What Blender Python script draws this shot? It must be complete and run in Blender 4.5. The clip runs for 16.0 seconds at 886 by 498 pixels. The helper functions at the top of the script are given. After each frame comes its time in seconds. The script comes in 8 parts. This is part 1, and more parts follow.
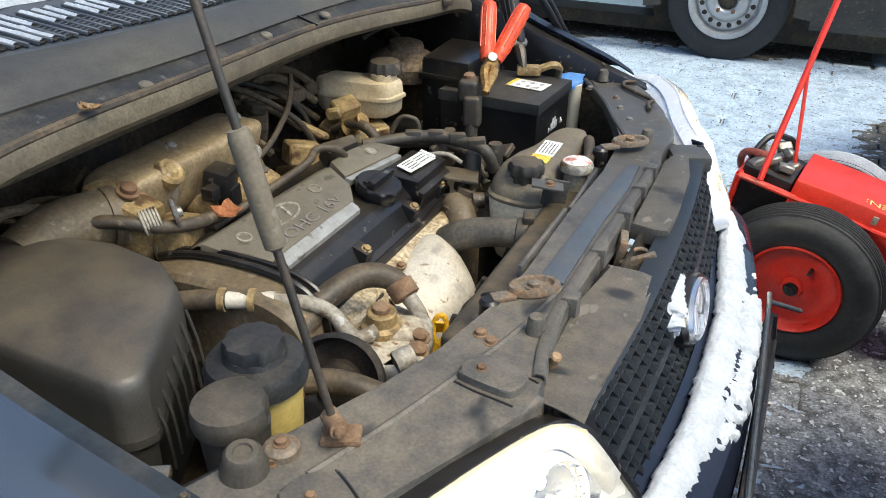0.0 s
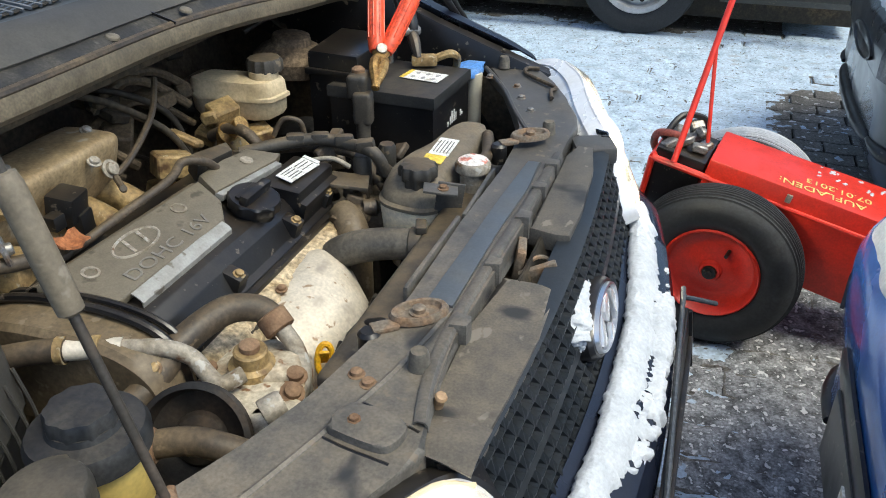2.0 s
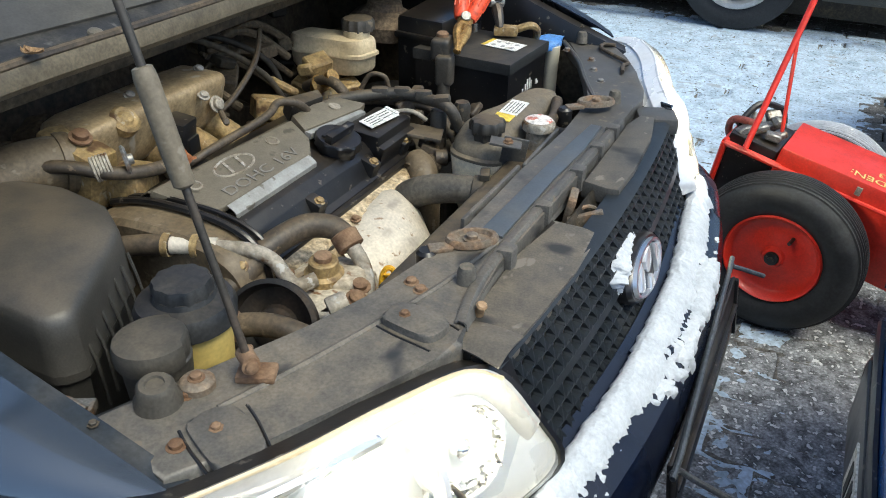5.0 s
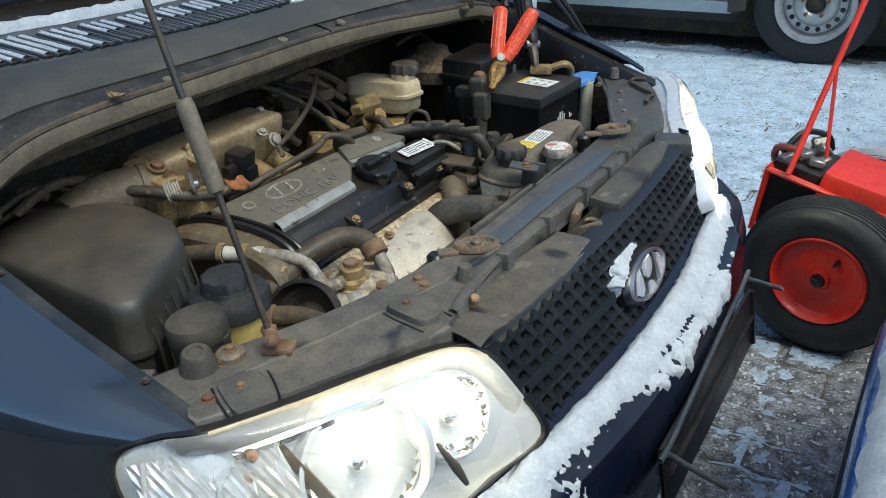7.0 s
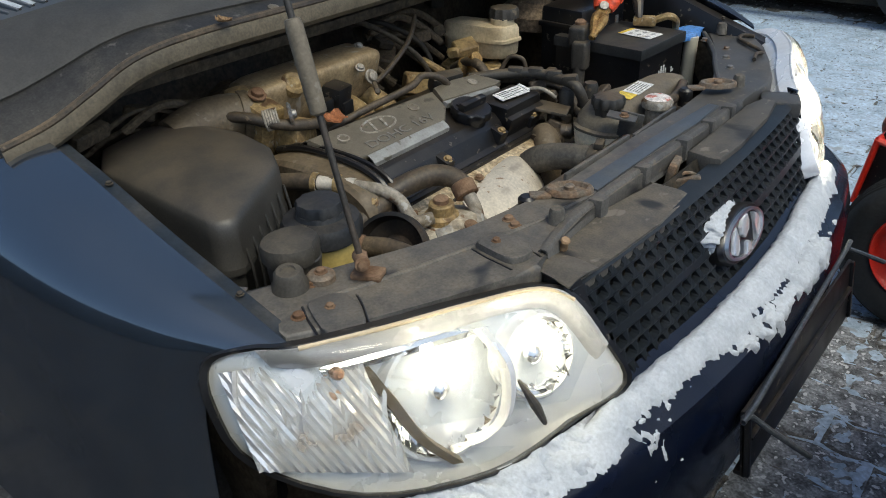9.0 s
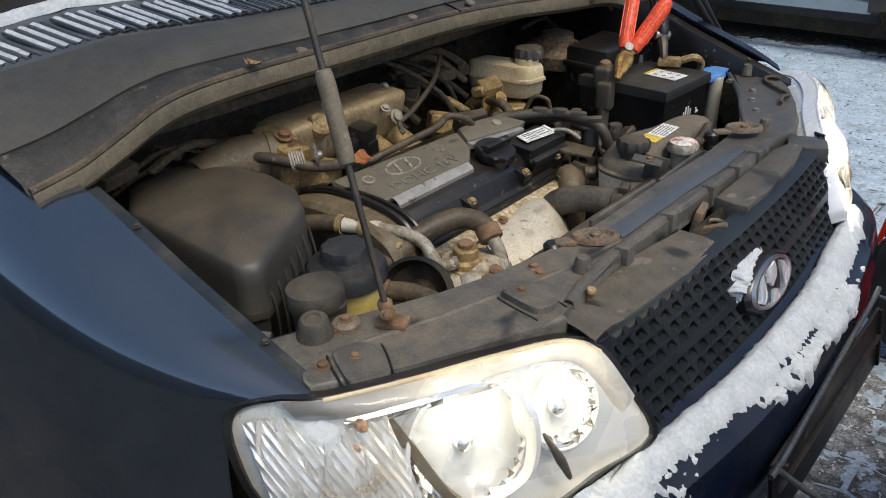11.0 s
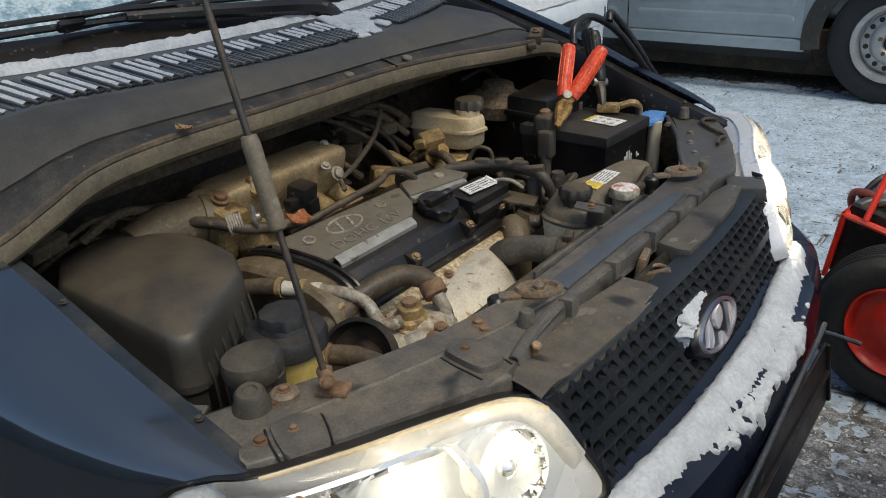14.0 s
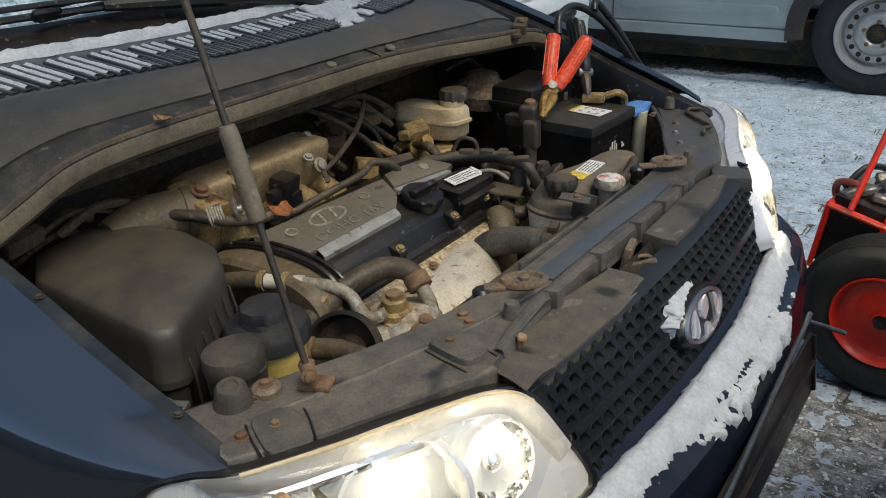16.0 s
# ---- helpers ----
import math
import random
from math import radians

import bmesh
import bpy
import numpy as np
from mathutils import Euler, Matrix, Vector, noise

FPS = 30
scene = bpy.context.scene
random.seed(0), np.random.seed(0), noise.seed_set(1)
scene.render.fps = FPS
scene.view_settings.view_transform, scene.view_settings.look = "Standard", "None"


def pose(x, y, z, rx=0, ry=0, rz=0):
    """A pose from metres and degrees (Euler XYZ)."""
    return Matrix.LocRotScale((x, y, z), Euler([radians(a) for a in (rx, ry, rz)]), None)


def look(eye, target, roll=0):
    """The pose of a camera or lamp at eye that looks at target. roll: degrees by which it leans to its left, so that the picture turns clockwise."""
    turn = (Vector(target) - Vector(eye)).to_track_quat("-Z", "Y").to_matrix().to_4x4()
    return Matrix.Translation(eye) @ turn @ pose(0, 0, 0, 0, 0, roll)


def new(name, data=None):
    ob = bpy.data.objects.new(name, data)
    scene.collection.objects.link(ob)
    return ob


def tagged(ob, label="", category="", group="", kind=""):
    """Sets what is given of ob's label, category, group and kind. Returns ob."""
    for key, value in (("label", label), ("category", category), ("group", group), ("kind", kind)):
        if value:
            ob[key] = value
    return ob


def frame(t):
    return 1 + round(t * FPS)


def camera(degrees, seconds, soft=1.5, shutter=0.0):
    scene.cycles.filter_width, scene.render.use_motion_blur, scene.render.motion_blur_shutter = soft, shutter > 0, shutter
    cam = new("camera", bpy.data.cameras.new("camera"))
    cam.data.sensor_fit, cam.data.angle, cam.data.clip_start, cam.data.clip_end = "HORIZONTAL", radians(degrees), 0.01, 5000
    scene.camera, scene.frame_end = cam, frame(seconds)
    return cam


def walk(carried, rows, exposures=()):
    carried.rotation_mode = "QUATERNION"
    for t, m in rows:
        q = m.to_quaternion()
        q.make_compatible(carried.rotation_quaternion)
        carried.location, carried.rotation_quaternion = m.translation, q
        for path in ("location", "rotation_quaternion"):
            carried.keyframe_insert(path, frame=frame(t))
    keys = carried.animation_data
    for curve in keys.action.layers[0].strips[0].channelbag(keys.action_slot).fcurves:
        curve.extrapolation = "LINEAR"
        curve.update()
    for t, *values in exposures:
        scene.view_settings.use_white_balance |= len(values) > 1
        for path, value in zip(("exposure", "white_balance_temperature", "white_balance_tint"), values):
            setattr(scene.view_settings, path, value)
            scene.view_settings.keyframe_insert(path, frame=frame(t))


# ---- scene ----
cam = camera(57.8, 16.0, 1.0)
PATH = [
    (0, (0.059, -1.03, 1.277), (-0.657, 0.57, 0.315), 0.6),
    (0.5, (0.084, -0.926, 1.279), (-0.519, 0.721, 0.317), -0.8),
    (1, (0.094, -0.887, 1.273), (-0.458, 0.776, 0.308), -1.1),
    (1.5, (0.088, -0.89, 1.27), (-0.455, 0.758, 0.276), -0.3),
    (2, (0.078, -0.897, 1.266), (-0.483, 0.74, 0.263), -0.1),
    (2.5, (0.064, -0.913, 1.255), (-0.517, 0.708, 0.237), 0.8),
    (3, (0.048, -0.898, 1.243), (-0.551, 0.696, 0.195), 2.8),
    (3.5, (0.05, -0.892, 1.257), (-0.617, 0.674, 0.207), 2.2),
    (4, (0.059, -0.899, 1.263), (-0.661, 0.643, 0.212), 1.2),
    (4.2, (0.075, -0.911, 1.248), (-0.654, 0.625, 0.195), 1.2),
    (6.3, (0.306, -1.14, 1.296), (-0.544, 0.409, 0.359), -1.4),
    (6.5, (0.326, -1.124, 1.294), (-0.587, 0.393, 0.363), -2.4),
    (7, (0.34, -1.09, 1.287), (-0.645, 0.389, 0.368), -3.2),
    (7.5, (0.342, -1.088, 1.273), (-0.673, 0.373, 0.36), -2.9),
    (8, (0.337, -1.1, 1.261), (-0.702, 0.322, 0.312), -2.2),
    (8.5, (0.334, -1.108, 1.259), (-0.757, 0.242, 0.264), -2.5),
    (10.8, (0.311, -1.112, 1.275), (-0.842, 0.208, 0.311), -1.7),
    (11, (0.311, -1.103, 1.283), (-0.853, 0.223, 0.342), -2.0),
    (11.5, (0.313, -1.077, 1.306), (-0.88, 0.284, 0.455), -3.9),
    (12, (0.314, -1.072, 1.295), (-0.825, 0.338, 0.449), -3.3),
    (12.5, (0.319, -1.073, 1.291), (-0.805, 0.349, 0.445), -3.0),
    (13, (0.318, -1.066, 1.291), (-0.796, 0.363, 0.445), -3.1),
    (13.5, (0.317, -1.07, 1.29), (-0.798, 0.36, 0.444), -3.2),
    (14, (0.316, -1.067, 1.289), (-0.8, 0.362, 0.444), -3.2),
    (14.5, (0.315, -1.064, 1.287), (-0.807, 0.361, 0.444), -3.2),
    (15, (0.316, -1.064, 1.29), (-0.781, 0.377, 0.441), -2.9),
    (15.5, (0.316, -1.066, 1.29), (-0.773, 0.376, 0.433), -2.9),
    (16, (0.312, -1.056, 1.282), (-0.773, 0.385, 0.419), -3.1),
]
EXPOSURES = [(0, 1.72, 6300, 0), (1, 1.60, 6250, -1), (2.5, 1.60, 6230, -1), (4.2, 1.68, 6250, -1), (6.3, 1.2, 5800, -5), (7.5, 1.1, 5900, -4), (8.5, 0.90, 6050, -2), (11, 1.04, 6400, 3), (12, 1.0, 6500, 1), (13, 0.86, 6550, 1), (16, 0.75, 6650, 1)]
walk(cam, [(t, look(eye, target, roll)) for t, eye, target, roll in PATH], EXPOSURES)

# ---- world, sun, exposure ----
world = bpy.data.worlds.new("world")
scene.world = world
world.use_nodes = True
wn, wl = world.node_tree.nodes, world.node_tree.links
sky = wn.new("ShaderNodeTexSky")
sky.sky_type, sky.sun_disc = "NISHITA", False
sky.sun_elevation, sky.sun_rotation = radians(60), radians(100)
sky.air_density, sky.dust_density = 0.6, 2.5
wn["Background"].inputs["Strength"].default_value = 0.10
wl.new(sky.outputs[0], wn["Background"].inputs["Color"])
sun = new("sun", bpy.data.lights.new("sun", "SUN"))
sun.data.energy, sun.data.angle, sun.data.color = 0.80, radians(22), (1.0, 0.88, 0.72)
sun.matrix_world = look((2.0, -0.36, 3.55), (0, 0, 0))


# ---- materials ----
def M(name, col, rough=0.6, metal=0.0, col2=None, lo=0.45, hi=0.65, scale=12, bump=0.15, bscale=180, coat=0.0, fine=0.25, dust=0.0):
    """Base colour, a second colour in worn patches, grain at two sizes, dust settled on level faces, roughness that follows the patches, a fine bump."""
    m = bpy.data.materials.new(name)
    m.use_nodes = True
    n, l = m.node_tree.nodes, m.node_tree.links
    b = n["Principled BSDF"]
    b.inputs["Metallic"].default_value = metal
    b.inputs["Coat Weight"].default_value = coat
    b.inputs["Coat Roughness"].default_value = 0.08
    tc = n.new("ShaderNodeTexCoord")
    big, small = n.new("ShaderNodeTexNoise"), n.new("ShaderNodeTexNoise")
    big.inputs["Scale"].default_value, big.inputs["Detail"].default_value = scale, 6
    small.inputs["Scale"].default_value, small.inputs["Detail"].default_value = bscale, 3
    for t in (big, small):
        l.new(tc.outputs["Object"], t.inputs["Vector"])
    ramp = n.new("ShaderNodeMapRange")
    ramp.inputs["From Min"].default_value, ramp.inputs["From Max"].default_value = lo, hi
    l.new(big.outputs["Fac"], ramp.inputs["Value"])
    mix = n.new("ShaderNodeMix")
    mix.data_type = "RGBA"
    mix.inputs["A"].default_value = (*col, 1)
    mix.inputs["B"].default_value = (*(col2 or [c * 0.8 for c in col]), 1)
    l.new(ramp.outputs["Result"], mix.inputs["Factor"])
    grain = n.new("ShaderNodeMapRange")
    grain.inputs["From Min"].default_value, grain.inputs["From Max"].default_value = 0.3, 0.7
    grain.inputs["To Min"].default_value, grain.inputs["To Max"].default_value = 1 - fine, 1 + fine
    l.new(small.outputs["Fac"], grain.inputs["Value"])
    mul = n.new("ShaderNodeMix")
    mul.data_type, mul.blend_type = "RGBA", "MULTIPLY"
    mul.inputs["Factor"].default_value = 1.0
    l.new(mix.outputs["Result"], mul.inputs["A"])
    l.new(grain.outputs["Result"], mul.inputs["B"])
    mid = n.new("ShaderNodeTexNoise")
    mid.inputs["Scale"].default_value, mid.inputs["Detail"].default_value, mid.inputs["Roughness"].default_value = scale * 5, 5, 0.65
    l.new(tc.outputs["Object"], mid.inputs["Vector"])
    blot = n.new("ShaderNodeMapRange")
    blot.inputs["From Min"].default_value, blot.inputs["From Max"].default_value = 0.35, 0.65
    blot.inputs["To Min"].default_value, blot.inputs["To Max"].default_value = 1 - fine * 0.9, 1 + fine * 0.9
    l.new(mid.outputs["Fac"], blot.inputs["Value"])
    mul2 = n.new("ShaderNodeMix")
    mul2.data_type, mul2.blend_type = "RGBA", "MULTIPLY"
    mul2.inputs["Factor"].default_value = 1.0
    l.new(mul.outputs["Result"], mul2.inputs["A"])
    l.new(blot.outputs["Result"], mul2.inputs["B"])
    last = mul2.outputs["Result"]
    if dust:
        geo, sep, lev, amt, dm = n.new("ShaderNodeNewGeometry"), n.new("ShaderNodeSeparateXYZ"), n.new("ShaderNodeMapRange"), n.new("ShaderNodeMath"), n.new("ShaderNodeMix")
        l.new(geo.outputs["Normal"], sep.inputs[0])
        lev.inputs["From Min"].default_value, lev.inputs["From Max"].default_value, lev.inputs["To Max"].default_value = 0.45, 1.0, dust
        l.new(sep.outputs["Z"], lev.inputs["Value"])
        amt.operation = "MULTIPLY"
        thin = n.new("ShaderNodeMapRange")
        thin.inputs["From Min"].default_value, thin.inputs["From Max"].default_value, thin.inputs["To Min"].default_value = 0.38, 0.6, 0.35
        l.new(mid.outputs["Fac"], thin.inputs["Value"])
        l.new(lev.outputs["Result"], amt.inputs[0])
        l.new(thin.outputs["Result"], amt.inputs[1])
        dm.data_type = "RGBA"
        dm.inputs["B"].default_value = (0.235, 0.160, 0.074, 1)
        l.new(amt.outputs[0], dm.inputs["Factor"])
        l.new(last, dm.inputs["A"])
        last = dm.outputs["Result"]
    l.new(last, b.inputs["Base Color"])
    rr = n.new("ShaderNodeMapRange")
    rr.inputs["To Min"].default_value, rr.inputs["To Max"].default_value = rough, min(1.0, rough + 0.25)
    l.new(ramp.outputs["Result"], rr.inputs["Value"])
    l.new(rr.outputs["Result"], b.inputs["Roughness"])
    bp = n.new("ShaderNodeBump")
    bp.inputs["Strength"].default_value, bp.inputs["Distance"].default_value = bump, 0.002
    l.new(small.outputs["Fac"], bp.inputs["Height"])
    l.new(bp.outputs["Normal"], b.inputs["Normal"])
    return m


paint = M("navy_paint", (0.013, 0.022, 0.036), 0.35, 0.3, (0.017, 0.027, 0.040), 0.3, 0.75, 3, 0.02, 400, 1.0, 0.10)
paint.node_tree.nodes["Principled BSDF"].inputs["Coat Roughness"].default_value = 0.10
paint.node_tree.nodes["Principled BSDF"].inputs["Coat IOR"].default_value = 2.5
plastic = M("dusty_black_plastic", (0.036, 0.034, 0.030), 0.46, 0, (0.070, 0.060, 0.046), 0.38, 0.72, 7, 0.06, 300, 0, 0.22, 0.34)
black = M("black_plastic", (0.008, 0.008, 0.009), 0.28, 0, (0.020, 0.019, 0.018), 0.45, 0.8, 9, 0.04, 260, 0, 0.18, 0.08)
airbox_plastic = M("dusty_moulded_plastic", (0.044, 0.043, 0.040), 0.32, 0, (0.064, 0.059, 0.051), 0.30, 0.75, 4, 0.07, 420, 0, 0.16, 0.22)
lid_mat = M("battery_lid_plastic", (0.022, 0.023, 0.023), 0.42, 0, (0.038, 0.037, 0.034), 0.42, 0.72, 9, 0.05, 300, 0, 0.2, 0.14)
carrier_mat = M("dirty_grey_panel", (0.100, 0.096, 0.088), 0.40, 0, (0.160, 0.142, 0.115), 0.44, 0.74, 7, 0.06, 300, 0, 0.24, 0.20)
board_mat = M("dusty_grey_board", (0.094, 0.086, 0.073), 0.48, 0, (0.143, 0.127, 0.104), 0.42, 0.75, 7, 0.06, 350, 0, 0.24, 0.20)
beam_mat = M("blue_grey_beam", (0.085, 0.096, 0.110), 0.38, 0.1, (0.125, 0.123, 0.116), 0.5, 0.75, 9, 0.03, 300, 0, 0.08)
rubber = M("old_rubber", (0.044, 0.034, 0.024), 0.50, 0, (0.098, 0.072, 0.044), 0.42, 0.7, 14, 0.12, 220, 0, 0.30, 0.25)
alloy = M("corroded_alloy", (0.46, 0.405, 0.31), 0.55, 0.1, (0.30, 0.225, 0.14), 0.48, 0.66, 18, 0.5, 160, 0, 0.24)
shield_mat = M("dirty_heat_shield", (0.60, 0.54, 0.44), 0.45, 0.15, (0.46, 0.39, 0.29), 0.52, 0.74, 9, 0.2, 240, 0, 0.12)
casting = M("oxidised_casting", (0.36, 0.255, 0.112), 0.48, 0.2, (0.225, 0.150, 0.066), 0.42, 0.64, 20, 0.4, 160, 0, 0.30, 0.12)
plate_mat = M("brushed_grey_plate", (0.215, 0.184, 0.132), 0.40, 0.3, (0.145, 0.124, 0.092), 0.42, 0.72, 8, 0.05, 420, 0, 0.12)
letter_mat = M("worn_letter_metal", (0.27, 0.25, 0.21), 0.35, 0.4, (0.20, 0.18, 0.15), 0.45, 0.7, 30, 0.05, 300, 0, 0.1)
plate_edge = M("bright_plate_edge", (0.38, 0.37, 0.34), 0.4, 0.4, None, 0.4, 0.6, 30, 0.05, 300, 0, 0.06)
rust = M("rust", (0.150, 0.082, 0.042), 0.75, 0.1, (0.25, 0.160, 0.095), 0.4, 0.65, 40, 0.3, 300, 0, 0.16)
steel = M("dull_steel", (0.28, 0.27, 0.25), 0.45, 0.7, (0.22, 0.13, 0.07), 0.52, 0.66, 40, 0.2, 250)
zinc = M("zinc", (0.32, 0.285, 0.23), 0.6, 0.15, (0.21, 0.175, 0.125), 0.46, 0.66, 22, 0.4, 200, 0, 0.22)
yellowed = M("yellowed_plastic", (0.56, 0.47, 0.31), 0.40, 0, (0.42, 0.315, 0.17), 0.46, 0.74, 9, 0.02, 200, 0, 0.14)
amber_tank = M("amber_tank", (0.60, 0.46, 0.15), 0.4, 0, (0.50, 0.37, 0.11), 0.45, 0.7, 14, 0.05, 200, 0, 0.08)
cream = M("cream_plastic", (0.62, 0.57, 0.44), 0.45, 0, (0.48, 0.41, 0.28), 0.5, 0.75, 9, 0.02, 200, 0, 0.04)
# Grimy metal, and the near-black colour that stands for shade in hollows.
void = M("grime_and_hollow_shade", (0.026, 0.021, 0.014), 0.7, 0, (0.085, 0.064, 0.038), 0.48, 0.7, 9, 0.3, 120, 0, 0.4)
red_paint = M("red_paint", (0.66, 0.030, 0.015), 0.33, 0, (0.54, 0.026, 0.014), 0.45, 0.7, 9, 0.05, 200, 0.15, 0.1)
red_rubber = M("red_grip_plastic", (0.74, 0.085, 0.030), 0.4, 0, (0.60, 0.065, 0.026), 0.5, 0.7, 30, 0.05)
brass = M("brass_jaw", (0.45, 0.28, 0.10), 0.4, 0.8, (0.25, 0.15, 0.06), 0.45, 0.6, 60, 0.2)
tyre_mat = M("tyre_rubber", (0.013, 0.014, 0.016), 0.55, 0, (0.026, 0.027, 0.029), 0.4, 0.7, 12, 0.15, 150)
blue_cap = M("blue_plastic", (0.10, 0.26, 0.62), 0.45, 0, (0.16, 0.30, 0.6), 0.5, 0.7, 40, 0.05)
yellow = M("yellow_plastic", (0.75, 0.42, 0.02), 0.4, 0, (0.6, 0.3, 0.02), 0.5, 0.7, 40, 0.05)
label_white = M("white_sticker", (0.75, 0.75, 0.72), 0.5, 0, (0.5, 0.47, 0.4), 0.58, 0.7, 50, 0.02)
label_yellow = M("yellow_sticker", (0.75, 0.55, 0.08), 0.5)
ink = M("dark_print", (0.05, 0.05, 0.05), 0.5)
ink_white = M("white_print", (0.7, 0.7, 0.68), 0.5)
ink_yellow = M("yellow_paint_marks", (0.75, 0.6, 0.2), 0.5)
snow_mat = M("snow", (0.545, 0.57, 0.60), 0.6, 0, (0.465, 0.495, 0.53), 0.4, 0.65, 30, 0.9, 200, 0, 0.09)
frost = M("frost", (0.42, 0.53, 0.60), 0.6, 0, (0.20, 0.31, 0.39), 0.46, 0.58, 34, 0.5, 160, 0, 0.25)
paver_mat = M("wet_paver", (0.105, 0.099, 0.090), 0.50, 0, (0.19, 0.182, 0.168), 0.50, 0.66, 16, 0.6, 150, 0, 0.45)
joint_mat = M("mossy_joint", (0.035, 0.032, 0.022), 0.8, 0, (0.045, 0.05, 0.02), 0.45, 0.6, 8, 0.4, 100)
asphalt = M("dark_ground", (0.045, 0.045, 0.047), 0.45, 0, (0.07, 0.07, 0.07), 0.4, 0.7, 3, 0.4, 120)
blue_paint = M("bright_blue_paint", (0.018, 0.12, 0.46), 0.25, 0.2, (0.02, 0.09, 0.36), 0.4, 0.7, 4, 0.02, 200, 0.6, 0.1)
bumper_mat = M("bumper_and_shaded_wing_paint", (0.003, 0.005, 0.014), 0.16, 0, (0.006, 0.009, 0.020), 0.4, 0.7, 6, 0.02, 300, 0.0, 0.2)
satin = M("satin_silver", (0.88, 0.88, 0.88), 0.27, 0.35, (0.82, 0.81, 0.79), 0.45, 0.7, 12, 0.02, 200, 0, 0.04)
grey_paint = M("dark_blue_grey_paint", (0.007, 0.010, 0.016), 0.22, 0.0, (0.020, 0.025, 0.033), 0.4, 0.7, 4, 0.02, 200, 0.5, 0.1)
silver_paint = M("silver_paint", (0.385, 0.44, 0.465), 0.34, 0.4, (0.33, 0.38, 0.40), 0.4, 0.7, 3, 0.02, 200, 0.3, 0.05)
rim_mat = M("painted_wheel_steel", (0.50, 0.50, 0.49), 0.34, 0.5, (0.38, 0.37, 0.35), 0.5, 0.75, 9, 0.04, 200, 0, 0.08)
pale_paint = M("pale_car_paint", (0.60, 0.66, 0.72), 0.36, 0.1, (0.68, 0.72, 0.76), 0.4, 0.7, 5, 0.03, 200, 0.3, 0.06)
grille_mat = M("dark_grille_plastic", (0.012, 0.015, 0.018), 0.38, 0, (0.020, 0.023, 0.027), 0.45, 0.75, 8, 0.05, 300, 0, 0.16)
lip_mat = M("dusty_tan_lip", (0.095, 0.078, 0.050), 0.5, 0, (0.14, 0.115, 0.076), 0.4, 0.7, 12, 0.08, 260, 0, 0.22)
dark_steel = M("dark_steel", (0.09, 0.08, 0.068), 0.42, 0.6, (0.13, 0.10, 0.075), 0.45, 0.7, 30, 0.1, 260, 0, 0.12)
cowl_mat = M("weathered_cowl", (0.026, 0.024, 0.021), 0.58, 0, (0.066, 0.060, 0.050), 0.50, 0.72, 18, 0.05, 300, 0, 0.32)
cap_mat = M("blue_black_cap", (0.016, 0.018, 0.021), 0.42, 0, (0.040, 0.039, 0.037), 0.45, 0.7, 30, 0.06, 240, 0, 0.24, 0.10)
head_mat = M("crusted_head_casting", (0.46, 0.37, 0.24), 0.7, 0, (0.30, 0.22, 0.12), 0.42, 0.62, 24, 0.8, 140, 0, 0.45)
tank_lid_mat = M("dusty_olive_plastic", (0.12, 0.104, 0.078), 0.5, 0, (0.17, 0.145, 0.105), 0.42, 0.7, 14, 0.06, 260, 0, 0.2, 0.3)
duct_mat = M("brown_duct_rubber", (0.110, 0.082, 0.048), 0.52, 0, (0.15, 0.116, 0.074), 0.4, 0.7, 14, 0.1, 220, 0, 0.22, 0.2)
hose_grey = M("dusty_grey_hose", (0.075, 0.070, 0.061), 0.5, 0, (0.14, 0.125, 0.10), 0.42, 0.7, 16, 0.1, 220, 0, 0.26, 0.2)
leaf_mat = M("dry_leaf", (0.20, 0.12, 0.06), 0.7, 0, (0.28, 0.18, 0.09), 0.4, 0.6, 90, 0.3)


def chrome_mat():
    m = bpy.data.materials.new("chrome")
    m.use_nodes = True
    b = m.node_tree.nodes["Principled BSDF"]
    b.inputs["Base Color"].default_value, b.inputs["Metallic"].default_value, b.inputs["Roughness"].default_value = (0.90, 0.90, 0.92, 1), 1.0, 0.32
    return m


def glass_mat(name, tint=(0.93, 0.95, 0.96), gloss=0.12):
    """Thin clear cover: mostly see-through with a sharp gloss."""
    m = bpy.data.materials.new(name)
    m.use_nodes = True
    n, l = m.node_tree.nodes, m.node_tree.links
    tr, gl, mx, fr = n.new("ShaderNodeBsdfTransparent"), n.new("ShaderNodeBsdfGlossy"), n.new("ShaderNodeMixShader"), n.new("ShaderNodeFresnel")
    tr.inputs["Color"].default_value = (*tint, 1)
    gl.inputs["Roughness"].default_value = 0.04
    fr.inputs["IOR"].default_value = 1.45
    l.new(fr.outputs[0], mx.inputs["Fac"])
    l.new(tr.outputs[0], mx.inputs[1])
    l.new(gl.outputs[0], mx.inputs[2])
    l.new(mx.outputs[0], n["Material Output"].inputs["Surface"])
    return m


def glow_mat(name, col, strength):
    m = bpy.data.materials.new(name)
    m.use_nodes = True
    b = m.node_tree.nodes["Principled BSDF"]
    b.inputs["Base Color"].default_value = (*col, 1)
    b.inputs["Emission Color"].default_value, b.inputs["Emission Strength"].default_value = (*col, 1), strength
    return m


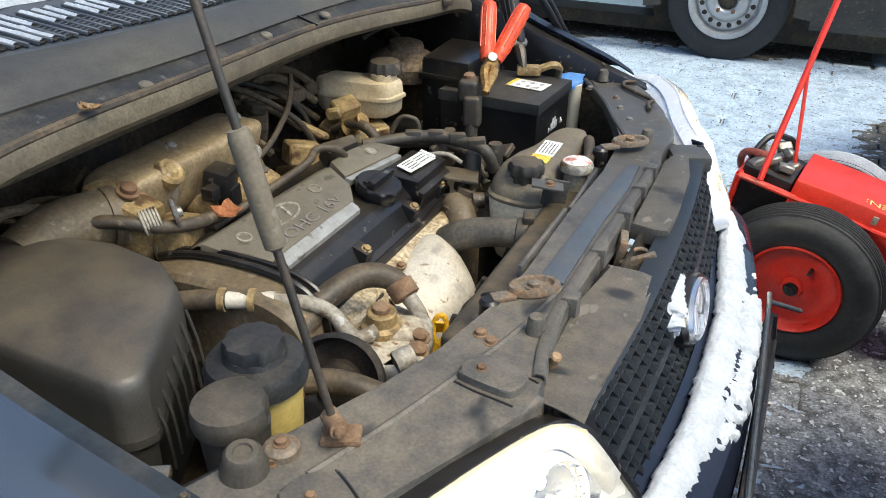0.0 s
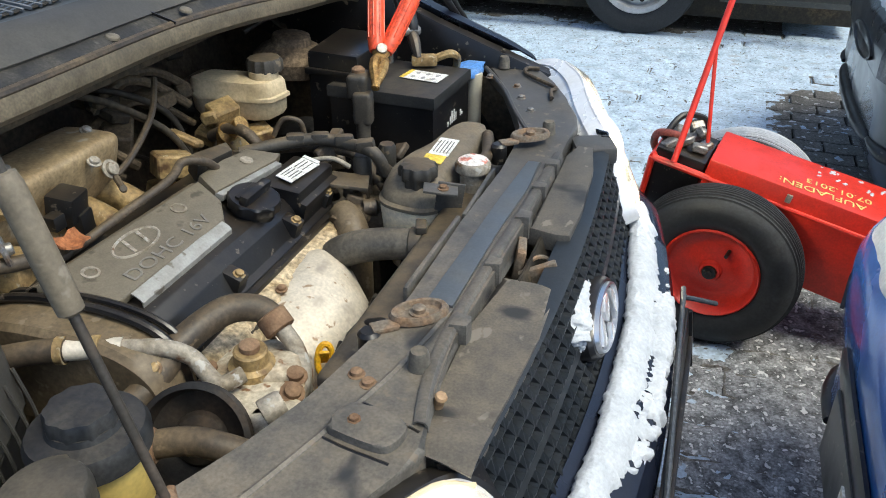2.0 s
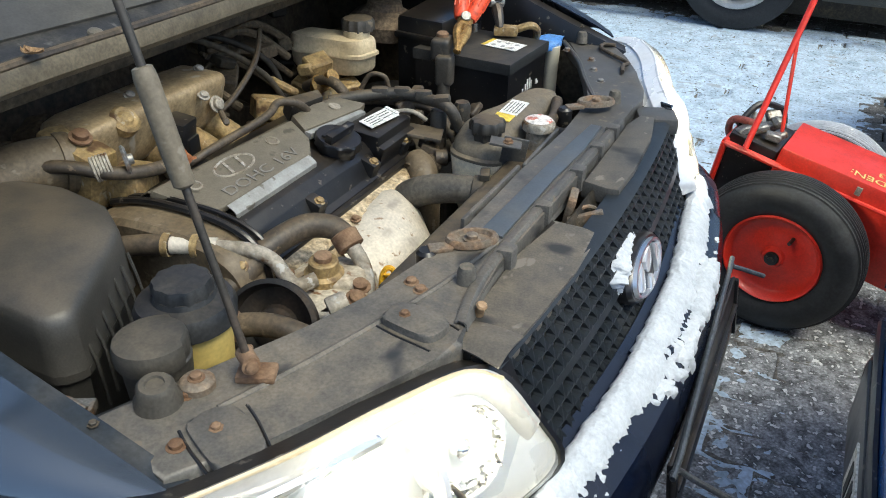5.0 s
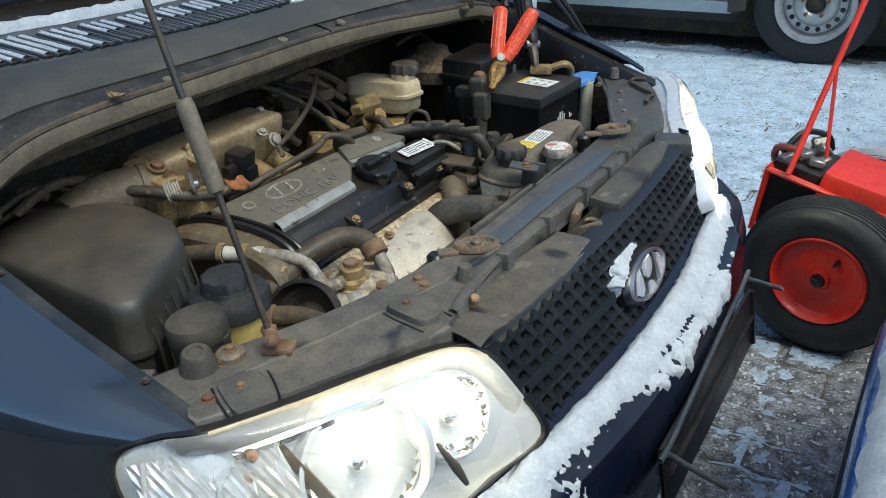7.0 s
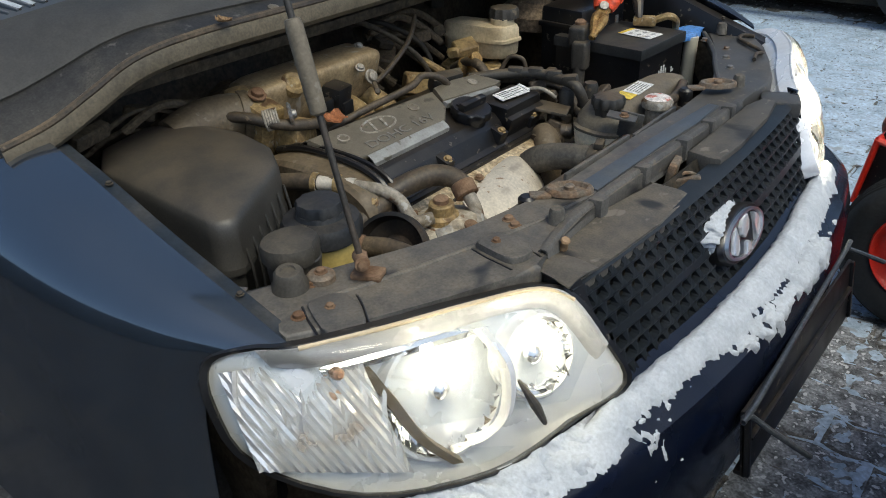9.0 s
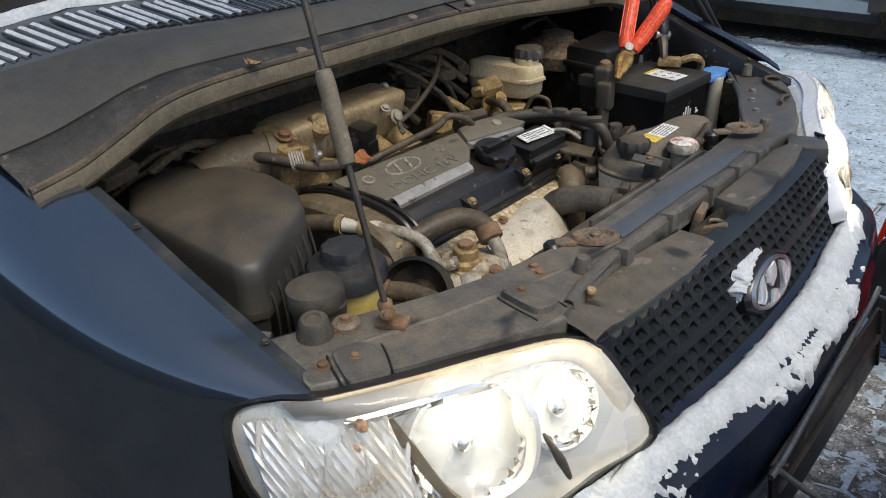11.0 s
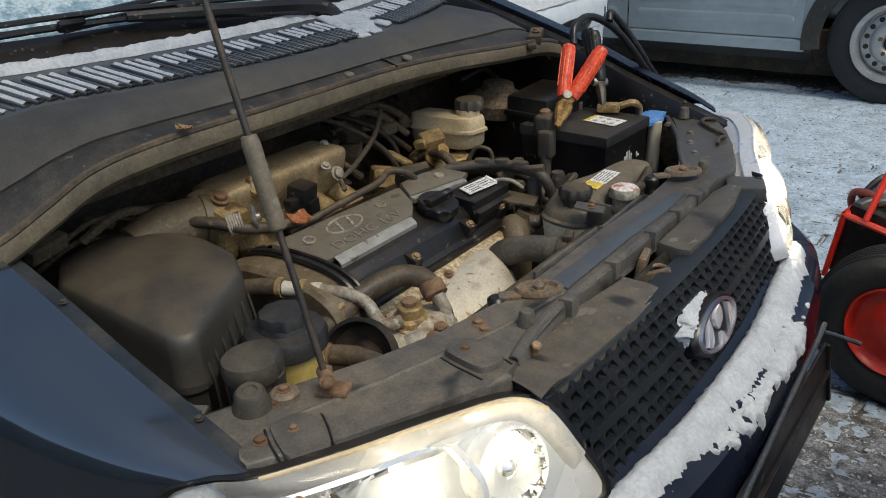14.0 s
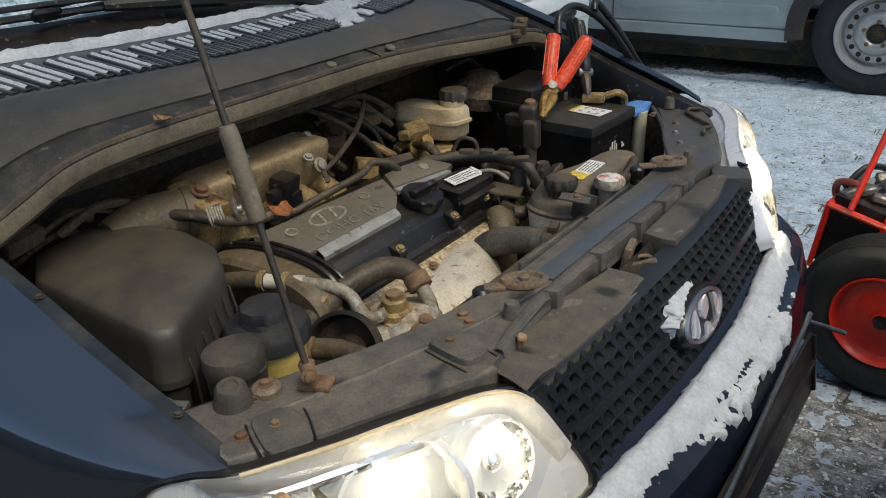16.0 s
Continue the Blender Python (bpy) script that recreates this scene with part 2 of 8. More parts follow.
def lens_mat():
    """Clear fluted cover: see-through, slightly milky, with a sharp gloss."""
    m = glass_mat("lamp_lens")
    n, l = m.node_tree.nodes, m.node_tree.links
    old = n["Material Output"].inputs["Surface"].links[0].from_socket
    tl, mx = n.new("ShaderNodeBsdfTranslucent"), n.new("ShaderNodeMixShader")
    tl.inputs["Color"].default_value = (0.95, 0.95, 0.95, 1)
    mx.inputs["Fac"].default_value = 0.04
    l.new(old, mx.inputs[1])
    l.new(tl.outputs[0], mx.inputs[2])
    l.new(mx.outputs[0], n["Material Output"].inputs["Surface"])
    return m


chrome = chrome_mat()
badge_metal = M("polished_badge_metal", (0.90, 0.91, 0.92), 0.12, 0.60, (0.82, 0.83, 0.84), 0.45, 0.7, 12, 0.02, 200, 0, 0.04)
lens_glass = lens_mat()
bulb_glow = glow_mat("lit_bulb", (1.0, 0.88, 0.68), 14.0)


def flecks(m, scale, lo, hi, col, stretch=(1, 1, 1)):
    """Small specks of another colour strewn over a material."""
    n, l = m.node_tree.nodes, m.node_tree.links
    b = n["Principled BSDF"]
    src = b.inputs["Base Color"].links[0].from_socket
    tc, mp, ns, rg, mx = n.new("ShaderNodeTexCoord"), n.new("ShaderNodeMapping"), n.new("ShaderNodeTexNoise"), n.new("ShaderNodeMapRange"), n.new("ShaderNodeMix")
    mp.inputs["Scale"].default_value = stretch
    ns.inputs["Scale"].default_value, ns.inputs["Detail"].default_value = scale, 3
    rg.inputs["From Min"].default_value, rg.inputs["From Max"].default_value = lo, hi
    mx.data_type = "RGBA"
    mx.inputs["B"].default_value = (*col, 1)
    l.new(tc.outputs["Object"], mp.inputs[0])
    l.new(mp.outputs[0], ns.inputs["Vector"])
    l.new(ns.outputs["Fac"], rg.inputs["Value"])
    l.new(rg.outputs["Result"], mx.inputs["Factor"])
    l.new(src, mx.inputs["A"])
    l.new(mx.outputs["Result"], b.inputs["Base Color"])
    return m


plenum_mat = flecks(M("dusty_tan_alloy", (0.38, 0.285, 0.160), 0.46, 0.2, (0.28, 0.20, 0.105), 0.40, 0.68, 9, 0.25, 200, 0, 0.22, 0.15), 38, 0.60, 0.68, (0.46, 0.40, 0.30), (1, 1, 0.25))
tank_cream = M("cream_tank_plastic", (0.82, 0.73, 0.54), 0.4, 0, (0.66, 0.55, 0.37), 0.46, 0.7, 16, 0.03, 200, 0, 0.12)
sleeve_mat = flecks(M("dusty_rubber_sleeve", (0.175, 0.146, 0.102), 0.5, 0, (0.125, 0.102, 0.070), 0.42, 0.7, 12, 0.06, 260, 0, 0.16), 50, 0.64, 0.70, (0.24, 0.21, 0.16))
cover_mat = M("dark_brown_plastic", (0.060, 0.054, 0.044), 0.46, 0, (0.090, 0.078, 0.060), 0.42, 0.7, 12, 0.06, 280, 0, 0.2, 0.12)
bay_mat = M("grimy_bay_metal", (0.060, 0.047, 0.031), 0.6, 0, (0.115, 0.086, 0.052), 0.42, 0.66, 9, 0.3, 120, 0, 0.4)
slush_mat = flecks(M("grey_slush", (0.265, 0.275, 0.288), 0.55, 0, (0.100, 0.103, 0.108), 0.42, 0.60, 30, 0.9, 160, 0, 0.45), 60, 0.60, 0.64, (0.62, 0.63, 0.64))


def far_darkening(m, y0, y1, col, most):
    """Darkens the base colour across the car: thinner dust plus painted far-end shade."""
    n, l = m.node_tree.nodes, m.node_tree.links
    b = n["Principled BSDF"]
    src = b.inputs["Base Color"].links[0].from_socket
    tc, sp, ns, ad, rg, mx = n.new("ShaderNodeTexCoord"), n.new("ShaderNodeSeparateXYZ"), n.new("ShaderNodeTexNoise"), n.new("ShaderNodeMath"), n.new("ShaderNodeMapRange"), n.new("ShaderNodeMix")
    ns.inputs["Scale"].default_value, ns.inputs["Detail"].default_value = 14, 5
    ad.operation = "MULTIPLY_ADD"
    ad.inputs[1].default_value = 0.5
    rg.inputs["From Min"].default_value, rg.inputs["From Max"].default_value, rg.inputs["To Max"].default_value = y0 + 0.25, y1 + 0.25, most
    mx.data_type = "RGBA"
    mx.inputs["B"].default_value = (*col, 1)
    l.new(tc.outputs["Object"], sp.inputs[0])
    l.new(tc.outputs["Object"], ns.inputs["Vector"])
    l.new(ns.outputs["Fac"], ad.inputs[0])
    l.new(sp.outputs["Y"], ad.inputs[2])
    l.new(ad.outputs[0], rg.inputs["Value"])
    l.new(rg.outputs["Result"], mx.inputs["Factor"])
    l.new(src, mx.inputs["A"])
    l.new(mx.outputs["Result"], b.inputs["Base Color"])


far_darkening(carrier_mat, -0.15, 0.25, (0.050, 0.051, 0.052), 0.65)
far_darkening(board_mat, -0.15, 0.20, (0.055, 0.054, 0.052), 0.60)
# specks, drips and worn spots
flecks(casting, 95, 0.64, 0.70, (0.42, 0.36, 0.25), (1, 1, 0.45))
flecks(casting, 30, 0.60, 0.70, (0.10, 0.055, 0.025))
flecks(alloy, 60, 0.60, 0.66, (0.20, 0.10, 0.045))
flecks(shield_mat, 70, 0.64, 0.70, (0.30, 0.21, 0.13))
flecks(shield_mat, 22, 0.60, 0.72, (0.34, 0.29, 0.24))
flecks(carrier_mat, 70, 0.65, 0.70, (0.165, 0.135, 0.10))
flecks(carrier_mat, 18, 0.60, 0.70, (0.030, 0.030, 0.030), (1, 0.5, 1))
flecks(board_mat, 45, 0.645, 0.69, (0.20, 0.175, 0.14), (1, 0.6, 1))
flecks(board_mat, 16, 0.60, 0.70, (0.030, 0.029, 0.027), (0.6, 1, 1))
flecks(airbox_plastic, 130, 0.68, 0.74, (0.075, 0.064, 0.047))
flecks(duct_mat, 60, 0.62, 0.68, (0.20, 0.16, 0.11))
flecks(black, 70, 0.66, 0.70, (0.12, 0.10, 0.075))
flecks(rubber, 60, 0.64, 0.70, (0.16, 0.12, 0.075))
flecks(plastic, 50, 0.64, 0.70, (0.13, 0.105, 0.07))
flecks(zinc, 75, 0.60, 0.66, (0.42, 0.40, 0.36))
flecks(zinc, 45, 0.61, 0.67, (0.14, 0.075, 0.035))
flecks(cowl_mat, 40, 0.64, 0.70, (0.12, 0.11, 0.095))
flecks(plate_mat, 40, 0.62, 0.70, (0.10, 0.085, 0.06))
flecks(plate_edge, 50, 0.60, 0.66, (0.16, 0.14, 0.11))


# ---- mesh helpers ----
def finish(name, bm, material, parent=None, label="", smooth=40):
    me = bpy.data.meshes.new(name)
    bmesh.ops.recalc_face_normals(bm, faces=bm.faces)
    bm.to_mesh(me)
    bm.free()
    me.materials.append(material)
    if smooth:
        me.shade_smooth()
        me.set_sharp_from_angle(angle=radians(smooth))
    ob = new(name, me)
    ob.parent = parent
    if label:
        tagged(ob, label)
    return ob


def part(name, bm, material, parent, label="", smooth=40):
    return finish(name, bm, material, parent, label, smooth)


def thing(name, label, category, group=""):
    ob = new(name)
    ob.empty_display_size = 0.05
    return tagged(ob, label, category, group)


def bevel(bm, geom_edges, w, seg=2):
    bmesh.ops.bevel(bm, geom=geom_edges, offset=w, segments=seg, profile=0.6, affect="EDGES", clamp_overlap=True)


def rbox(bm, c, size, rot=(0, 0, 0), w=0.004, seg=2):
    """A box with rounded edges, into bm."""
    t = bmesh.new()
    bmesh.ops.create_cube(t, size=1)
    bmesh.ops.scale(t, vec=size, verts=t.verts)
    if w:
        bevel(t, t.edges[:], w, seg)
    bmesh.ops.transform(t, matrix=pose(*c, *rot), verts=t.verts)
    return absorb(bm, t)


def absorb(bm, t):
    me = bpy.data.meshes.new("tmp")
    t.to_mesh(me)
    t.free()
    bm.from_mesh(me)
    bpy.data.meshes.remove(me)
    return bm


def ring_mesh(bm, rings, caps=True, closed=True):
    """Joins rings of points, each of the same count, into a skin."""
    rows = [[bm.verts.new(p) for p in r] for r in rings]
    k = len(rows[0])
    for a, b in zip(rows, rows[1:]):
        for i in range(k if closed else k - 1):
            j = (i + 1) % k
            bm.faces.new((a[i], a[j], b[j], b[i]))
    if caps and closed:
        bm.faces.new(rows[-1])
        if caps != "end":
            bm.faces.new(rows[0][::-1])
    return bm


def spline(pts, per=6, closed=False):
    """Catmull-Rom through the points."""
    p = [Vector(q) for q in pts]
    n, out = len(p), []
    for i in range(n if closed else n - 1):
        g = (lambda k: p[k % n]) if closed else (lambda k: p[min(max(k, 0), n - 1)])
        a, b, c, d = g(i - 1), g(i), g(i + 1), g(i + 2)
        for s in range(per):
            t = s / per
            out.append(0.5 * ((2 * b) + (c - a) * t + (2 * a - 5 * b + 4 * c - d) * t * t + (3 * b - a - 3 * c + d) * t ** 3))
    if not closed:
        out.append(p[-1])
    return out


def tube(bm, pts, r, seg=12, per=6, wob=0.0, ribs=0):
    """A hose or rod along the points; r is one radius or one for each point."""
    path = spline(pts, per) if len(pts) > 2 else [Vector(q) for q in pts]
    m = len(path)
    rad = [r] * len(pts) if isinstance(r, (int, float)) else list(r)
    up, rings = None, []
    for i, q in enumerate(path):
        d = (path[min(i + 1, m - 1)] - path[max(i - 1, 0)]).normalized()
        if up is None:
            up = d.orthogonal().normalized()
        up = (up - d * up.dot(d)).normalized()
        side = d.cross(up)
        f = i / (m - 1) * (len(rad) - 1)
        k = min(int(f), len(rad) - 2) if len(rad) > 1 else 0
        rr = rad[k] + (rad[min(k + 1, len(rad) - 1)] - rad[k]) * (f - k)
        if ribs:
            rr *= 1 + 0.12 * (i % 2)
        if wob:
            rr *= 1 + wob * noise.noise(q * 60)
        rings.append([q + (up * math.cos(a) + side * math.sin(a)) * rr for a in (2 * math.pi * s / seg for s in range(seg))])
    return ring_mesh(bm, rings)


def lathe(bm, profile, m, seg=32):
    """Turns (radius, height) pairs round the z axis of the pose m."""
    rings = [[m @ Vector((max(r, 1e-4) * math.cos(a), max(r, 1e-4) * math.sin(a), h)) for a in (2 * math.pi * s / seg for s in range(seg))] for r, h in profile]
    return ring_mesh(bm, rings, "end")


def axis(p, d):
    """A pose at p whose z axis points along d."""
    return Matrix.Translation(p) @ Vector(d).to_track_quat("Z", "Y").to_matrix().to_4x4()


def prism(bm, outline, z0, z1, w=0.004, m=None):
    """A flat piece: an outline in x, y between two heights, with rounded edges."""
    t = bmesh.new()
    lo = [t.verts.new((x, y, z0)) for x, y in outline]
    hi = [t.verts.new((x, y, z1)) for x, y in outline]
    n = len(outline)
    for i in range(n):
        t.faces.new((lo[i], lo[(i + 1) % n], hi[(i + 1) % n], hi[i]))
    t.faces.new(hi)
    t.faces.new(lo[::-1])
    if w:
        bevel(t, [e for e in t.edges if abs(e.verts[0].co.z - e.verts[1].co.z) < 1e-6 and e.verts[0].co.z > (z0 + z1) / 2], w)
    if m:
        bmesh.ops.transform(t, matrix=m, verts=t.verts)
    return absorb(bm, t)


def sheet(bm, rows, thick=0.0):
    """A skin through rows of points; thick gives it a back."""
    v = [[bm.verts.new(p) for p in r] for r in rows]
    faces = [bm.faces.new((a[i], a[i + 1], b[i + 1], b[i])) for a, b in zip(v, v[1:]) for i in range(len(a) - 1)]
    if thick:
        bmesh.ops.recalc_face_normals(bm, faces=bm.faces)
        bmesh.ops.solidify(bm, geom=faces, thickness=thick)
    return bm


def smooth_rows(sections, per=5, across=4):
    """Splines along and across a coarse net of points."""
    cols = [spline(s, across) for s in sections]
    return [[Vector(p) for p in r] for r in zip(*[spline(list(c), per) for c in zip(*cols)])]


def bolt(parent, p, d, r=0.008, material=None, name="bolt"):
    bm = bmesh.new()
    lathe(bm, [(r * 1.4, 0), (r * 1.4, r * 0.25), (r * 0.95, r * 0.3), (r * 0.95, r * 0.9), (r * 0.75, r * 1.05), (0, r * 1.05)], axis(p, d), 6 if r < 0.006 else 12)
    return part(name, bm, material or rust, parent)


def text_mesh(name, body, size, m, material, parent, depth=0.0006, label="", shear=0.0):
    cu = bpy.data.curves.new(name, "FONT")
    cu.body, cu.size, cu.extrude, cu.align_x, cu.align_y, cu.shear = body, size, depth, "CENTER", "CENTER", shear
    tmp = bpy.data.objects.new(name, cu)
    scene.collection.objects.link(tmp)
    bpy.context.view_layer.update()
    me = bpy.data.meshes.new_from_object(tmp.evaluated_get(bpy.context.evaluated_depsgraph_get()))
    bpy.data.objects.remove(tmp)
    me.transform(m)
    me.materials.clear()
    me.materials.append(material)
    ob = new(name, me)
    ob.parent = parent
    if label:
        tagged(ob, label)
    return ob


def frame_m(o, ex, ey):
    """A pose at o whose x axis lies along ex and whose y axis lies towards ey."""
    ex = Vector(ex).normalized()
    ez = ex.cross(Vector(ey)).normalized()
    ey = ez.cross(ex)
    return Matrix(((ex.x, ey.x, ez.x, o[0]), (ex.y, ey.y, ez.y, o[1]), (ex.z, ey.z, ez.z, o[2]), (0, 0, 0, 1)))


# ---- ground ----
def ground():
    bm = bmesh.new()
    r = [(-300, -300), (300, -300), (300, 300), (-300, 300)]
    bm.faces.new([bm.verts.new((x, y, -0.025)) for x, y in r])
    return tagged(finish("ground", bm, joint_mat, None, "dark mossy ground between wet concrete pavers", 0), kind="structure", category="ground")


ground_ob = ground()


def road():
    """Unseen dark slab added beside the car to darken its side's reflection, flush with the paving."""
    bm = bmesh.new()
    rbox(bm, (-4.0, -2.66, -0.012), (8.4, 3.56, 0.036), (0, 0, 0), 0.004)
    return tagged(finish("road", bm, M("dark_ground", (0.030, 0.030, 0.031), 0.55, 0, (0.050, 0.049, 0.048), 0.42, 0.66, 6, 0.6, 180, 0, 0.4), None, "unseen dark slab added beside the car for its side to reflect", 0), kind="structure", category="road")


road()


# ---- the car with its open bonnet ----
def unseen_wall():
    """A plain wall added out of view behind the camera to block low sky light."""
    bm = bmesh.new()
    rbox(bm, (-2.4, -4.6, 0.75), (14.0, 0.25, 1.5), (0, 0, 0), 0.02)
    rbox(bm, (-2.4, -4.6, 1.53), (14.0, 0.33, 0.08), (0, 0, 0), 0.02)
    return tagged(finish("wall_unseen", bm, M("dark_wall_render", (0.10, 0.092, 0.082), 0.85, 0, (0.15, 0.14, 0.125), 0.4, 0.7, 1.5, 0.4, 60), None, "plain dark wall added out of view"), kind="structure")


unseen_wall()
car = thing("car", "dark navy compact car with open bonnet, dusty engine and lit headlights", "car")

EDGE = [(-0.215, -0.700, 0.765), (-0.33, -0.695, 0.790), (-0.47, -0.690, 0.822), (-0.62, -0.684, 0.862), (-0.85, -0.672, 0.905), (-1.15, -0.66, 0.955), (-1.6, -0.65, 1.0)]


def rise(x, s):
    """The car leans a little, so its left wing stands higher towards the cabin."""
    return 0.15 * max(0, -0.22 - x) if s > 0 else 0.0


flange_mat = M("dark_flange", (0.020, 0.026, 0.033), 0.45, 0, (0.045, 0.045, 0.044), 0.45, 0.7, 14, 0.05)


def fender(s):
    """A front wing; s is -1 for the right-hand one of the car and 1 for its twin."""
    secs = [
        [(-0.215, -0.700, 0.765), (-0.235, -0.716, 0.764), (-0.262, -0.733, 0.758), (-0.292, -0.748, 0.744), (-0.31, -0.757, 0.70), (-0.315, -0.765, 0.60), (-0.32, -0.775, 0.28)],
        [(-0.33, -0.695, 0.790), (-0.335, -0.725, 0.789), (-0.345, -0.752, 0.779), (-0.355, -0.772, 0.755), (-0.36, -0.782, 0.70), (-0.36, -0.79, 0.60), (-0.36, -0.79, 0.28)],
        [(-0.47, -0.690, 0.822), (-0.47, -0.730, 0.818), (-0.47, -0.770, 0.802), (-0.47, -0.798, 0.770), (-0.47, -0.81, 0.71), (-0.47, -0.82, 0.60), (-0.47, -0.82, 0.30)],
        [(-0.62, -0.684, 0.862), (-0.62, -0.735, 0.856), (-0.62, -0.785, 0.832), (-0.62, -0.818, 0.790), (-0.62, -0.832, 0.72), (-0.62, -0.84, 0.60), (-0.62, -0.842, 0.30)],
        [(-0.85, -0.672, 0.905), (-0.85, -0.74, 0.896), (-0.85, -0.80, 0.862), (-0.85, -0.83, 0.81), (-0.85, -0.845, 0.74), (-0.85, -0.85, 0.60), (-0.85, -0.85, 0.30)],
        [(-1.15, -0.66, 0.955), (-1.15, -0.745, 0.94), (-1.15, -0.81, 0.89), (-1.15, -0.84, 0.83), (-1.15, -0.85, 0.74), (-1.15, -0.855, 0.62), (-1.15, -0.855, 0.36)],
        [(-1.6, -0.65, 1.0), (-1.6, -0.75, 0.98), (-1.6, -0.82, 0.92), (-1.6, -0.85, 0.83), (-1.6, -0.855, 0.70), (-1.6, -0.855, 0.5), (-1.6, -0.85, 0.3)],
    ]
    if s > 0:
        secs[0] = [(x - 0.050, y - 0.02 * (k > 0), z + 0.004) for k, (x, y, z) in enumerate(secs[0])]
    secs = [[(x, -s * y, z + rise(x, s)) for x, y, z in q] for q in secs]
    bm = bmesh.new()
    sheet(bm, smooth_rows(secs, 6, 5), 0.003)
    # The far wing's shaded look is set by a darker paint than its twin's.
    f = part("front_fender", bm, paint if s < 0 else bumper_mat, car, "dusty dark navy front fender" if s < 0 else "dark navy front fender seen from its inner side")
    # bolted inner flange beside the wing's edge
    e = spline([(x, -s * y, z + rise(x, s)) for x, y, z in EDGE[:6]], 5)
    bm = bmesh.new()
    rows = [[p + Vector((0, -s * dy, dz)) for p in e] for dy, dz in ((0.003, -0.012), (0.008, -0.014), (0.026, -0.015), (0.031, -0.024), (0.036, -0.07), (0.040, -0.2))]
    sheet(bm, rows, 0.003)
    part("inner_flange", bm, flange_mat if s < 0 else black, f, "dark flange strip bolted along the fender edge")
    for i in (5, 14, 21):
        bolt(f, e[i] + Vector((0, -s * 0.017, -0.013)), (0, 0, 1), 0.004, plastic, "flange_bolt")
    return f


fender(-1)
fender(1)


def bay():
    """Side walls, bulkhead and bottom that close the engine bay."""
    for name, c, size, rot in (("inner_wing", (-0.70, -0.665, 0.55), (0.70, 0.02, 0.40), (0, 8, 0)), ("inner_wing", (-0.62, 0.665, 0.57), (0.86, 0.02, 0.46), (0, 14, 0)),
                               ("bulkhead", (-0.95, 0, 0.60), (0.03, 1.34, 0.66), (0, -12, 0)), ("bay_floor", (-0.55, 0, 0.30), (0.9, 1.34, 0.02), (0, 0, 0)), ("cowl_tray", (-0.87, 0, 0.90), (0.20, 1.3, 0.02), (0, 8, 0))):
        bm = bmesh.new()
        rbox(bm, c, size, rot, 0.004)
        part(name, bm, bay_mat, car, "grimy dark metal of the engine bay")


bay()


def bonnet():
    """The raised lid, hinged at the cowl and held up by the rod."""
    bm = bmesh.new()
    m = pose(-0.585, 0, 1.30, 0, -63, 0)
    rows = []
    for i in range(13):
        u = i / 12
        rows.append([m @ Vector((u * 0.75, v * (0.69 - 0.07 * u * u), 0.05 + 0.05 * math.sin(u * 2.6) - 0.05 * abs(v) ** 2.5)) for v in (j / 10 - 1 for j in range(21))])
    sheet(bm, rows, 0.02)
    return part("bonnet", bm, paint, car, "raised dark navy bonnet held up by a rod")


bonnet()

# cowl: front lip, flat band and the vent strip below the windscreen
LIP = [(-0.705, -0.74, 0.872), (-0.705, -0.67, 0.885), (-0.695, -0.61, 0.912), (-0.68, -0.54, 0.945), (-0.668, -0.43, 0.958), (-0.665, -0.2, 0.958), (-0.678, 0.06, 0.953), (-0.665, 0.24, 0.946), (-0.645, 0.40, 0.934), (-0.635, 0.55, 0.922), (-0.64, 0.64, 0.90)]


def vent_x(y):
    return -0.755 - 0.42 * y * y


def vent_slots():
    """The y of each bar of the vent, and whether a wide plain bar follows it."""
    out, y, k = [], -0.715, 0
    while y < 0.56:
        k += 1
        if not 0.10 < y < 0.24:
            out.append((y, k % 4 == 0))
        y += 0.017 if k % 4 else 0.013
    return out


band_mat = M("dusty_grey_band", (0.060, 0.056, 0.049), 0.52, 0, (0.082, 0.075, 0.062), 0.42, 0.7, 6, 0.04, 300, 0, 0.14)


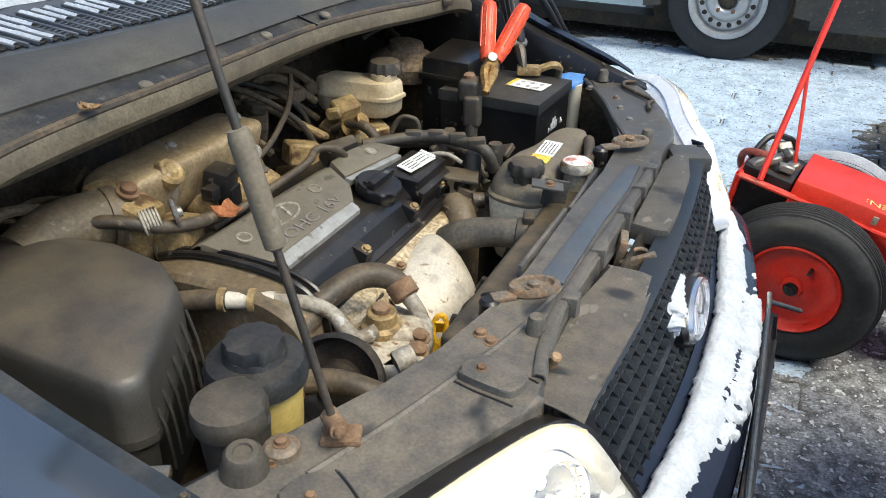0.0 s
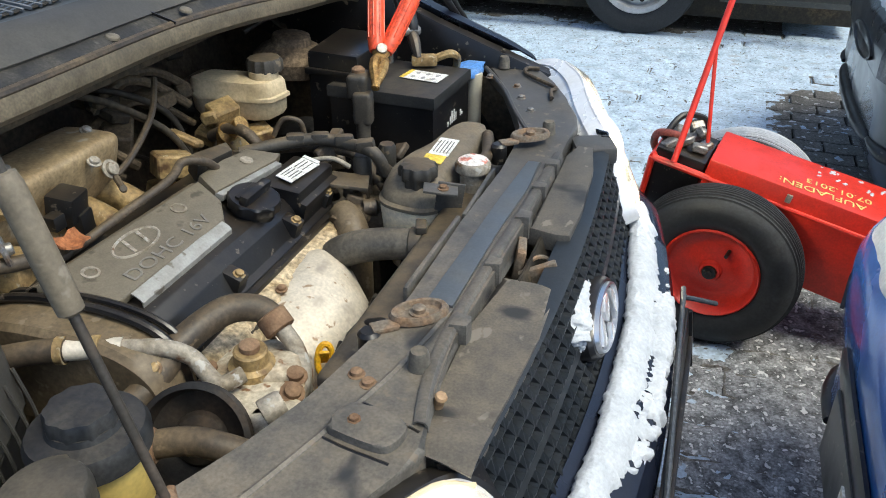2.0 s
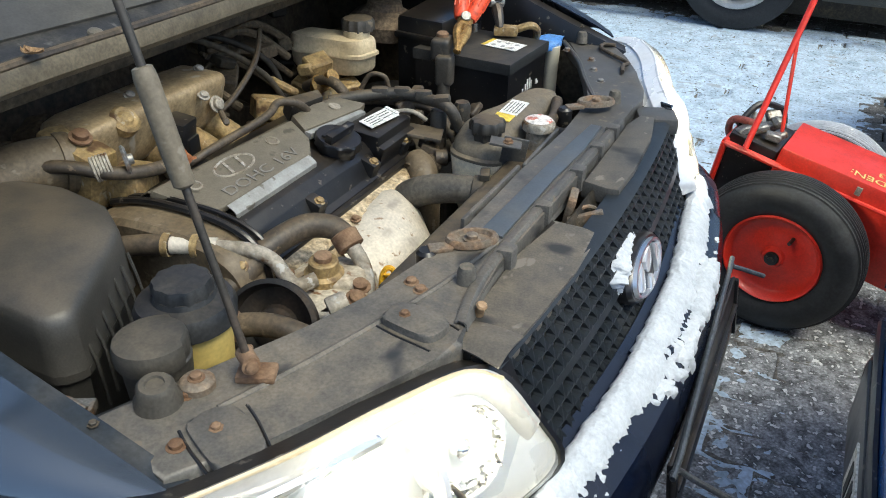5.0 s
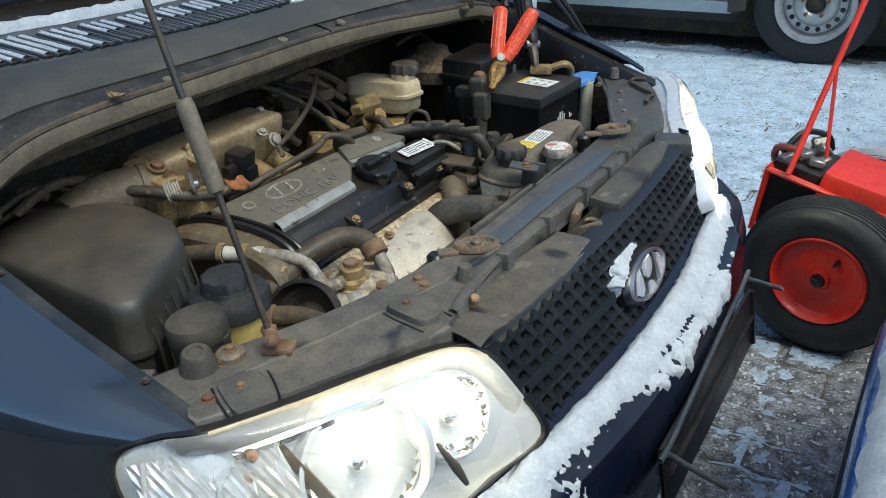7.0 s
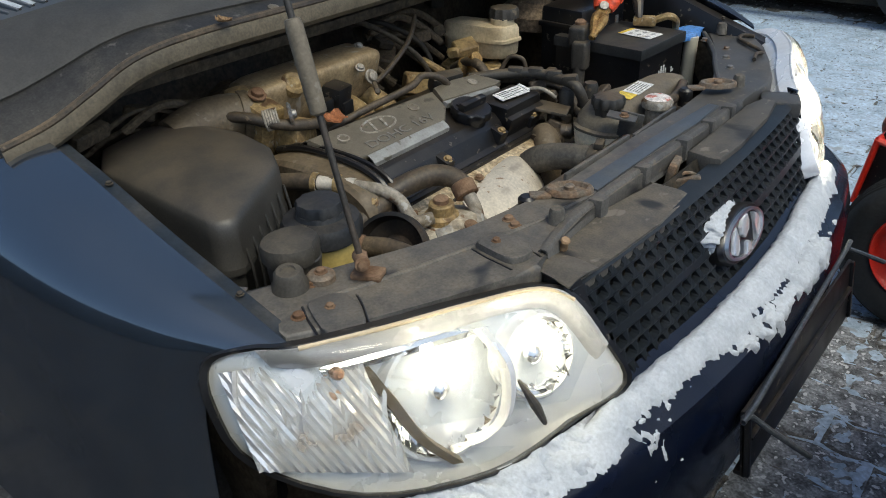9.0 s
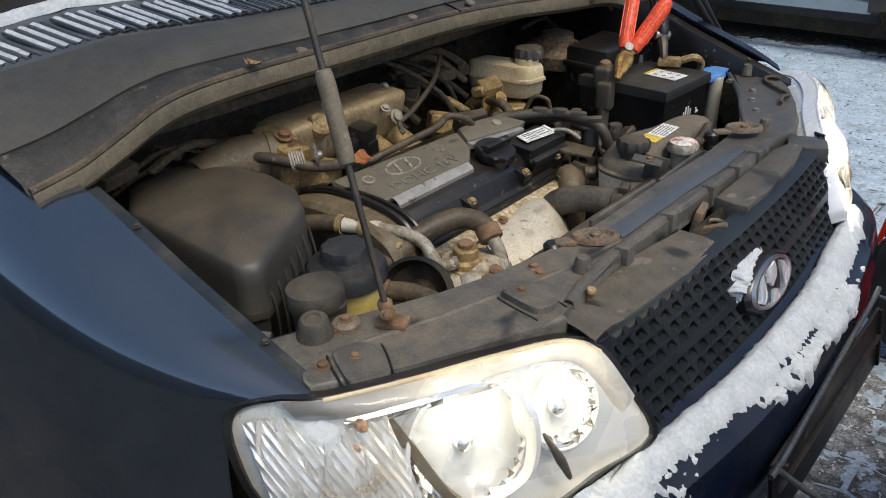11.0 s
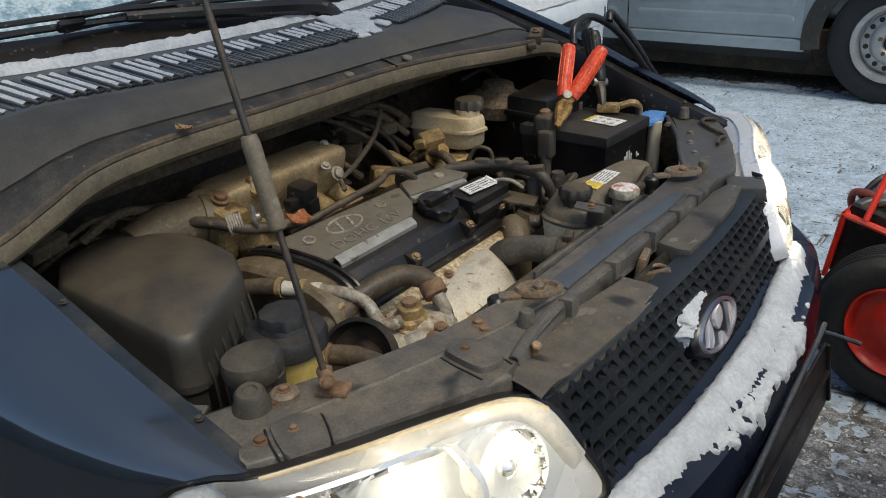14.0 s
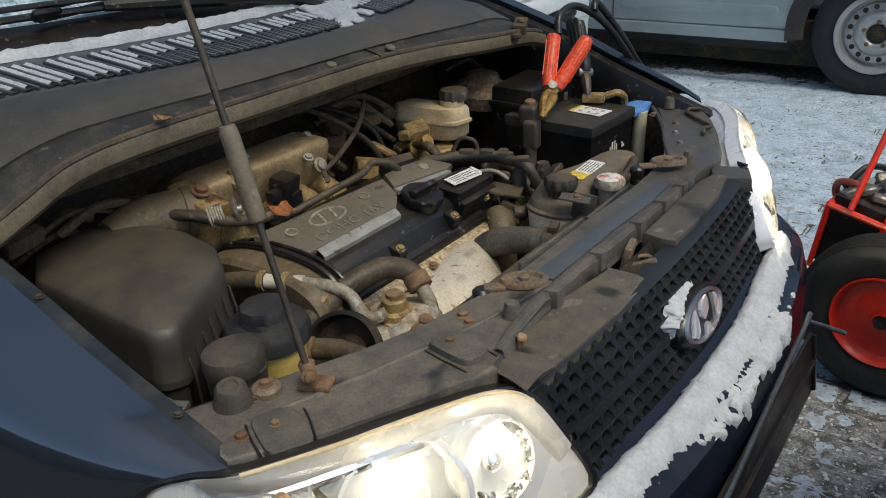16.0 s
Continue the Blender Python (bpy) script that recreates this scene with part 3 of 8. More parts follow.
def cowl():
    lip = spline(LIP, 8)
    bm = bmesh.new()
    rows = []
    for f, dz in ((0.0, -0.018), (0.0, 0.0), (0.06, 0.010), (0.3, 0.004), (0.62, 0.006), (1.0, 0.0)):
        r = []
        for p in lip:
            end = Vector((vent_x(p.y), p.y, 1.008 - 0.10 * max(0, abs(p.y) - 0.5) * 2))
            q = p.lerp(end, f)
            q.z = p.z + (end.z - p.z) * (0.25 * f + 0.75 * min(1, f * 1.35)) + dz
            r.append(q)
        rows.append(r)
    sheet(bm, rows[:4], 0.004)
    c = part("cowl_panel", bm, cowl_mat, car, "dusty black plastic cowl panel under the windscreen")
    bm = bmesh.new()
    sheet(bm, [[p + Vector((0.004 * (k == 0), 0, 0.003)) for p in r] for k, r in enumerate(rows[3:])], 0.004)
    part("upper_band", bm, band_mat, c, "smooth grey-brown band of the cowl")
    bm = bmesh.new()
    tube(bm, [p + Vector((0.006, 0, 0.012)) for p in lip[::3]], 0.006, 8, 3)
    part("rubber_seal", bm, rubber, c, "dusty rubber seal along the cowl lip")
    bm = bmesh.new()
    rows = [[p + Vector((dx, 0, dz)) for p in lip] for dx, dz in ((0.008, 0.008), (0.012, 0.000), (0.012, -0.012), (0.004, -0.020))]
    sheet(bm, rows, 0.003)
    part("cowl_lip", bm, lip_mat, c, "tan dusty front lip of the cowl")
    # vent strip and the slats over it
    bm = bmesh.new()
    ys = [-0.78 + 1.5 * i / 40 for i in range(41)]
    rows = [[Vector((vent_x(y) - d, y, 1.004 + 0.22 * d - 0.20 * max(0, abs(y) - 0.5))) for y in ys] for d in (0.0, 0.02, 0.09, 0.15)]
    sheet(bm, rows, 0.004)
    part("vent_strip", bm, beam_mat, c, "grey vent strip with slots")
    for x, y in ((-0.674, -0.028), (-0.668, 0.13), (-0.66, -0.30)):
        bm = bmesh.new()
        lathe(bm, [(0.010, 0), (0.009, 0.003), (0.004, 0.005), (0, 0.005)], axis((x - 0.012, y, 0.973), (0.3, 0, 1)), 14)
        part("clip", bm, plate_mat, c, "round plastic clip")
    bm = bmesh.new()
    rbox(bm, (-0.725, 0.073, 0.99), (0.13, 0.002, 0.004), (0, 20, 8), 0)
    part("panel_gap", bm, black, c)
    bm = bmesh.new()
    rbox(bm, (-0.640, 0.545, 0.945), (0.030, 0.060, 0.022), (10, 0, 25), 0.005)
    rbox(bm, (-0.625, 0.500, 0.934), (0.020, 0.050, 0.010), (0, 0, 35), 0.003)
    hinge = part("bonnet_hinge", bm, rubber, c, "dusty bonnet hinge bracket")
    bolt(hinge, (-0.636, 0.54, 0.956), (0, 0, 1), 0.007)
    # slots in threes: thin bars over near-black bars that stand for the slots' shade
    slat_me, slot_me = [], []
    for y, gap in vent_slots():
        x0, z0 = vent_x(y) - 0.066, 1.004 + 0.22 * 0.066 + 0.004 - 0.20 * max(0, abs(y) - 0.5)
        for nm, w, h, mt, keep, dy, dz in (("vent_slat", 0.0042, 0.006, beam_mat, slat_me, 0, 0.001), ("vent_slot_shade", 0.0128, 0.003, void, slot_me, 0.0085, 0.0006)):
            if nm == "vent_slot_shade" and gap:
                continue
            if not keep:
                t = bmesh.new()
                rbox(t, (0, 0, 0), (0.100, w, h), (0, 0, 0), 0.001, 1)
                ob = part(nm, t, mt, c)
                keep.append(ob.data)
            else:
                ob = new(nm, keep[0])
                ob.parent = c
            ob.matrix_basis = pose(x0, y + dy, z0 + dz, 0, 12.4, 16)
    # fine lattice in the lower half of the open slots
    bm = bmesh.new()
    for y, gap in vent_slots():
        if gap or y < -0.30:
            continue
        m = pose(vent_x(y) - 0.066, y + 0.0085, 1.004 + 0.22 * 0.066 + 0.005 - 0.20 * max(0, abs(y) - 0.5), 0, 12.4, 16)
        for k in range(6):
            rbox(bm, m @ Vector((0.006 + 0.0075 * k, 0, 0.001)), (0.0028, 0.0128, 0.003), (0, 12.4, 16), 0)
    tagged(part("vent_lattice", bm, beam_mat, c, "fine lattice in the vent slots"), kind="stuff")
    return c


cowl()


def vent_snow():
    """Snow packed into the vent slots and along the foot of the windscreen."""
    bm = bmesh.new()
    rnd = random.Random(3)
    for y, gap in vent_slots():
        if gap:
            continue
        ln = (0.098 if y < -0.30 else 0.050) * rnd.uniform(0.92, 1.0)
        x0, z0 = vent_x(y) - 0.066, 1.004 + 0.22 * 0.066 + 0.004 - 0.20 * max(0, abs(y) - 0.5)
        m = pose(x0, y + 0.0085, z0 + 0.003, 0, 12.4, 16)
        n = 9
        edge = [[Vector((-0.050 + ln * k / n, e * (0.0064 + rnd.uniform(-0.0014, 0.0004)), 0.0)) for k in range(n + 1)] for e in (-1, 1)]
        mid = [(a + b) / 2 + Vector((0, 0, 0.0022 + rnd.uniform(-0.0008, 0.0012))) for a, b in zip(*edge)]
        sheet(bm, [[m @ q for q in r] for r in (edge[0], mid, edge[1])])
    rows = []
    for i in range(121):
        y = -0.80 + 1.45 * i / 120
        w = noise.noise(Vector((y * 30, 0, 0)))
        rows.append([Vector((vent_x(y) - 0.146 + 0.009 * w - 0.026 * u, y, 1.037 - 0.20 * max(0, abs(y) - 0.5) + 0.010 * math.sin(3.0 * u) + 0.010 * u + 0.005 * noise.noise(Vector((y * 60, u * 6, 2))) * (u > 0))) for u in (0, 0.15, 0.3, 0.5, 0.7, 0.85, 1.0)])
    sheet(bm, rows)
    for i in range(26):
        y = 0.12 + 0.12 * rnd.random()
        d = 0.02 + 0.11 * rnd.random()
        rbox(bm, (vent_x(y) - d, y, 1.008 + 0.22 * d), (0.035, 0.03, 0.008), (0, 12, rnd.uniform(-40, 40)), 0.003, 1)
    return tagged(finish("cowl_snow", bm, snow_mat, None, "white snow packed in the cowl vents and along the windscreen"), category="snow", kind="stuff")


vent_snow()


def windscreen():
    bm = bmesh.new()
    rows = []
    for i in range(7):
        u = i / 6
        rows.append([Vector((vent_x(y) - 0.17 - 0.75 * u, y * (1 - 0.12 * u), 1.03 + 0.50 * u)) for y in (-0.80 + 1.6 * j / 16 for j in range(17))])
    sheet(bm, rows, 0.005)
    w = part("windscreen", bm, frost, car, "frosted windscreen with thin snow")
    # Black strip over the glass, painting the shade at its foot below the wipers.
    bm = bmesh.new()
    sheet(bm, [[Vector((vent_x(y) - 0.168 - 0.75 * u, y * (1 - 0.12 * u), 1.034 + 0.50 * u)) for y in (-0.80 + 1.6 * j / 40 for j in range(41))] for u in (0, 0.03, 0.06, 0.085)], 0.003)
    part("screen_foot_shade", bm, black, w, "black band standing for the shaded foot of the windscreen")
    return w


windscreen()


def wiper(y0, y1, lift):
    """Arm from its pivot and the blade along the foot of the screen."""
    bm = bmesh.new()

    def at(y, d, h):
        return Vector((vent_x(y) - 0.16 - d, y, 1.035 + 0.62 * d + h))
    tube(bm, [at(y1, -0.03, 0.01), at(y1 - 0.04, -0.01, 0.028), at(y1 - 0.22, 0.02, 0.030), at(y1 - 0.42, 0.05, 0.026)], [0.020, 0.018, 0.014, 0.009], 8, 5)
    w = part("wiper_arm", bm, black, car, "black windscreen wiper")
    bm = bmesh.new()
    for h, r in ((0.012, 0.006), (0.028, 0.005)):
        tube(bm, [at(y0 + (y1 - 0.1 - y0) * i / 8, lift + 0.02 * math.sin(i / 8 * 3.1), h + 0.01 * math.sin(i / 8 * 3.1)) for i in range(9)], r, 6, 2)
    for i in (2, 4, 6):
        rbox(bm, at(y0 + (y1 - 0.1 - y0) * i / 8, lift + 0.015, 0.026), (0.012, 0.05, 0.02), (0, 30, 0), 0.003, 1)
    part("wiper_blade", bm, black, w)
    return w


wiper(-0.75, 0.17, 0.035)
wiper(-0.35, 0.62, 0.06)

# ---- front carrier and trim over the grille ----
LAMP_TOP = [(-0.245, -0.690), (-0.198, -0.615), (-0.153, -0.525), (-0.118, -0.445)]
REAR = [(-0.36, -0.665), (-0.30, -0.545), (-0.262, -0.46), (-0.235, -0.38), (-0.210, -0.25), (-0.205, -0.18), (-0.205, 0.0), (-0.198, 0.18), (-0.195, 0.27), (-0.215, 0.36), (-0.257, 0.47), (-0.30, 0.57), (-0.36, 0.665)]


eye_mat = M("browned_steel", (0.19, 0.155, 0.115), 0.55, 0.2, (0.24, 0.15, 0.085), 0.45, 0.65, 40, 0.2, 250, 0, 0.25)


def carrier():
    front = [(x - 0.014, -y) for x, y in LAMP_TOP] + [(-0.122, 0.40), (-0.126, 0.34), (-0.122, 0.10), (-0.128, -0.1), (-0.132, -0.25), (-0.128, -0.35), (-0.105, -0.41)] + LAMP_TOP[::-1]
    bm = bmesh.new()
    prism(bm, REAR + front, 0.735, 0.762, 0.007)
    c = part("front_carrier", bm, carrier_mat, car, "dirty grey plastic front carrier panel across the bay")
    # raised beam with a shiny blue-grey top, its ribs and lips
    bm = bmesh.new()
    prism(bm, [(-0.184, -0.195), (-0.151, -0.195), (-0.150, -0.02), (-0.143, 0.12), (-0.146, 0.22), (-0.166, 0.22), (-0.172, 0.10)], 0.755, 0.7655, 0.003)
    part("beam_top", bm, beam_mat, c, "smooth blue-grey beam top")
    for pts in ([(-0.152, -0.20, 0.7605), (-0.168, -0.30, 0.7595), (-0.185, -0.37, 0.7595), (-0.225, -0.50, 0.7595), (-0.262, -0.60, 0.7595)], [(-0.36, 0.655, 0.762), (-0.29, 0.54, 0.762), (-0.245, 0.44, 0.762), (-0.20, 0.35, 0.762)]):
        bm = bmesh.new()
        tube(bm, pts, 0.005, 8, 5)
        part("rib", bm, carrier_mat, c)
    bm = bmesh.new()
    line = spline([(-0.118, -0.385, 0), (-0.131, -0.33, 0), (-0.139, -0.25, 0), (-0.137, -0.10, 0), (-0.130, 0.10, 0), (-0.126, 0.26, 0)], 8)
    sheet(bm, [[p + Vector((dx, 0, z)) for p in line] for dx, z in ((-0.010, 0.758), (-0.008, 0.7655), (-0.004, 0.768), (0.003, 0.768), (0.0055, 0.765), (0.0085, 0.742), (0.012, 0.735))], 0.002)
    part("step_wall", bm, carrier_mat, c, "raised wall between carrier and grille cover")
    for y, ln in ((-0.225, 0.026), (-0.095, 0.022), (0.035, 0.026), (0.13, 0.020), (0.215, 0.024)):
        bm = bmesh.new()
        prism(bm, [(-0.010, -ln / 2), (0.009, -ln / 2 + 0.003), (0.011, 0), (0.009, ln / 2 - 0.003), (-0.010, ln / 2)], 0.738, 0.7715, 0.003, Matrix.Translation((-0.132 if y < 0 else -0.127, y, 0)))
        part("clip_block", bm, carrier_mat, c)
    # thin wire-edged lip at the back of the beam
    bm = bmesh.new()
    rbox(bm, (-0.212, -0.085, 0.752), (0.006, 0.19, 0.03), (0, 0, -1), 0.002)
    rbox(bm, (-0.208, 0.10, 0.750), (0.006, 0.16, 0.028), (0, 0, 1), 0.002)
    part("back_lip", bm, carrier_mat, c)
    # rubber buffers
    for p in ((-0.150, -0.305, 0.760), (-0.162, 0.347, 0.760), (-0.323, 0.66, 0.765)):
        bm = bmesh.new()
        lathe(bm, [(0.0125, 0), (0.0115, 0.004), (0.0105, 0.018), (0.0085, 0.023), (0, 0.0235)], axis(p, (0, 0, 1)), 18)
        part("rubber_buffer", bm, hose_grey, c, "stubby rubber buffer")
    # pressed pads beside the lamp
    for x, y, a, w in ((-0.168, -0.404, -14, 0.048), (-0.235, -0.625, -30, 0.055)):
        bm = bmesh.new()
        k = 0.86 if y > -0.5 else 1.0
        out = [Vector(q) * k for q in ((-0.030, -0.020, 0), (-0.018, -0.026, 0), (0.030, -0.022, 0), (0.046, -0.012, 0), (0.046, 0.016, 0), (0.030, 0.026, 0), (-0.018, 0.024, 0), (-0.032, 0.012, 0))]
        prism(bm, [(q.x, q.y) for q in spline(out, 3, True)], 0, 0.012 if y > -0.5 else 0.008, 0.004, pose(x, y, 0.759, 0, 0, a))
        pad = part("mounting_pad", bm, carrier_mat, c, "raised pad with a bolt hole")
        # Thin black rods give the dark line of a pressed groove by colour.
        for e in (-1, 1):
            bm = bmesh.new()
            tube(bm, [pose(x, y, 0.7614, 0, 0, a) @ Vector((u, e * (w / 2 + 0.004 - 0.10 * max(0, u)), 0)) for u in (-0.026, 0.0, 0.026, 0.046)], 0.0018, 6, 4)
            part("groove_shade_line", bm, black, pad)
        bolt(pad, (x - 0.008, y, 0.770 if y > -0.5 else 0.766), (0, 0, 1), 0.005, rust)
    # bolts on the panel
    for x, y in ((-0.205, -0.335), (-0.188, -0.345), (-0.262, -0.655), (-0.30, -0.60), (-0.335, 0.60), (-0.27, 0.56), (-0.215, 0.44), (-0.247, 0.50)):
        bolt(c, (x, y, 0.761), (0, 0, 1), 0.0065, rust if y < 0 else steel)
    # eyes that hold the radiator
    for y, s in ((-0.222, 1), (0.293, -1)):
        bm = bmesh.new()
        m = pose(-0.181, y, 0.773 if y > 0 else 0.764, 0, 0, 40)
        rings = []
        for i in range(24):
            a = 2 * math.pi * i / 24
            cx, cy = 0.033 * math.cos(a), 0.020 * math.sin(a)
            rings.append([m @ Vector((cx * f, cy * f, h)) for f, h in ((0.02, 0.003), (0.70, 0.003), (0.80, 0.0085), (0.95, 0.009), (1.04, 0.005), (1.04, 0.0))])
        rings.append(rings[0])
        ring_mesh(bm, rings, False, False)
        rbox(bm, m @ Vector((-0.042, -0.008, 0.001)), (0.030, 0.018, 0.006), (0, 0, 40), 0.002)
        eye = part("mounting_eye", bm, eye_mat, c, "rust-browned mounting plate with a bolt")
        bolt(eye, m @ Vector((0, 0, 0.003)), (0, 0, 1), 0.008, eye_mat)
        bm = bmesh.new()
        lathe(bm, [(0.013, -0.03), (0.013, -0.002), (0.009, 0.002), (0, 0.002)], axis(m @ Vector((-0.060, -0.010, 0)), (0, 0, 1)), 16)
        part("rubber_mount", bm, black, eye)
    # cable along the far side of the panel
    bm = bmesh.new()
    tube(bm, [(-0.19, 0.50, 0.768), (-0.20, 0.54, 0.768), (-0.195, 0.56, 0.768), (-0.24, 0.60, 0.768), (-0.27, 0.63, 0.768), (-0.275, 0.66, 0.768), (-0.25, 0.665, 0.768)], 0.004, 8, 5)
    part("bonnet_cable", bm, rubber, c)
    return c


carrier()


def grille_board():
    """Cover board between the carrier and the grille, with the latch well in it."""
    bm = bmesh.new()
    prism(bm, [(-0.118, -0.40), (-0.126, -0.35), (-0.130, -0.20), (-0.124, -0.085), (-0.072, -0.085), (-0.052, -0.09), (-0.052, -0.20), (-0.058, -0.30), (-0.066, -0.40)], 0.722, 0.746, 0.010)
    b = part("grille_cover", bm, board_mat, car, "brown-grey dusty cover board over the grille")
    bm = bmesh.new()
    prism(bm, [(-0.118, 0.03), (-0.116, 0.20), (-0.120, 0.28), (-0.108, 0.33), (-0.084, 0.33), (-0.068, 0.24), (-0.060, 0.10), (-0.062, 0.025), (-0.08, 0.022)], 0.728, 0.754, 0.004)
    part("grille_cover_end", bm, board_mat, b)
    bm = bmesh.new()
    rbox(bm, (-0.088, 0.365, 0.735), (0.07, 0.065, 0.03), (0, 0, 22), 0.008)
    part("corner_block", bm, carrier_mat, b, "grey corner block at the lamp")
    bm = bmesh.new()
    flap = [[Vector((-0.122 + 0.062 * u, -0.352 - 0.056 * v - 0.014 * u * v, 0.7475 + 0.009 * min(1, 2 * v) + 0.003 * math.sin(3.1 * u) * (1 - 0.5 * v) - 0.010 * max(0, v - 0.8))) for u in (0, 0.15, 0.3, 0.45, 0.6, 0.75, 0.88, 1.0)] for v in (0, 0.2, 0.4, 0.6, 0.8, 1.0)]
    sheet(bm, flap, 0.002)
    part("corner_flap", bm, board_mat, b, "curled plastic flap at the lamp's corner")
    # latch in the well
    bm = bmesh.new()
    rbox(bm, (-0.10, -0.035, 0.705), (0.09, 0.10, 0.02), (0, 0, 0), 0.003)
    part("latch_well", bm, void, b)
    bm = bmesh.new()
    rbox(bm, (-0.118, -0.02, 0.735), (0.012, 0.045, 0.04), (0, 10, 12), 0.003)
    rbox(bm, (-0.085, -0.045, 0.728), (0.05, 0.010, 0.03), (0, -20, 20), 0.002)
    rbox(bm, (-0.062, -0.005, 0.730), (0.018, 0.028, 0.024), (0, 0, 10), 0.004)
    tube(bm, [(-0.11, -0.06, 0.72), (-0.10, -0.03, 0.74), (-0.085, -0.01, 0.735), (-0.07, -0.02, 0.72)], 0.003, 6, 4)
    part("bonnet_latch", bm, eye_mat, b, "rusty bonnet latch")
    bm = bmesh.new()
    lathe(bm, [(0.0055, -0.006), (0.005, 0.008), (0.0065, 0.010), (0.005, 0.013), (0, 0.0135)], axis((-0.118, -0.338, 0.752), (0.3, -0.2, 1)), 12)
    part("clip", bm, M("tan_clip", (0.34, 0.22, 0.12), 0.6), b, "tan plastic clip")
    return b


grille_board()


def grille_x(y, z):
    return -0.072 + (0.748 - z) * 0.33 + 0.022 * (1 - (y / 0.42) ** 2)


def grille():
    """A plate with staggered rounded holes, bowed and leaning forward."""
    bm = bmesh.new()
    pitch, rows = 0.0285, 7

    def P(y, z, d=0.0):
        return Vector((grille_x(y, z) - d, y, z))
    y0, cols = -0.392, 28
    for r in range(rows):
        zc = 0.732 - 0.0205 * r - (0.010 if r > 3 else 0.0)
        if r == 4:
            edge = [[bm.verts.new(P(y0 + pitch * (k - 0.5), z, 0.0)) for k in range(cols + 2)] for z in (zc + 0.02025, zc + 0.01025)]
            for k in range(2, cols + 1):
                bm.faces.new((edge[0][k], edge[1][k], edge[1][k + 1], edge[0][k + 1]))
        for c in range(cols):
            yc = y0 + pitch * (c + (0.5 if r % 2 else 0))
            half_y, half_z = pitch / 2, 0.01025
            if yc < -0.372 - (zc - 0.6) * 0.2 or yc > 0.395:
                continue
            ring = [(-1, -0.55), (-1, 0.45), (-0.66, 1), (0.66, 1), (1, 0.45), (1, -0.55), (0.70, -1), (-0.70, -1)]
            o = [bm.verts.new(P(yc + a * half_y, zc + b * half_z, 0.0)) for a, b in ((-1, -1), (-1, 1), (1, 1), (1, -1))]
            h = [bm.verts.new(P(yc + a * half_y * 0.62, zc + b * half_z * 0.62, 0.0030 if b > 0 else -0.0016)) for a, b in ring]
            k = [bm.verts.new(P(yc + a * half_y * 0.60, zc + b * half_z * 0.60, 0.010)) for a, b in ring]
            for q in ((o[0], o[1], h[1], h[0]), (o[1], h[2], h[1]), (o[1], o[2], h[3], h[2]), (o[2], h[4], h[3]), (o[2], o[3], h[5], h[4]), (o[3], h[6], h[5]), (o[3], o[0], h[7], h[6]), (o[0], h[0], h[7])):
                bm.faces.new(q)
            for i in range(8):
                j = (i + 1) % 8
                bm.faces.new((h[i], h[j], k[j], k[i]))
    me = bpy.data.meshes.new("grille")
    bm.to_mesh(me)
    bm.free()
    me.materials.append(grille_mat)
    me.shade_smooth()
    me.set_sharp_from_angle(angle=radians(25))
    g = new("grille", me)
    g.parent = car
    tagged(g, "dark plastic grille with staggered rounded holes")
    # Near-black sheet added behind the holes in place of their shaded depth.
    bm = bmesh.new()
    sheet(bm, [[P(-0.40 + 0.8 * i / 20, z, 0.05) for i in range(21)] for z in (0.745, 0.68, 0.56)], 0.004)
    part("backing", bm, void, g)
    bm = bmesh.new()
    sheet(bm, [[P(-0.40 + 0.8 * i / 20, z, 0.0) for i in range(21)] for z in (0.5885, 0.576, 0.560)], 0.003)
    part("lower_strip", bm, grille_mat, g)
    bm = bmesh.new()
    sheet(bm, [[P(-0.405 + 0.81 * i / 24, z, d) for i in range(25)] for z, d in ((0.744, 0.03), (0.746, 0.004), (0.740, -0.004), (0.736, 0.003))], 0.003)
    part("top_rim", bm, grille_mat, g)
    for s in (-1, 1):
        bm = bmesh.new()
        sheet(bm, [[P(s * ((0.366 + (z - 0.6) * 0.2 if s < 0 else 0.398) + dy), z, d) for z in (0.752, 0.72, 0.68, 0.64, 0.60)] for dy, d in ((-0.01, 0.01), (-0.008, -0.004), (0.012, -0.002), (0.02, 0.02))], 0.003)
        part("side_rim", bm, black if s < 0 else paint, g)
    # oval badge: dark backing, bright ring, slanted plain bars
    e = Vector((grille_x(0, 0.653) + 0.008, 0.0, 0.653))
    m = frame_m(e, (0, 1, 0), (-0.33, 0, 1))
    bm = bmesh.new()
    lathe(bm, [(0.084, -0.014), (0.084, 0.002), (0.078, 0.008), (0, 0.009)], m @ Matrix.Diagonal((1, 0.48, 1, 1)), 40)
    badge = part("badge", bm, black, g, "oval chrome badge on a black base")
    bm = bmesh.new()
    rings = []
    for i in range(49):
        a = 2 * math.pi * i / 48
        rings.append([m @ Vector((math.cos(a) * (0.068 + 0.6 * d), math.sin(a) * (0.0315 + 0.6 * d), h)) for d, h in ((-0.005, 0.008), (-0.003, 0.014), (0.003, 0.014), (0.005, 0.008))])
    ring_mesh(bm, rings, False)
    part("badge_ring", bm, chrome, g, "chrome oval ring")
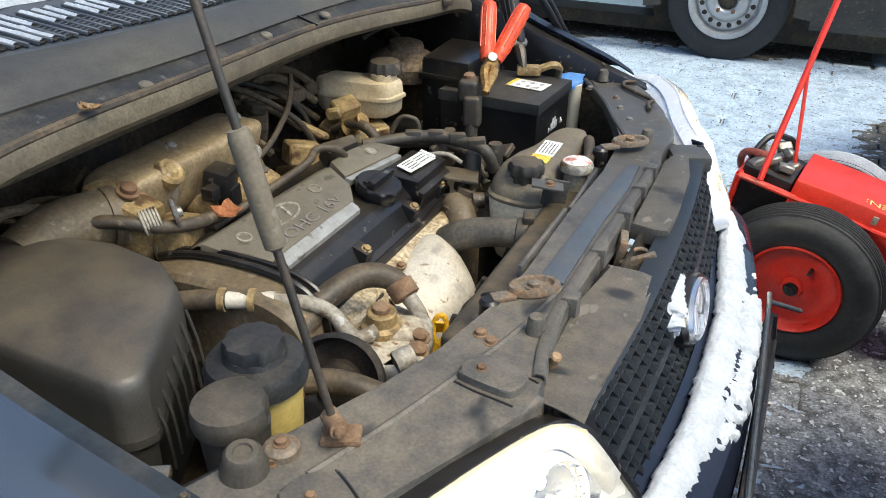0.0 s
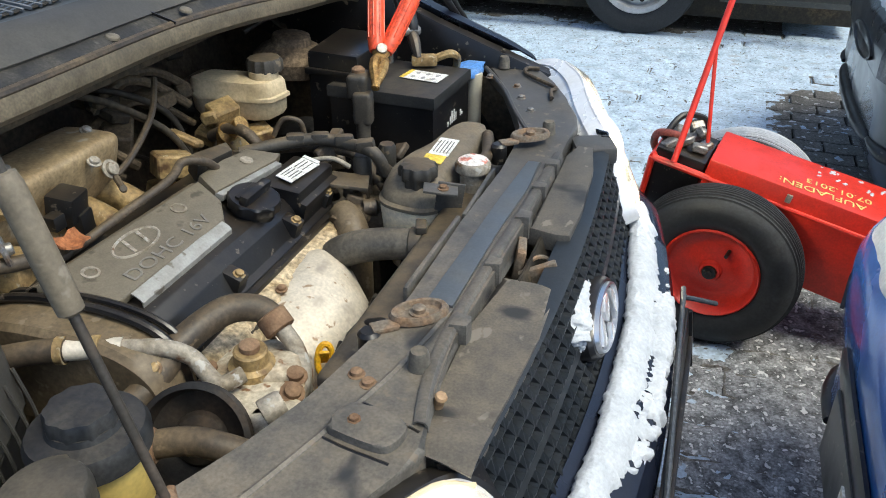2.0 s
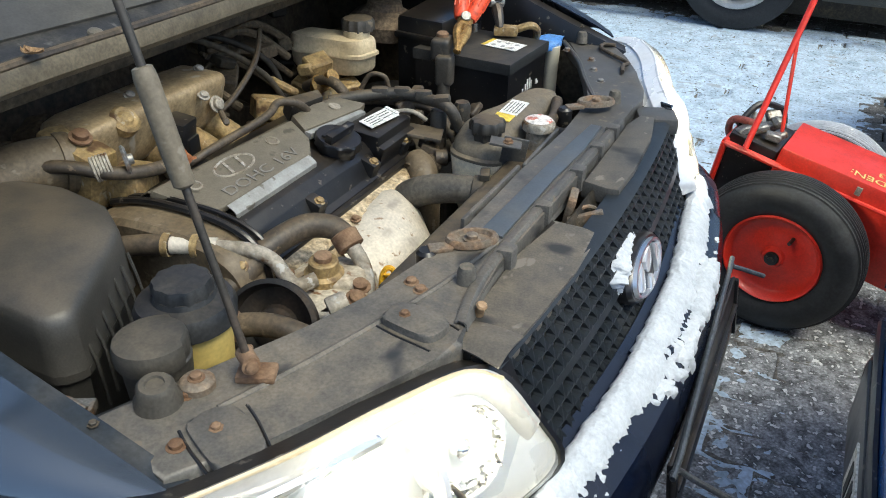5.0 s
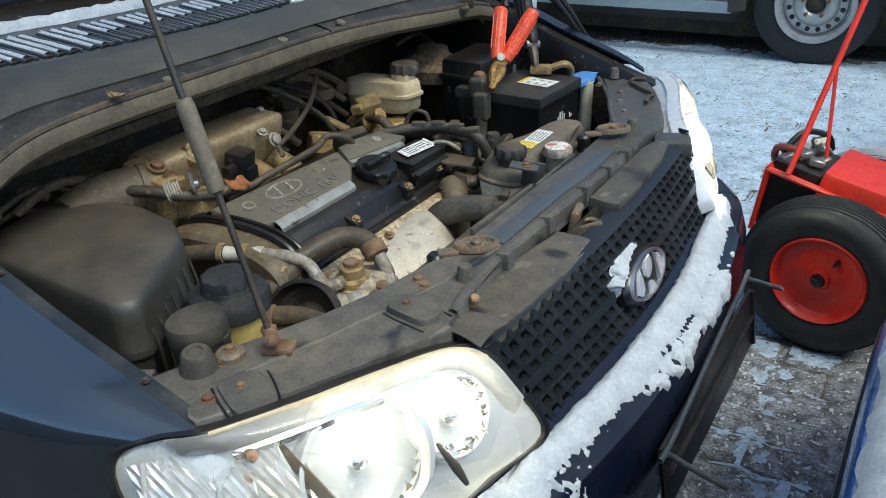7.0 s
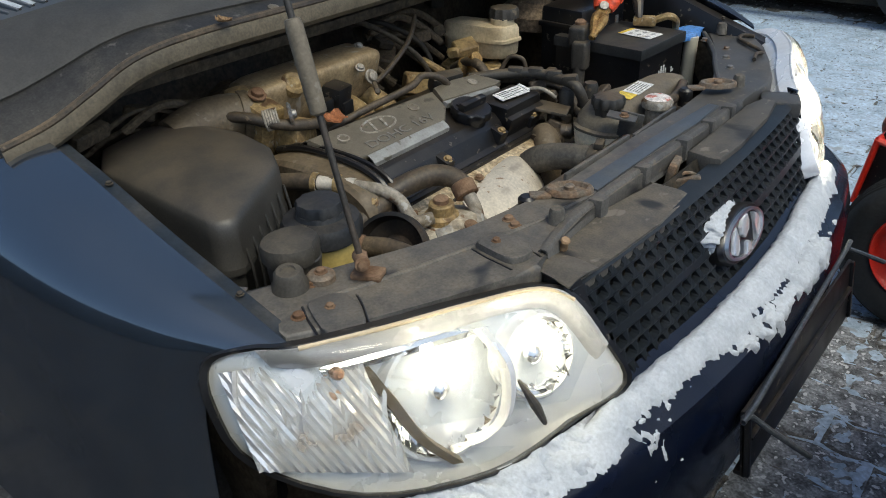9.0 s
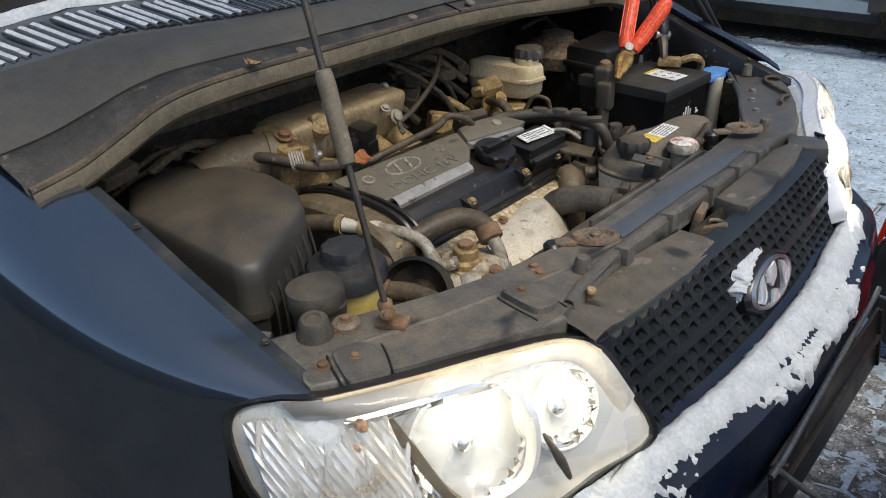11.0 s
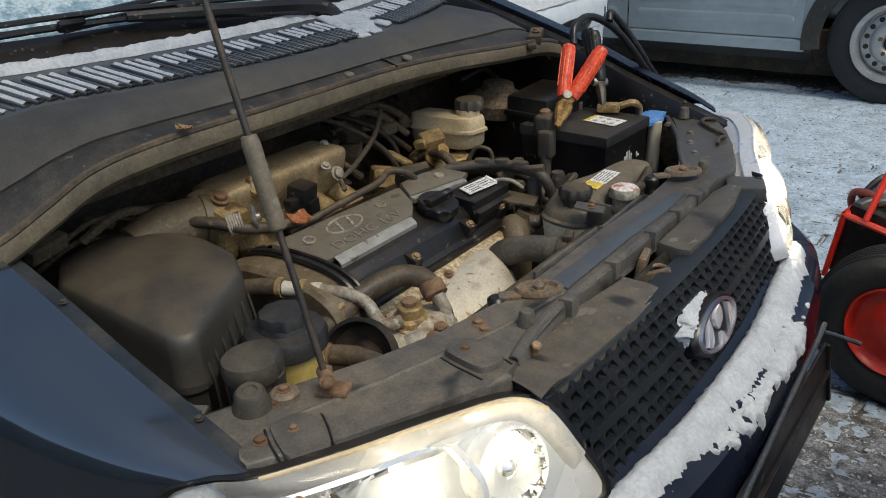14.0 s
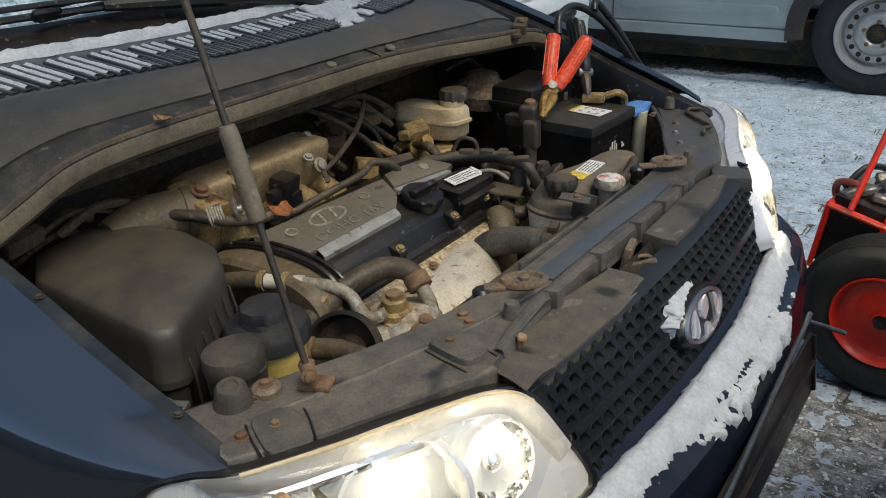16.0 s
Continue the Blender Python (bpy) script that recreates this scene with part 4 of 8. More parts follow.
    for out in ([(-0.020, 0.004), (-0.008, -0.006), (0.012, 0.002), (0.020, 0.016), (0.016, 0.030), (-0.004, 0.026), (-0.018, 0.016)], [(-0.056, -0.014), (-0.044, -0.021), (-0.030, -0.014), (-0.026, 0.006), (-0.030, 0.026), (-0.040, 0.018), (-0.050, 0.004)],
                [(0.028, -0.026), (0.046, -0.020), (0.058, -0.002), (0.048, 0.018), (0.034, 0.024), (0.034, 0.000)], [(-0.014, -0.031), (0.016, -0.031), (0.006, -0.012), (-0.006, -0.012)]):
        bm = bmesh.new()
        mid = [sum(q[k] for q in out) / len(out) for k in (0, 1)]
        prism(bm, [(mid[0] + 0.84 * (q[0] - mid[0]), mid[1] + 0.90 * (q[1] - mid[1])) for q in out], 0.008, 0.015, 0.003, m)
        part("badge_bar", bm, badge_metal, g, "plain chrome bar")
    return g


grille()


def bow(y):
    """How far the bumper's nose stands back at y."""
    a = abs(y)
    return -0.22 * y * y - (1.6 * (a - 0.5) ** 2 if a > 0.5 else 0)


def bumper():
    bm = bmesh.new()
    prof = [(0.004, 0.598), (0.022, 0.588), (0.060, 0.578), (0.085, 0.562), (0.098, 0.52), (0.100, 0.46), (0.085, 0.40), (0.080, 0.32), (0.05, 0.22), (-0.05, 0.18)]
    ys = [-0.80 + 1.6 * i / 80 for i in range(81)]
    def top(y, z):
        return z - max(0, z - 0.578) * min(1, max(0, (abs(y) - 0.355) / 0.03))
    rows = [[Vector((x + bow(y), y, top(y, z) - 0.03 * max(0, abs(y) - 0.4))) for y in ys] for x, z in prof]
    sheet(bm, rows, 0.004)
    b = part("bumper", bm, bumper_mat, car, "dark navy front bumper")
    return b


bumper()


def bumper_snow():
    """A thick ragged bank of snow on the bumper ledge, and scraps hanging over its edge."""
    bm = bmesh.new()
    rows = []
    n, k = 420, 26
    ledge = [(-0.10, 0.62), (0.004, 0.598), (0.022, 0.588), (0.060, 0.578), (0.085, 0.562), (0.10, 0.50)]

    def bed(x):
        for (a, p), (b, q) in zip(ledge, ledge[1:]):
            if x <= b:
                return p + (q - p) * (x - a) / (b - a)
        return 0.50
    for i in range(n + 1):
        y = -0.76 + 1.24 * i / n
        out = min(1, max(0, (-0.40 - y) * 14))
        v = noise.noise(Vector((y * 14, 0.3, 1.3)))
        w = noise.noise(Vector((y * 70, 1.5, 4.1))) + 0.6 * noise.noise(Vector((y * 200, 2.5, 9.1)))
        x0 = (grille_x(y, 0.594) + 0.004 + 0.012 * math.exp(-((y + 0.05) / 0.28) ** 4) + 0.004 * w) * (1 - out) + (bow(y) + 0.030) * out
        x1 = bow(y) + 0.064 + 0.018 * out + 0.008 * v + 0.0075 * w
        drop = 0.03 * max(0, abs(y) - 0.4)
        z0, z1 = 0.593 + 0.004 * v + 0.0025 * w - 0.012 * out, bed(x1 - bow(y)) - 0.003
        r = []
        for j in range(k + 1):
            u = j / k
            f = noise.noise(Vector((y * 60, u * 5, 2.2))) + 0.5 * noise.noise(Vector((y * 150, u * 13, 6.2)))
            z = z0 + (z1 - z0) * u + (0.019 + 0.004 * v + 0.0024 * f) * math.sin(math.pi * u) ** 0.6 * (1 - 0.45 * out)
            r.append(Vector((x0 + (x1 - x0) * u, y, z - drop)))
        rows.append(r)
    sheet(bm, rows)
    rnd = random.Random(5)
    ny, nu = 420, 26
    grid = {}
    prof = [(0.022, 0.588), (0.060, 0.578), (0.085, 0.562), (0.098, 0.52), (0.100, 0.47)]

    def crust(i, j):
        y, u = -0.72 + 1.14 * i / ny, j / nu
        n = 0.8 * noise.noise(Vector((y * 16, u * 2.2, 7.7))) + 0.9 * noise.noise(Vector((y * 45, u * 6, 2.7))) + 0.7 * noise.noise(Vector((y * 130, u * 16, 5.7)))
        lim = -0.04 - 2.4 * u + 2.3 * math.exp(-((y - 0.05) / 0.21) ** 4) * math.exp(-((u - 0.47) / 0.21) ** 2)
        if y < -0.26:
            lim += min(1, (-0.26 - y) * 12) * (0.55 + 0.9 * u)
        return (n * 1.25 + lim) * 0.012

    def cv(i, j):
        if (i, j) not in grid:
            y, u = -0.72 + 1.14 * i / ny, j / nu
            f = u * (len(prof) - 1)
            k = min(int(f), len(prof) - 2)
            x = prof[k][0] + (prof[k + 1][0] - prof[k][0]) * (f - k)
            z = prof[k][1] + (prof[k + 1][1] - prof[k][1]) * (f - k)
            t = max(-0.012, min(0.009, crust(i, j)))
            grid[i, j] = bm.verts.new((x + bow(y) - 0.002 + t * (0.5 + 0.6 * u), y, z + t * (1 - 0.5 * u) - 0.03 * max(0, abs(y) - 0.4)))
        return grid[i, j]
    for i in range(ny):
        for j in range(nu):
            if max(crust(i, j), crust(i + 1, j), crust(i, j + 1), crust(i + 1, j + 1)) > -0.007:
                bm.faces.new((cv(i, j), cv(i + 1, j), cv(i + 1, j + 1), cv(i, j + 1)))
    # a clump clinging to the badge's edge
    na, nr = 70, 12
    clump = []
    for i in range(na + 1):
        a = 1.30 + 1.85 * i / na
        row = []
        for j in range(nr + 1):
            u = j / nr
            w = noise.noise(Vector((a * 5, u * 2, 3.3))) + 0.6 * noise.noise(Vector((a * 14, u * 5, 8.3)))
            fat = (0.35 + 0.65 * math.sin(math.pi * (i / na) ** 1.3)) * (1 + 0.5 * w)
            y = math.cos(a) * (0.078 + 0.030 * u * fat)
            z = 0.653 + math.sin(a) * (0.037 + 0.016 * u * fat)
            row.append(Vector((grille_x(y, z) - 0.004 + 0.018 * fat * math.sin(math.pi * min(1, 0.2 + 0.8 * u)), y, z)))
        clump.append(row)
    sheet(bm, clump)
    return tagged(finish("bumper_snow", bm, snow_mat, None, "thick white snow lying on the bumper ledge", 80), category="snow", kind="stuff")


bumper_snow()


rim_black = M("dark_rim_plastic", (0.075, 0.083, 0.092), 0.32, 0.3, (0.10, 0.105, 0.11), 0.45, 0.7, 20, 0.04)


def plate_holder():
    """A loose black number-plate frame hanging in front of the bumper, with a bent wire rim."""
    p = thing("plate_holder", "loose black plate holder frame hanging off the bumper", "plate holder")
    bm = bmesh.new()
    rbox(bm, (0.112, 0.03, 0.455), (0.006, 0.50, 0.115), (0, -8, 0), 0.002)
    part("backing", bm, black, p, "black backing")
    for nm, c, size in (("lower_bar", (0.112, 0.03, 0.402), (0.014, 0.50, 0.008)), ("end_bar", (0.114, -0.215, 0.455), (0.014, 0.010, 0.112)), ("end_bar", (0.114, 0.275, 0.455), (0.014, 0.010, 0.112)), ("middle_bar", (0.116, 0.03, 0.462), (0.012, 0.48, 0.006))):
        bm = bmesh.new()
        rbox(bm, c, size, (0, -8, 0), 0.003)
        part(nm, bm, black, p)
    bm = bmesh.new()
    top = [(0.15, 0.335, 0.495), (0.098, 0.285, 0.528), (0.095, 0.27, 0.530), (0.112, -0.20, 0.512), (0.115, -0.215, 0.505), (0.19, -0.17, 0.44)]
    tube(bm, top, 0.0045, 8, 3)
    part("rim", bm, rim_black, p, "bent grey rim")
    return p


plate_holder()


# ---- headlights ----
LAMP = [(-0.295, -0.752, 0.745), (-0.250, -0.727, 0.768), (-0.212, -0.700, 0.772), (-0.167, -0.62, 0.771), (-0.132, -0.52, 0.760), (-0.095, -0.435, 0.750), (-0.067, -0.402, 0.728), (-0.031, -0.378, 0.664), (-0.004, -0.375, 0.612),
        (-0.030, -0.45, 0.596), (-0.062, -0.575, 0.588), (-0.150, -0.69, 0.594), (-0.245, -0.754, 0.634), (-0.285, -0.765, 0.70)]


def headlight(s):
    loop = [Vector((x, -s * y, z)) for x, y, z in spline(LAMP, 4, True)]
    c = sum(loop, Vector()) / len(loop)
    out = Vector((0.78, s * 0.45, 0.38)).normalized()

    def ring(f, lift):
        return [c + (p - c) * f + out * lift for p in loop]
    bm = bmesh.new()
    ring_mesh(bm, [ring(1.0, 0), ring(1.0, 0.004), ring(0.96, 0.016), ring(0.8, 0.030), ring(0.5, 0.041), ring(0.2, 0.046), ring(0.02, 0.047)], True)
    bm2 = bmesh.new()
    k = 1.034 if s < 0 else 1.010
    ring_mesh(bm2, [ring(1.0, -0.02), ring(k, -0.02), ring(k, 0.006), ring(1.0, 0.009), ring(0.985, 0.0)], False)
    # Far lamp only: frame, bead and lens edge are pale to carry its glow.
    h = part("headlight", bm2, black if s < 0 else satin, car, "lit clear-lens headlight with bright reflectors")
    lens = part("lens", bm, lens_glass, h, "clear lens")
    lens.visible_shadow = False
    bm = bmesh.new()
    ring_mesh(bm, [ring(1.0, 0.003), ring(0.985, -0.006), ring(0.95, -0.022), ring(0.84, -0.060), ring(0.5, -0.085), ring(0.02, -0.09)], True)
    part("bowl", bm, satin, h, "bright satin reflector housing")
    # pale bead along the top edge, and the frosted strip between bead and reflectors
    bm = bmesh.new()
    top = [(x - 0.002, -s * y, z - 0.002) for x, y, z in LAMP[2:7]]
    tube(bm, [Vector(p) + out * 0.010 for p in top], 0.0030, 8, 5)
    part("edge_seal", bm, seal_mat if s < 0 else satin, h, "amber-cream sealing bead")
    bm = bmesh.new()
    up = spline([(x, -s * y, z) for x, y, z in LAMP[1:8]], 5)
    sheet(bm, [[p + out * lift + Vector((0, 0, -dz)) + (c - p) * k for p in up] for lift, dz, k in ((0.009, 0.0, 0.0), (0.013, 0.008, 0.03), (0.014, 0.018, 0.07), (0.006, 0.024, 0.10))], 0.001)
    part("lens_edge", bm, strip_mat if s < 0 else satin, h, "frosted upper edge of the lens")

    def at(p, lift=0.0):
        return Vector((p[0], -s * p[1], p[2])) + out * lift
    aim = Vector((0.90, s * 0.30, 0.32)).normalized()
    for p, r, seg, lift in (((-0.130, -0.580, 0.674), 0.074, 30, -0.024), ((-0.072, -0.476, 0.686), 0.047, 22, -0.027)):
        o = at(p, lift)
        m = axis(o, aim)
        rnd = random.Random(int(r * 1000))
        prof = [(0.14, -0.020), (0.30, -0.018), (0.46, -0.012), (0.62, -0.003), (0.78, 0.008), (0.90, 0.019), (0.99, 0.030)]
        bm = bmesh.new()
        for (f0, h0), (f1, h1) in zip(prof, prof[1:]):
            for i in range(seg):
                a0, a1 = 2 * math.pi * i / seg, 2 * math.pi * (i + 1) / seg
                tip = rnd.uniform(-0.0085, 0.0085) * (0.25 + f1)
                q = [m @ Vector((r * f * math.cos(a), r * f * math.sin(a), z)) for f, a, z in ((f0, a0, h0 + tip), (f0, a1, h0 - tip), (f1, a1, h1 - tip * 0.6), (f1, a0, h1 + tip))]
                bm.faces.new([bm.verts.new(v) for v in q])
        part("reflector", bm, lamp_metal, h, "round faceted mirror reflector", 0)
        bm = bmesh.new()
        rim = [[m @ Vector((r * f * math.cos(a), r * f * math.sin(a), z)) for a in (2 * math.pi * i / 48 for i in range(48))] for f, z in ((0.985, 0.026), (1.0, 0.034), (1.06, 0.033), (1.13, 0.018), (1.16, 0.0))]
        ring_mesh(bm, rim, False)
        part("reflector_rim", bm, satin, h, "satin silver rim")
        bm = bmesh.new()
        lathe(bm, [(0.003, -0.016), (0.008, -0.012), (0.009, 0.004), (0.006, 0.010), (0, 0.011)], m, 14)
        part("bulb", bm, bulb_glow, h, "lit bulb")
        bm = bmesh.new()
        lathe(bm, [(0.011, 0.014), (0.012, 0.016), (0.011, 0.024), (0.006, 0.028), (0, 0.029)], m, 16)
        part("bulb_shield", bm, lamp_metal, h, "polished bulb shield")
        lamp = new("headlight_bulb", bpy.data.lights.new("headlight_bulb", "POINT"))
        lamp.data.energy, lamp.data.shadow_soft_size, lamp.data.color = 0.095 if s < 0 else 1.10, 0.008, (1.0, 0.84, 0.62)
        lamp.location = o + aim * 0.030 + Vector((0, 0, 0.48 * r))
    # indicator chamber: a mirrored wall pressed into upright flutes
    rnd = random.Random(31)
    ca, cb, cc, cd = at((-0.280, -0.755, 0.742)), at((-0.186, -0.648, 0.748)), at((-0.122, -0.640, 0.606)), at((-0.238, -0.757, 0.630))
    nu, nv = 30, 9
    net = []
    for j in range(nv + 1):
        v = j / nv
        row = []
        for i in range(nu + 1):
            u = i / nu
            q = ca.lerp(cb, u).lerp(cd.lerp(cc, u), v)
            row.append(q + out * (0.010 + 0.010 * math.sin(math.pi * u) * math.sin(math.pi * v) + (0.0016 if (i + j) % 2 else -0.0016) + rnd.uniform(-0.0016, 0.0016)))
        net.append(row)
    bm = bmesh.new()
    sheet(bm, net)
    part("indicator_mirror", bm, flute_metal, h, "fluted mirrored indicator chamber", 0)
    for q, k in (((-0.250, -0.726, 0.700), 0.011), ((-0.196, -0.676, 0.705), 0.010), ((-0.188, -0.676, 0.735), 0.007), ((-0.205, -0.705, 0.655), 0.006)):
        bm = bmesh.new()
        lathe(bm, [(k * 0.7, -0.01), (k, 0.0), (k * 0.9, 0.008), (k * 0.4, 0.012), (0, 0.012)], axis(at(q, 0.006), aim), 14)
        part("indicator_bulb", bm, amber_lens, h, "amber indicator bulb")
    # dark wall beside the indicator chamber and the curved silver blade between the bowls
    bm = bmesh.new()
    wall = spline([at((-0.190, -0.648, 0.738), 0.010), at((-0.160, -0.634, 0.690), 0.016), at((-0.125, -0.622, 0.640), 0.016), at((-0.092, -0.600, 0.606), 0.010)], 6)
    sheet(bm, [[p + Vector((0.6, -s * 0.8, 0.1)).normalized() * d + out * e for p in wall] for d, e in ((-0.007, -0.02), (-0.006, 0.0), (0.006, 0.002), (0.008, -0.02))], 0.001)
    part("chamber_wall", bm, duct_mat, h, "dark wall between the lamp chambers")
    bm = bmesh.new()
    ridge = spline([at((-0.114, -0.525, 0.738), 0.012), at((-0.088, -0.518, 0.698), 0.024), at((-0.074, -0.535, 0.650), 0.022), at((-0.074, -0.566, 0.630), 0.006), at((-0.084, -0.588, 0.624), -0.006)], 6)
    sheet(bm, [[p + Vector((0, -s * dy, 0)) + out * d for p in ridge] for dy, d in ((-0.010, -0.016), (-0.005, 0.004), (0.004, 0.004), (0.008, -0.016))])
    part("divider", bm, satin, h, "curved satin divider")
    bm = bmesh.new()
    fin = [at((-0.082, -0.508, 0.672), 0.024), at((-0.062, -0.503, 0.642), 0.024), at((-0.048, -0.497, 0.616), 0.016)]
    tube(bm, fin, [0.002, 0.006, 0.003], 8, 5)
    part("fin", bm, plastic, h, "dark fin below the inner bowl")
    # mirrored shelf under the frosted strip
    bm = bmesh.new()
    edge = spline([(x, -s * y, z) for x, y, z in LAMP[2:7]], 5)
    sheet(bm, [[p + out * lift + Vector((0, 0, -dz)) + (c - p) * k for p in edge] for lift, dz, k in ((0.004, 0.018, 0.10), (0.012, 0.026, 0.13), (0.011, 0.032, 0.15), (-0.010, 0.036, 0.17))], 0.001)
    part("shelf", bm, lamp_metal, h, "mirrored shelf above the reflectors")
    return h


seal_mat = M("amber_bead", (0.66, 0.54, 0.36), 0.4, 0, (0.58, 0.44, 0.25), 0.45, 0.7, 12, 0.05, 200, 0, 0.08)
strip_mat = M("frosted_lens_edge", (0.52, 0.51, 0.50), 0.22, 0.1, (0.62, 0.59, 0.55), 0.4, 0.7, 8, 0.02, 200, 0.4, 0.08)
amber_lens = M("amber_plastic", (0.62, 0.42, 0.28), 0.25, 0.4, (0.6, 0.34, 0.2), 0.5, 0.7, 40, 0.05)
lamp_metal = chrome_mat()
lamp_metal.name = "mirrored_lamp_metal"
lamp_metal.node_tree.nodes["Principled BSDF"].inputs["Roughness"].default_value = 0.04
lamp_metal.node_tree.nodes["Principled BSDF"].inputs["Base Color"].default_value = (0.93, 0.93, 0.93, 1)
flute_metal = M("fluted_mirror", (0.90, 0.88, 0.85), 0.16, 0.55, (0.74, 0.62, 0.50), 0.58, 0.72, 22, 0.02, 200, 0, 0.06)
headlight(-1)
headlight(1)


# ---- air filter box ----
def air_box():
    """A big rounded moulded lid with a chamfered front corner, on its base."""
    top = [(-0.73, -0.605), (-0.795, -0.565), (-0.805, -0.48), (-0.765, -0.432), (-0.66, -0.405), (-0.585, -0.412), (-0.535, -0.442), (-0.464, -0.578), (-0.480, -0.603)]
    bm = bmesh.new()
    loops = []
    cx, cy = -0.63, -0.52
    sm = []
    for i, q in enumerate(top):
        a, b, c = Vector((*top[i - 1], 0)), Vector((*q, 0)), Vector((*top[(i + 1) % len(top)], 0))
        sm += [b.lerp(a, min(0.3, 0.014 / (a - b).length)), b + (a + c - 2 * b) * 0.02, b.lerp(c, min(0.3, 0.014 / (c - b).length))]
    for f, z in ((1.00, 0.60), (1.03, 0.715), (1.06, 0.720), (1.06, 0.736), (1.035, 0.742), (1.032, 0.785), (1.022, 0.800), (1.000, 0.809), (0.96, 0.8135), (0.75, 0.821), (0.4, 0.827), (0.02, 0.829)):
        r = []
        for p in sm:
            x, y = cx + (p.x - cx) * f, cy + (p.y - cy) * f
            low = min(1, max(0, 0.55 * (x + 0.80) / 0.33 + 0.45 * (-0.43 - y) / 0.18))
            r.append(Vector((x, y, z - (0.027 * low if z > 0.73 else 0))))
        loops.append(r)
    ring_mesh(bm, loops)
    a = part("air_filter_box", bm, airbox_plastic, car, "big dusty black moulded air filter box")
    # ribs down the front flank
    for i in range(7):
        t = i / 6
        bm = bmesh.new()
        x, y = -0.458 - 0.058 * t, -0.566 + 0.125 * t
        tube(bm, [(x + 0.002, y, 0.66), (x - 0.002, y, 0.72), (x - 0.014, y, 0.746 + 0.02 * t)], 0.0020, 6, 4)
        part("rib", bm, airbox_plastic, a)
    # corrugated duct to the throttle
    bm = bmesh.new()
    tube(bm, [(-0.76, -0.46, 0.785), (-0.755, -0.41, 0.80), (-0.735, -0.365, 0.803), (-0.712, -0.325, 0.798)], [0.040, 0.040, 0.039, 0.038], 28, 6)
    part("intake_duct", bm, duct_mat, a, "brown rubber intake duct")
    for f in (0.0, 0.25):
        q, d = Vector((-0.724, -0.345, 0.800)).lerp(Vector((-0.738, -0.372, 0.803)), f), Vector((-0.4, -1, 0.1))
        bm = bmesh.new()
        lathe(bm, [(0.036, -0.006), (0.0425, -0.005), (0.0435, 0.0), (0.0425, 0.005), (0.036, 0.006)], axis(q, d), 30)
        part("duct_ring", bm, duct_mat, a)
    bm = bmesh.new()
    tube(bm, [(-0.72, -0.39, 0.815), (-0.685, -0.37, 0.813), (-0.650, -0.345, 0.803), (-0.630, -0.305, 0.793), (-0.628, -0.25, 0.783)], 0.0095, 10, 6)
    part("breather_hose", bm, rubber, a)
    # clip on the flank
    bm = bmesh.new()
    rbox(bm, (-0.43, -0.63, 0.715), (0.05, 0.02, 0.012), (0, 0, 30), 0.003)
    tube(bm, [(-0.45, -0.645, 0.72), (-0.43, -0.635, 0.732), (-0.405, -0.63, 0.725)], 0.004, 6, 4)
    part("wire_clip", bm, steel, a, "spring wire clip")
    return a


air_box()


def round_cover():
    bm = bmesh.new()
    o = Vector((-0.362, -0.572, 0))
    rings = []
    for f, z in ((0.80, 0.70), (0.86, 0.742), (0.90, 0.764), (1.0, 0.766), (1.04, 0.774), (1.03, 0.783), (0.98, 0.789), (0.80, 0.7915), (0.4, 0.793), (0.02, 0.793)):
        r = []
        for i in range(40):
            a = 2 * math.pi * i / 40
            x, y = 0.0385 * math.cos(a), 0.0385 * math.sin(a)
            if 0.15 < a < 1.75 and f > 0.95:
                x, y = x * 0.86, y * 0.86
            r.append(o + Vector((x * f, y * f, z + 0.05 * x * f)))
        rings.append(r)
    ring_mesh(bm, rings)
    c = part("round_cover", bm, cover_mat, car, "round grey-brown plastic cover")
    bm = bmesh.new()
    lathe(bm, [(0.024, -0.03), (0.022, 0.0), (0.0185, 0.004), (0.0175, 0.016), (0.014, 0.020), (0.009, 0.0205), (0.008, 0.018), (0, 0.018)], axis((-0.314, -0.620, 0.768), (0.1, -0.1, 1)), 24)
    part("bump_stop", bm, cover_mat, c, "dark rubber stop")
    bm = bmesh.new()
    lathe(bm, [(0.017, -0.02), (0.017, 0.003), (0.014, 0.006), (0.006, 0.007), (0, 0.005)], axis((-0.298, -0.586, 0.766), (0, 0, 1)), 22)
    part("washer", bm, eye_mat, c, "rusty washer")
    bolt(c, (-0.298, -0.586, 0.772), (0, 0, 1), 0.006)
    return c


round_cover()


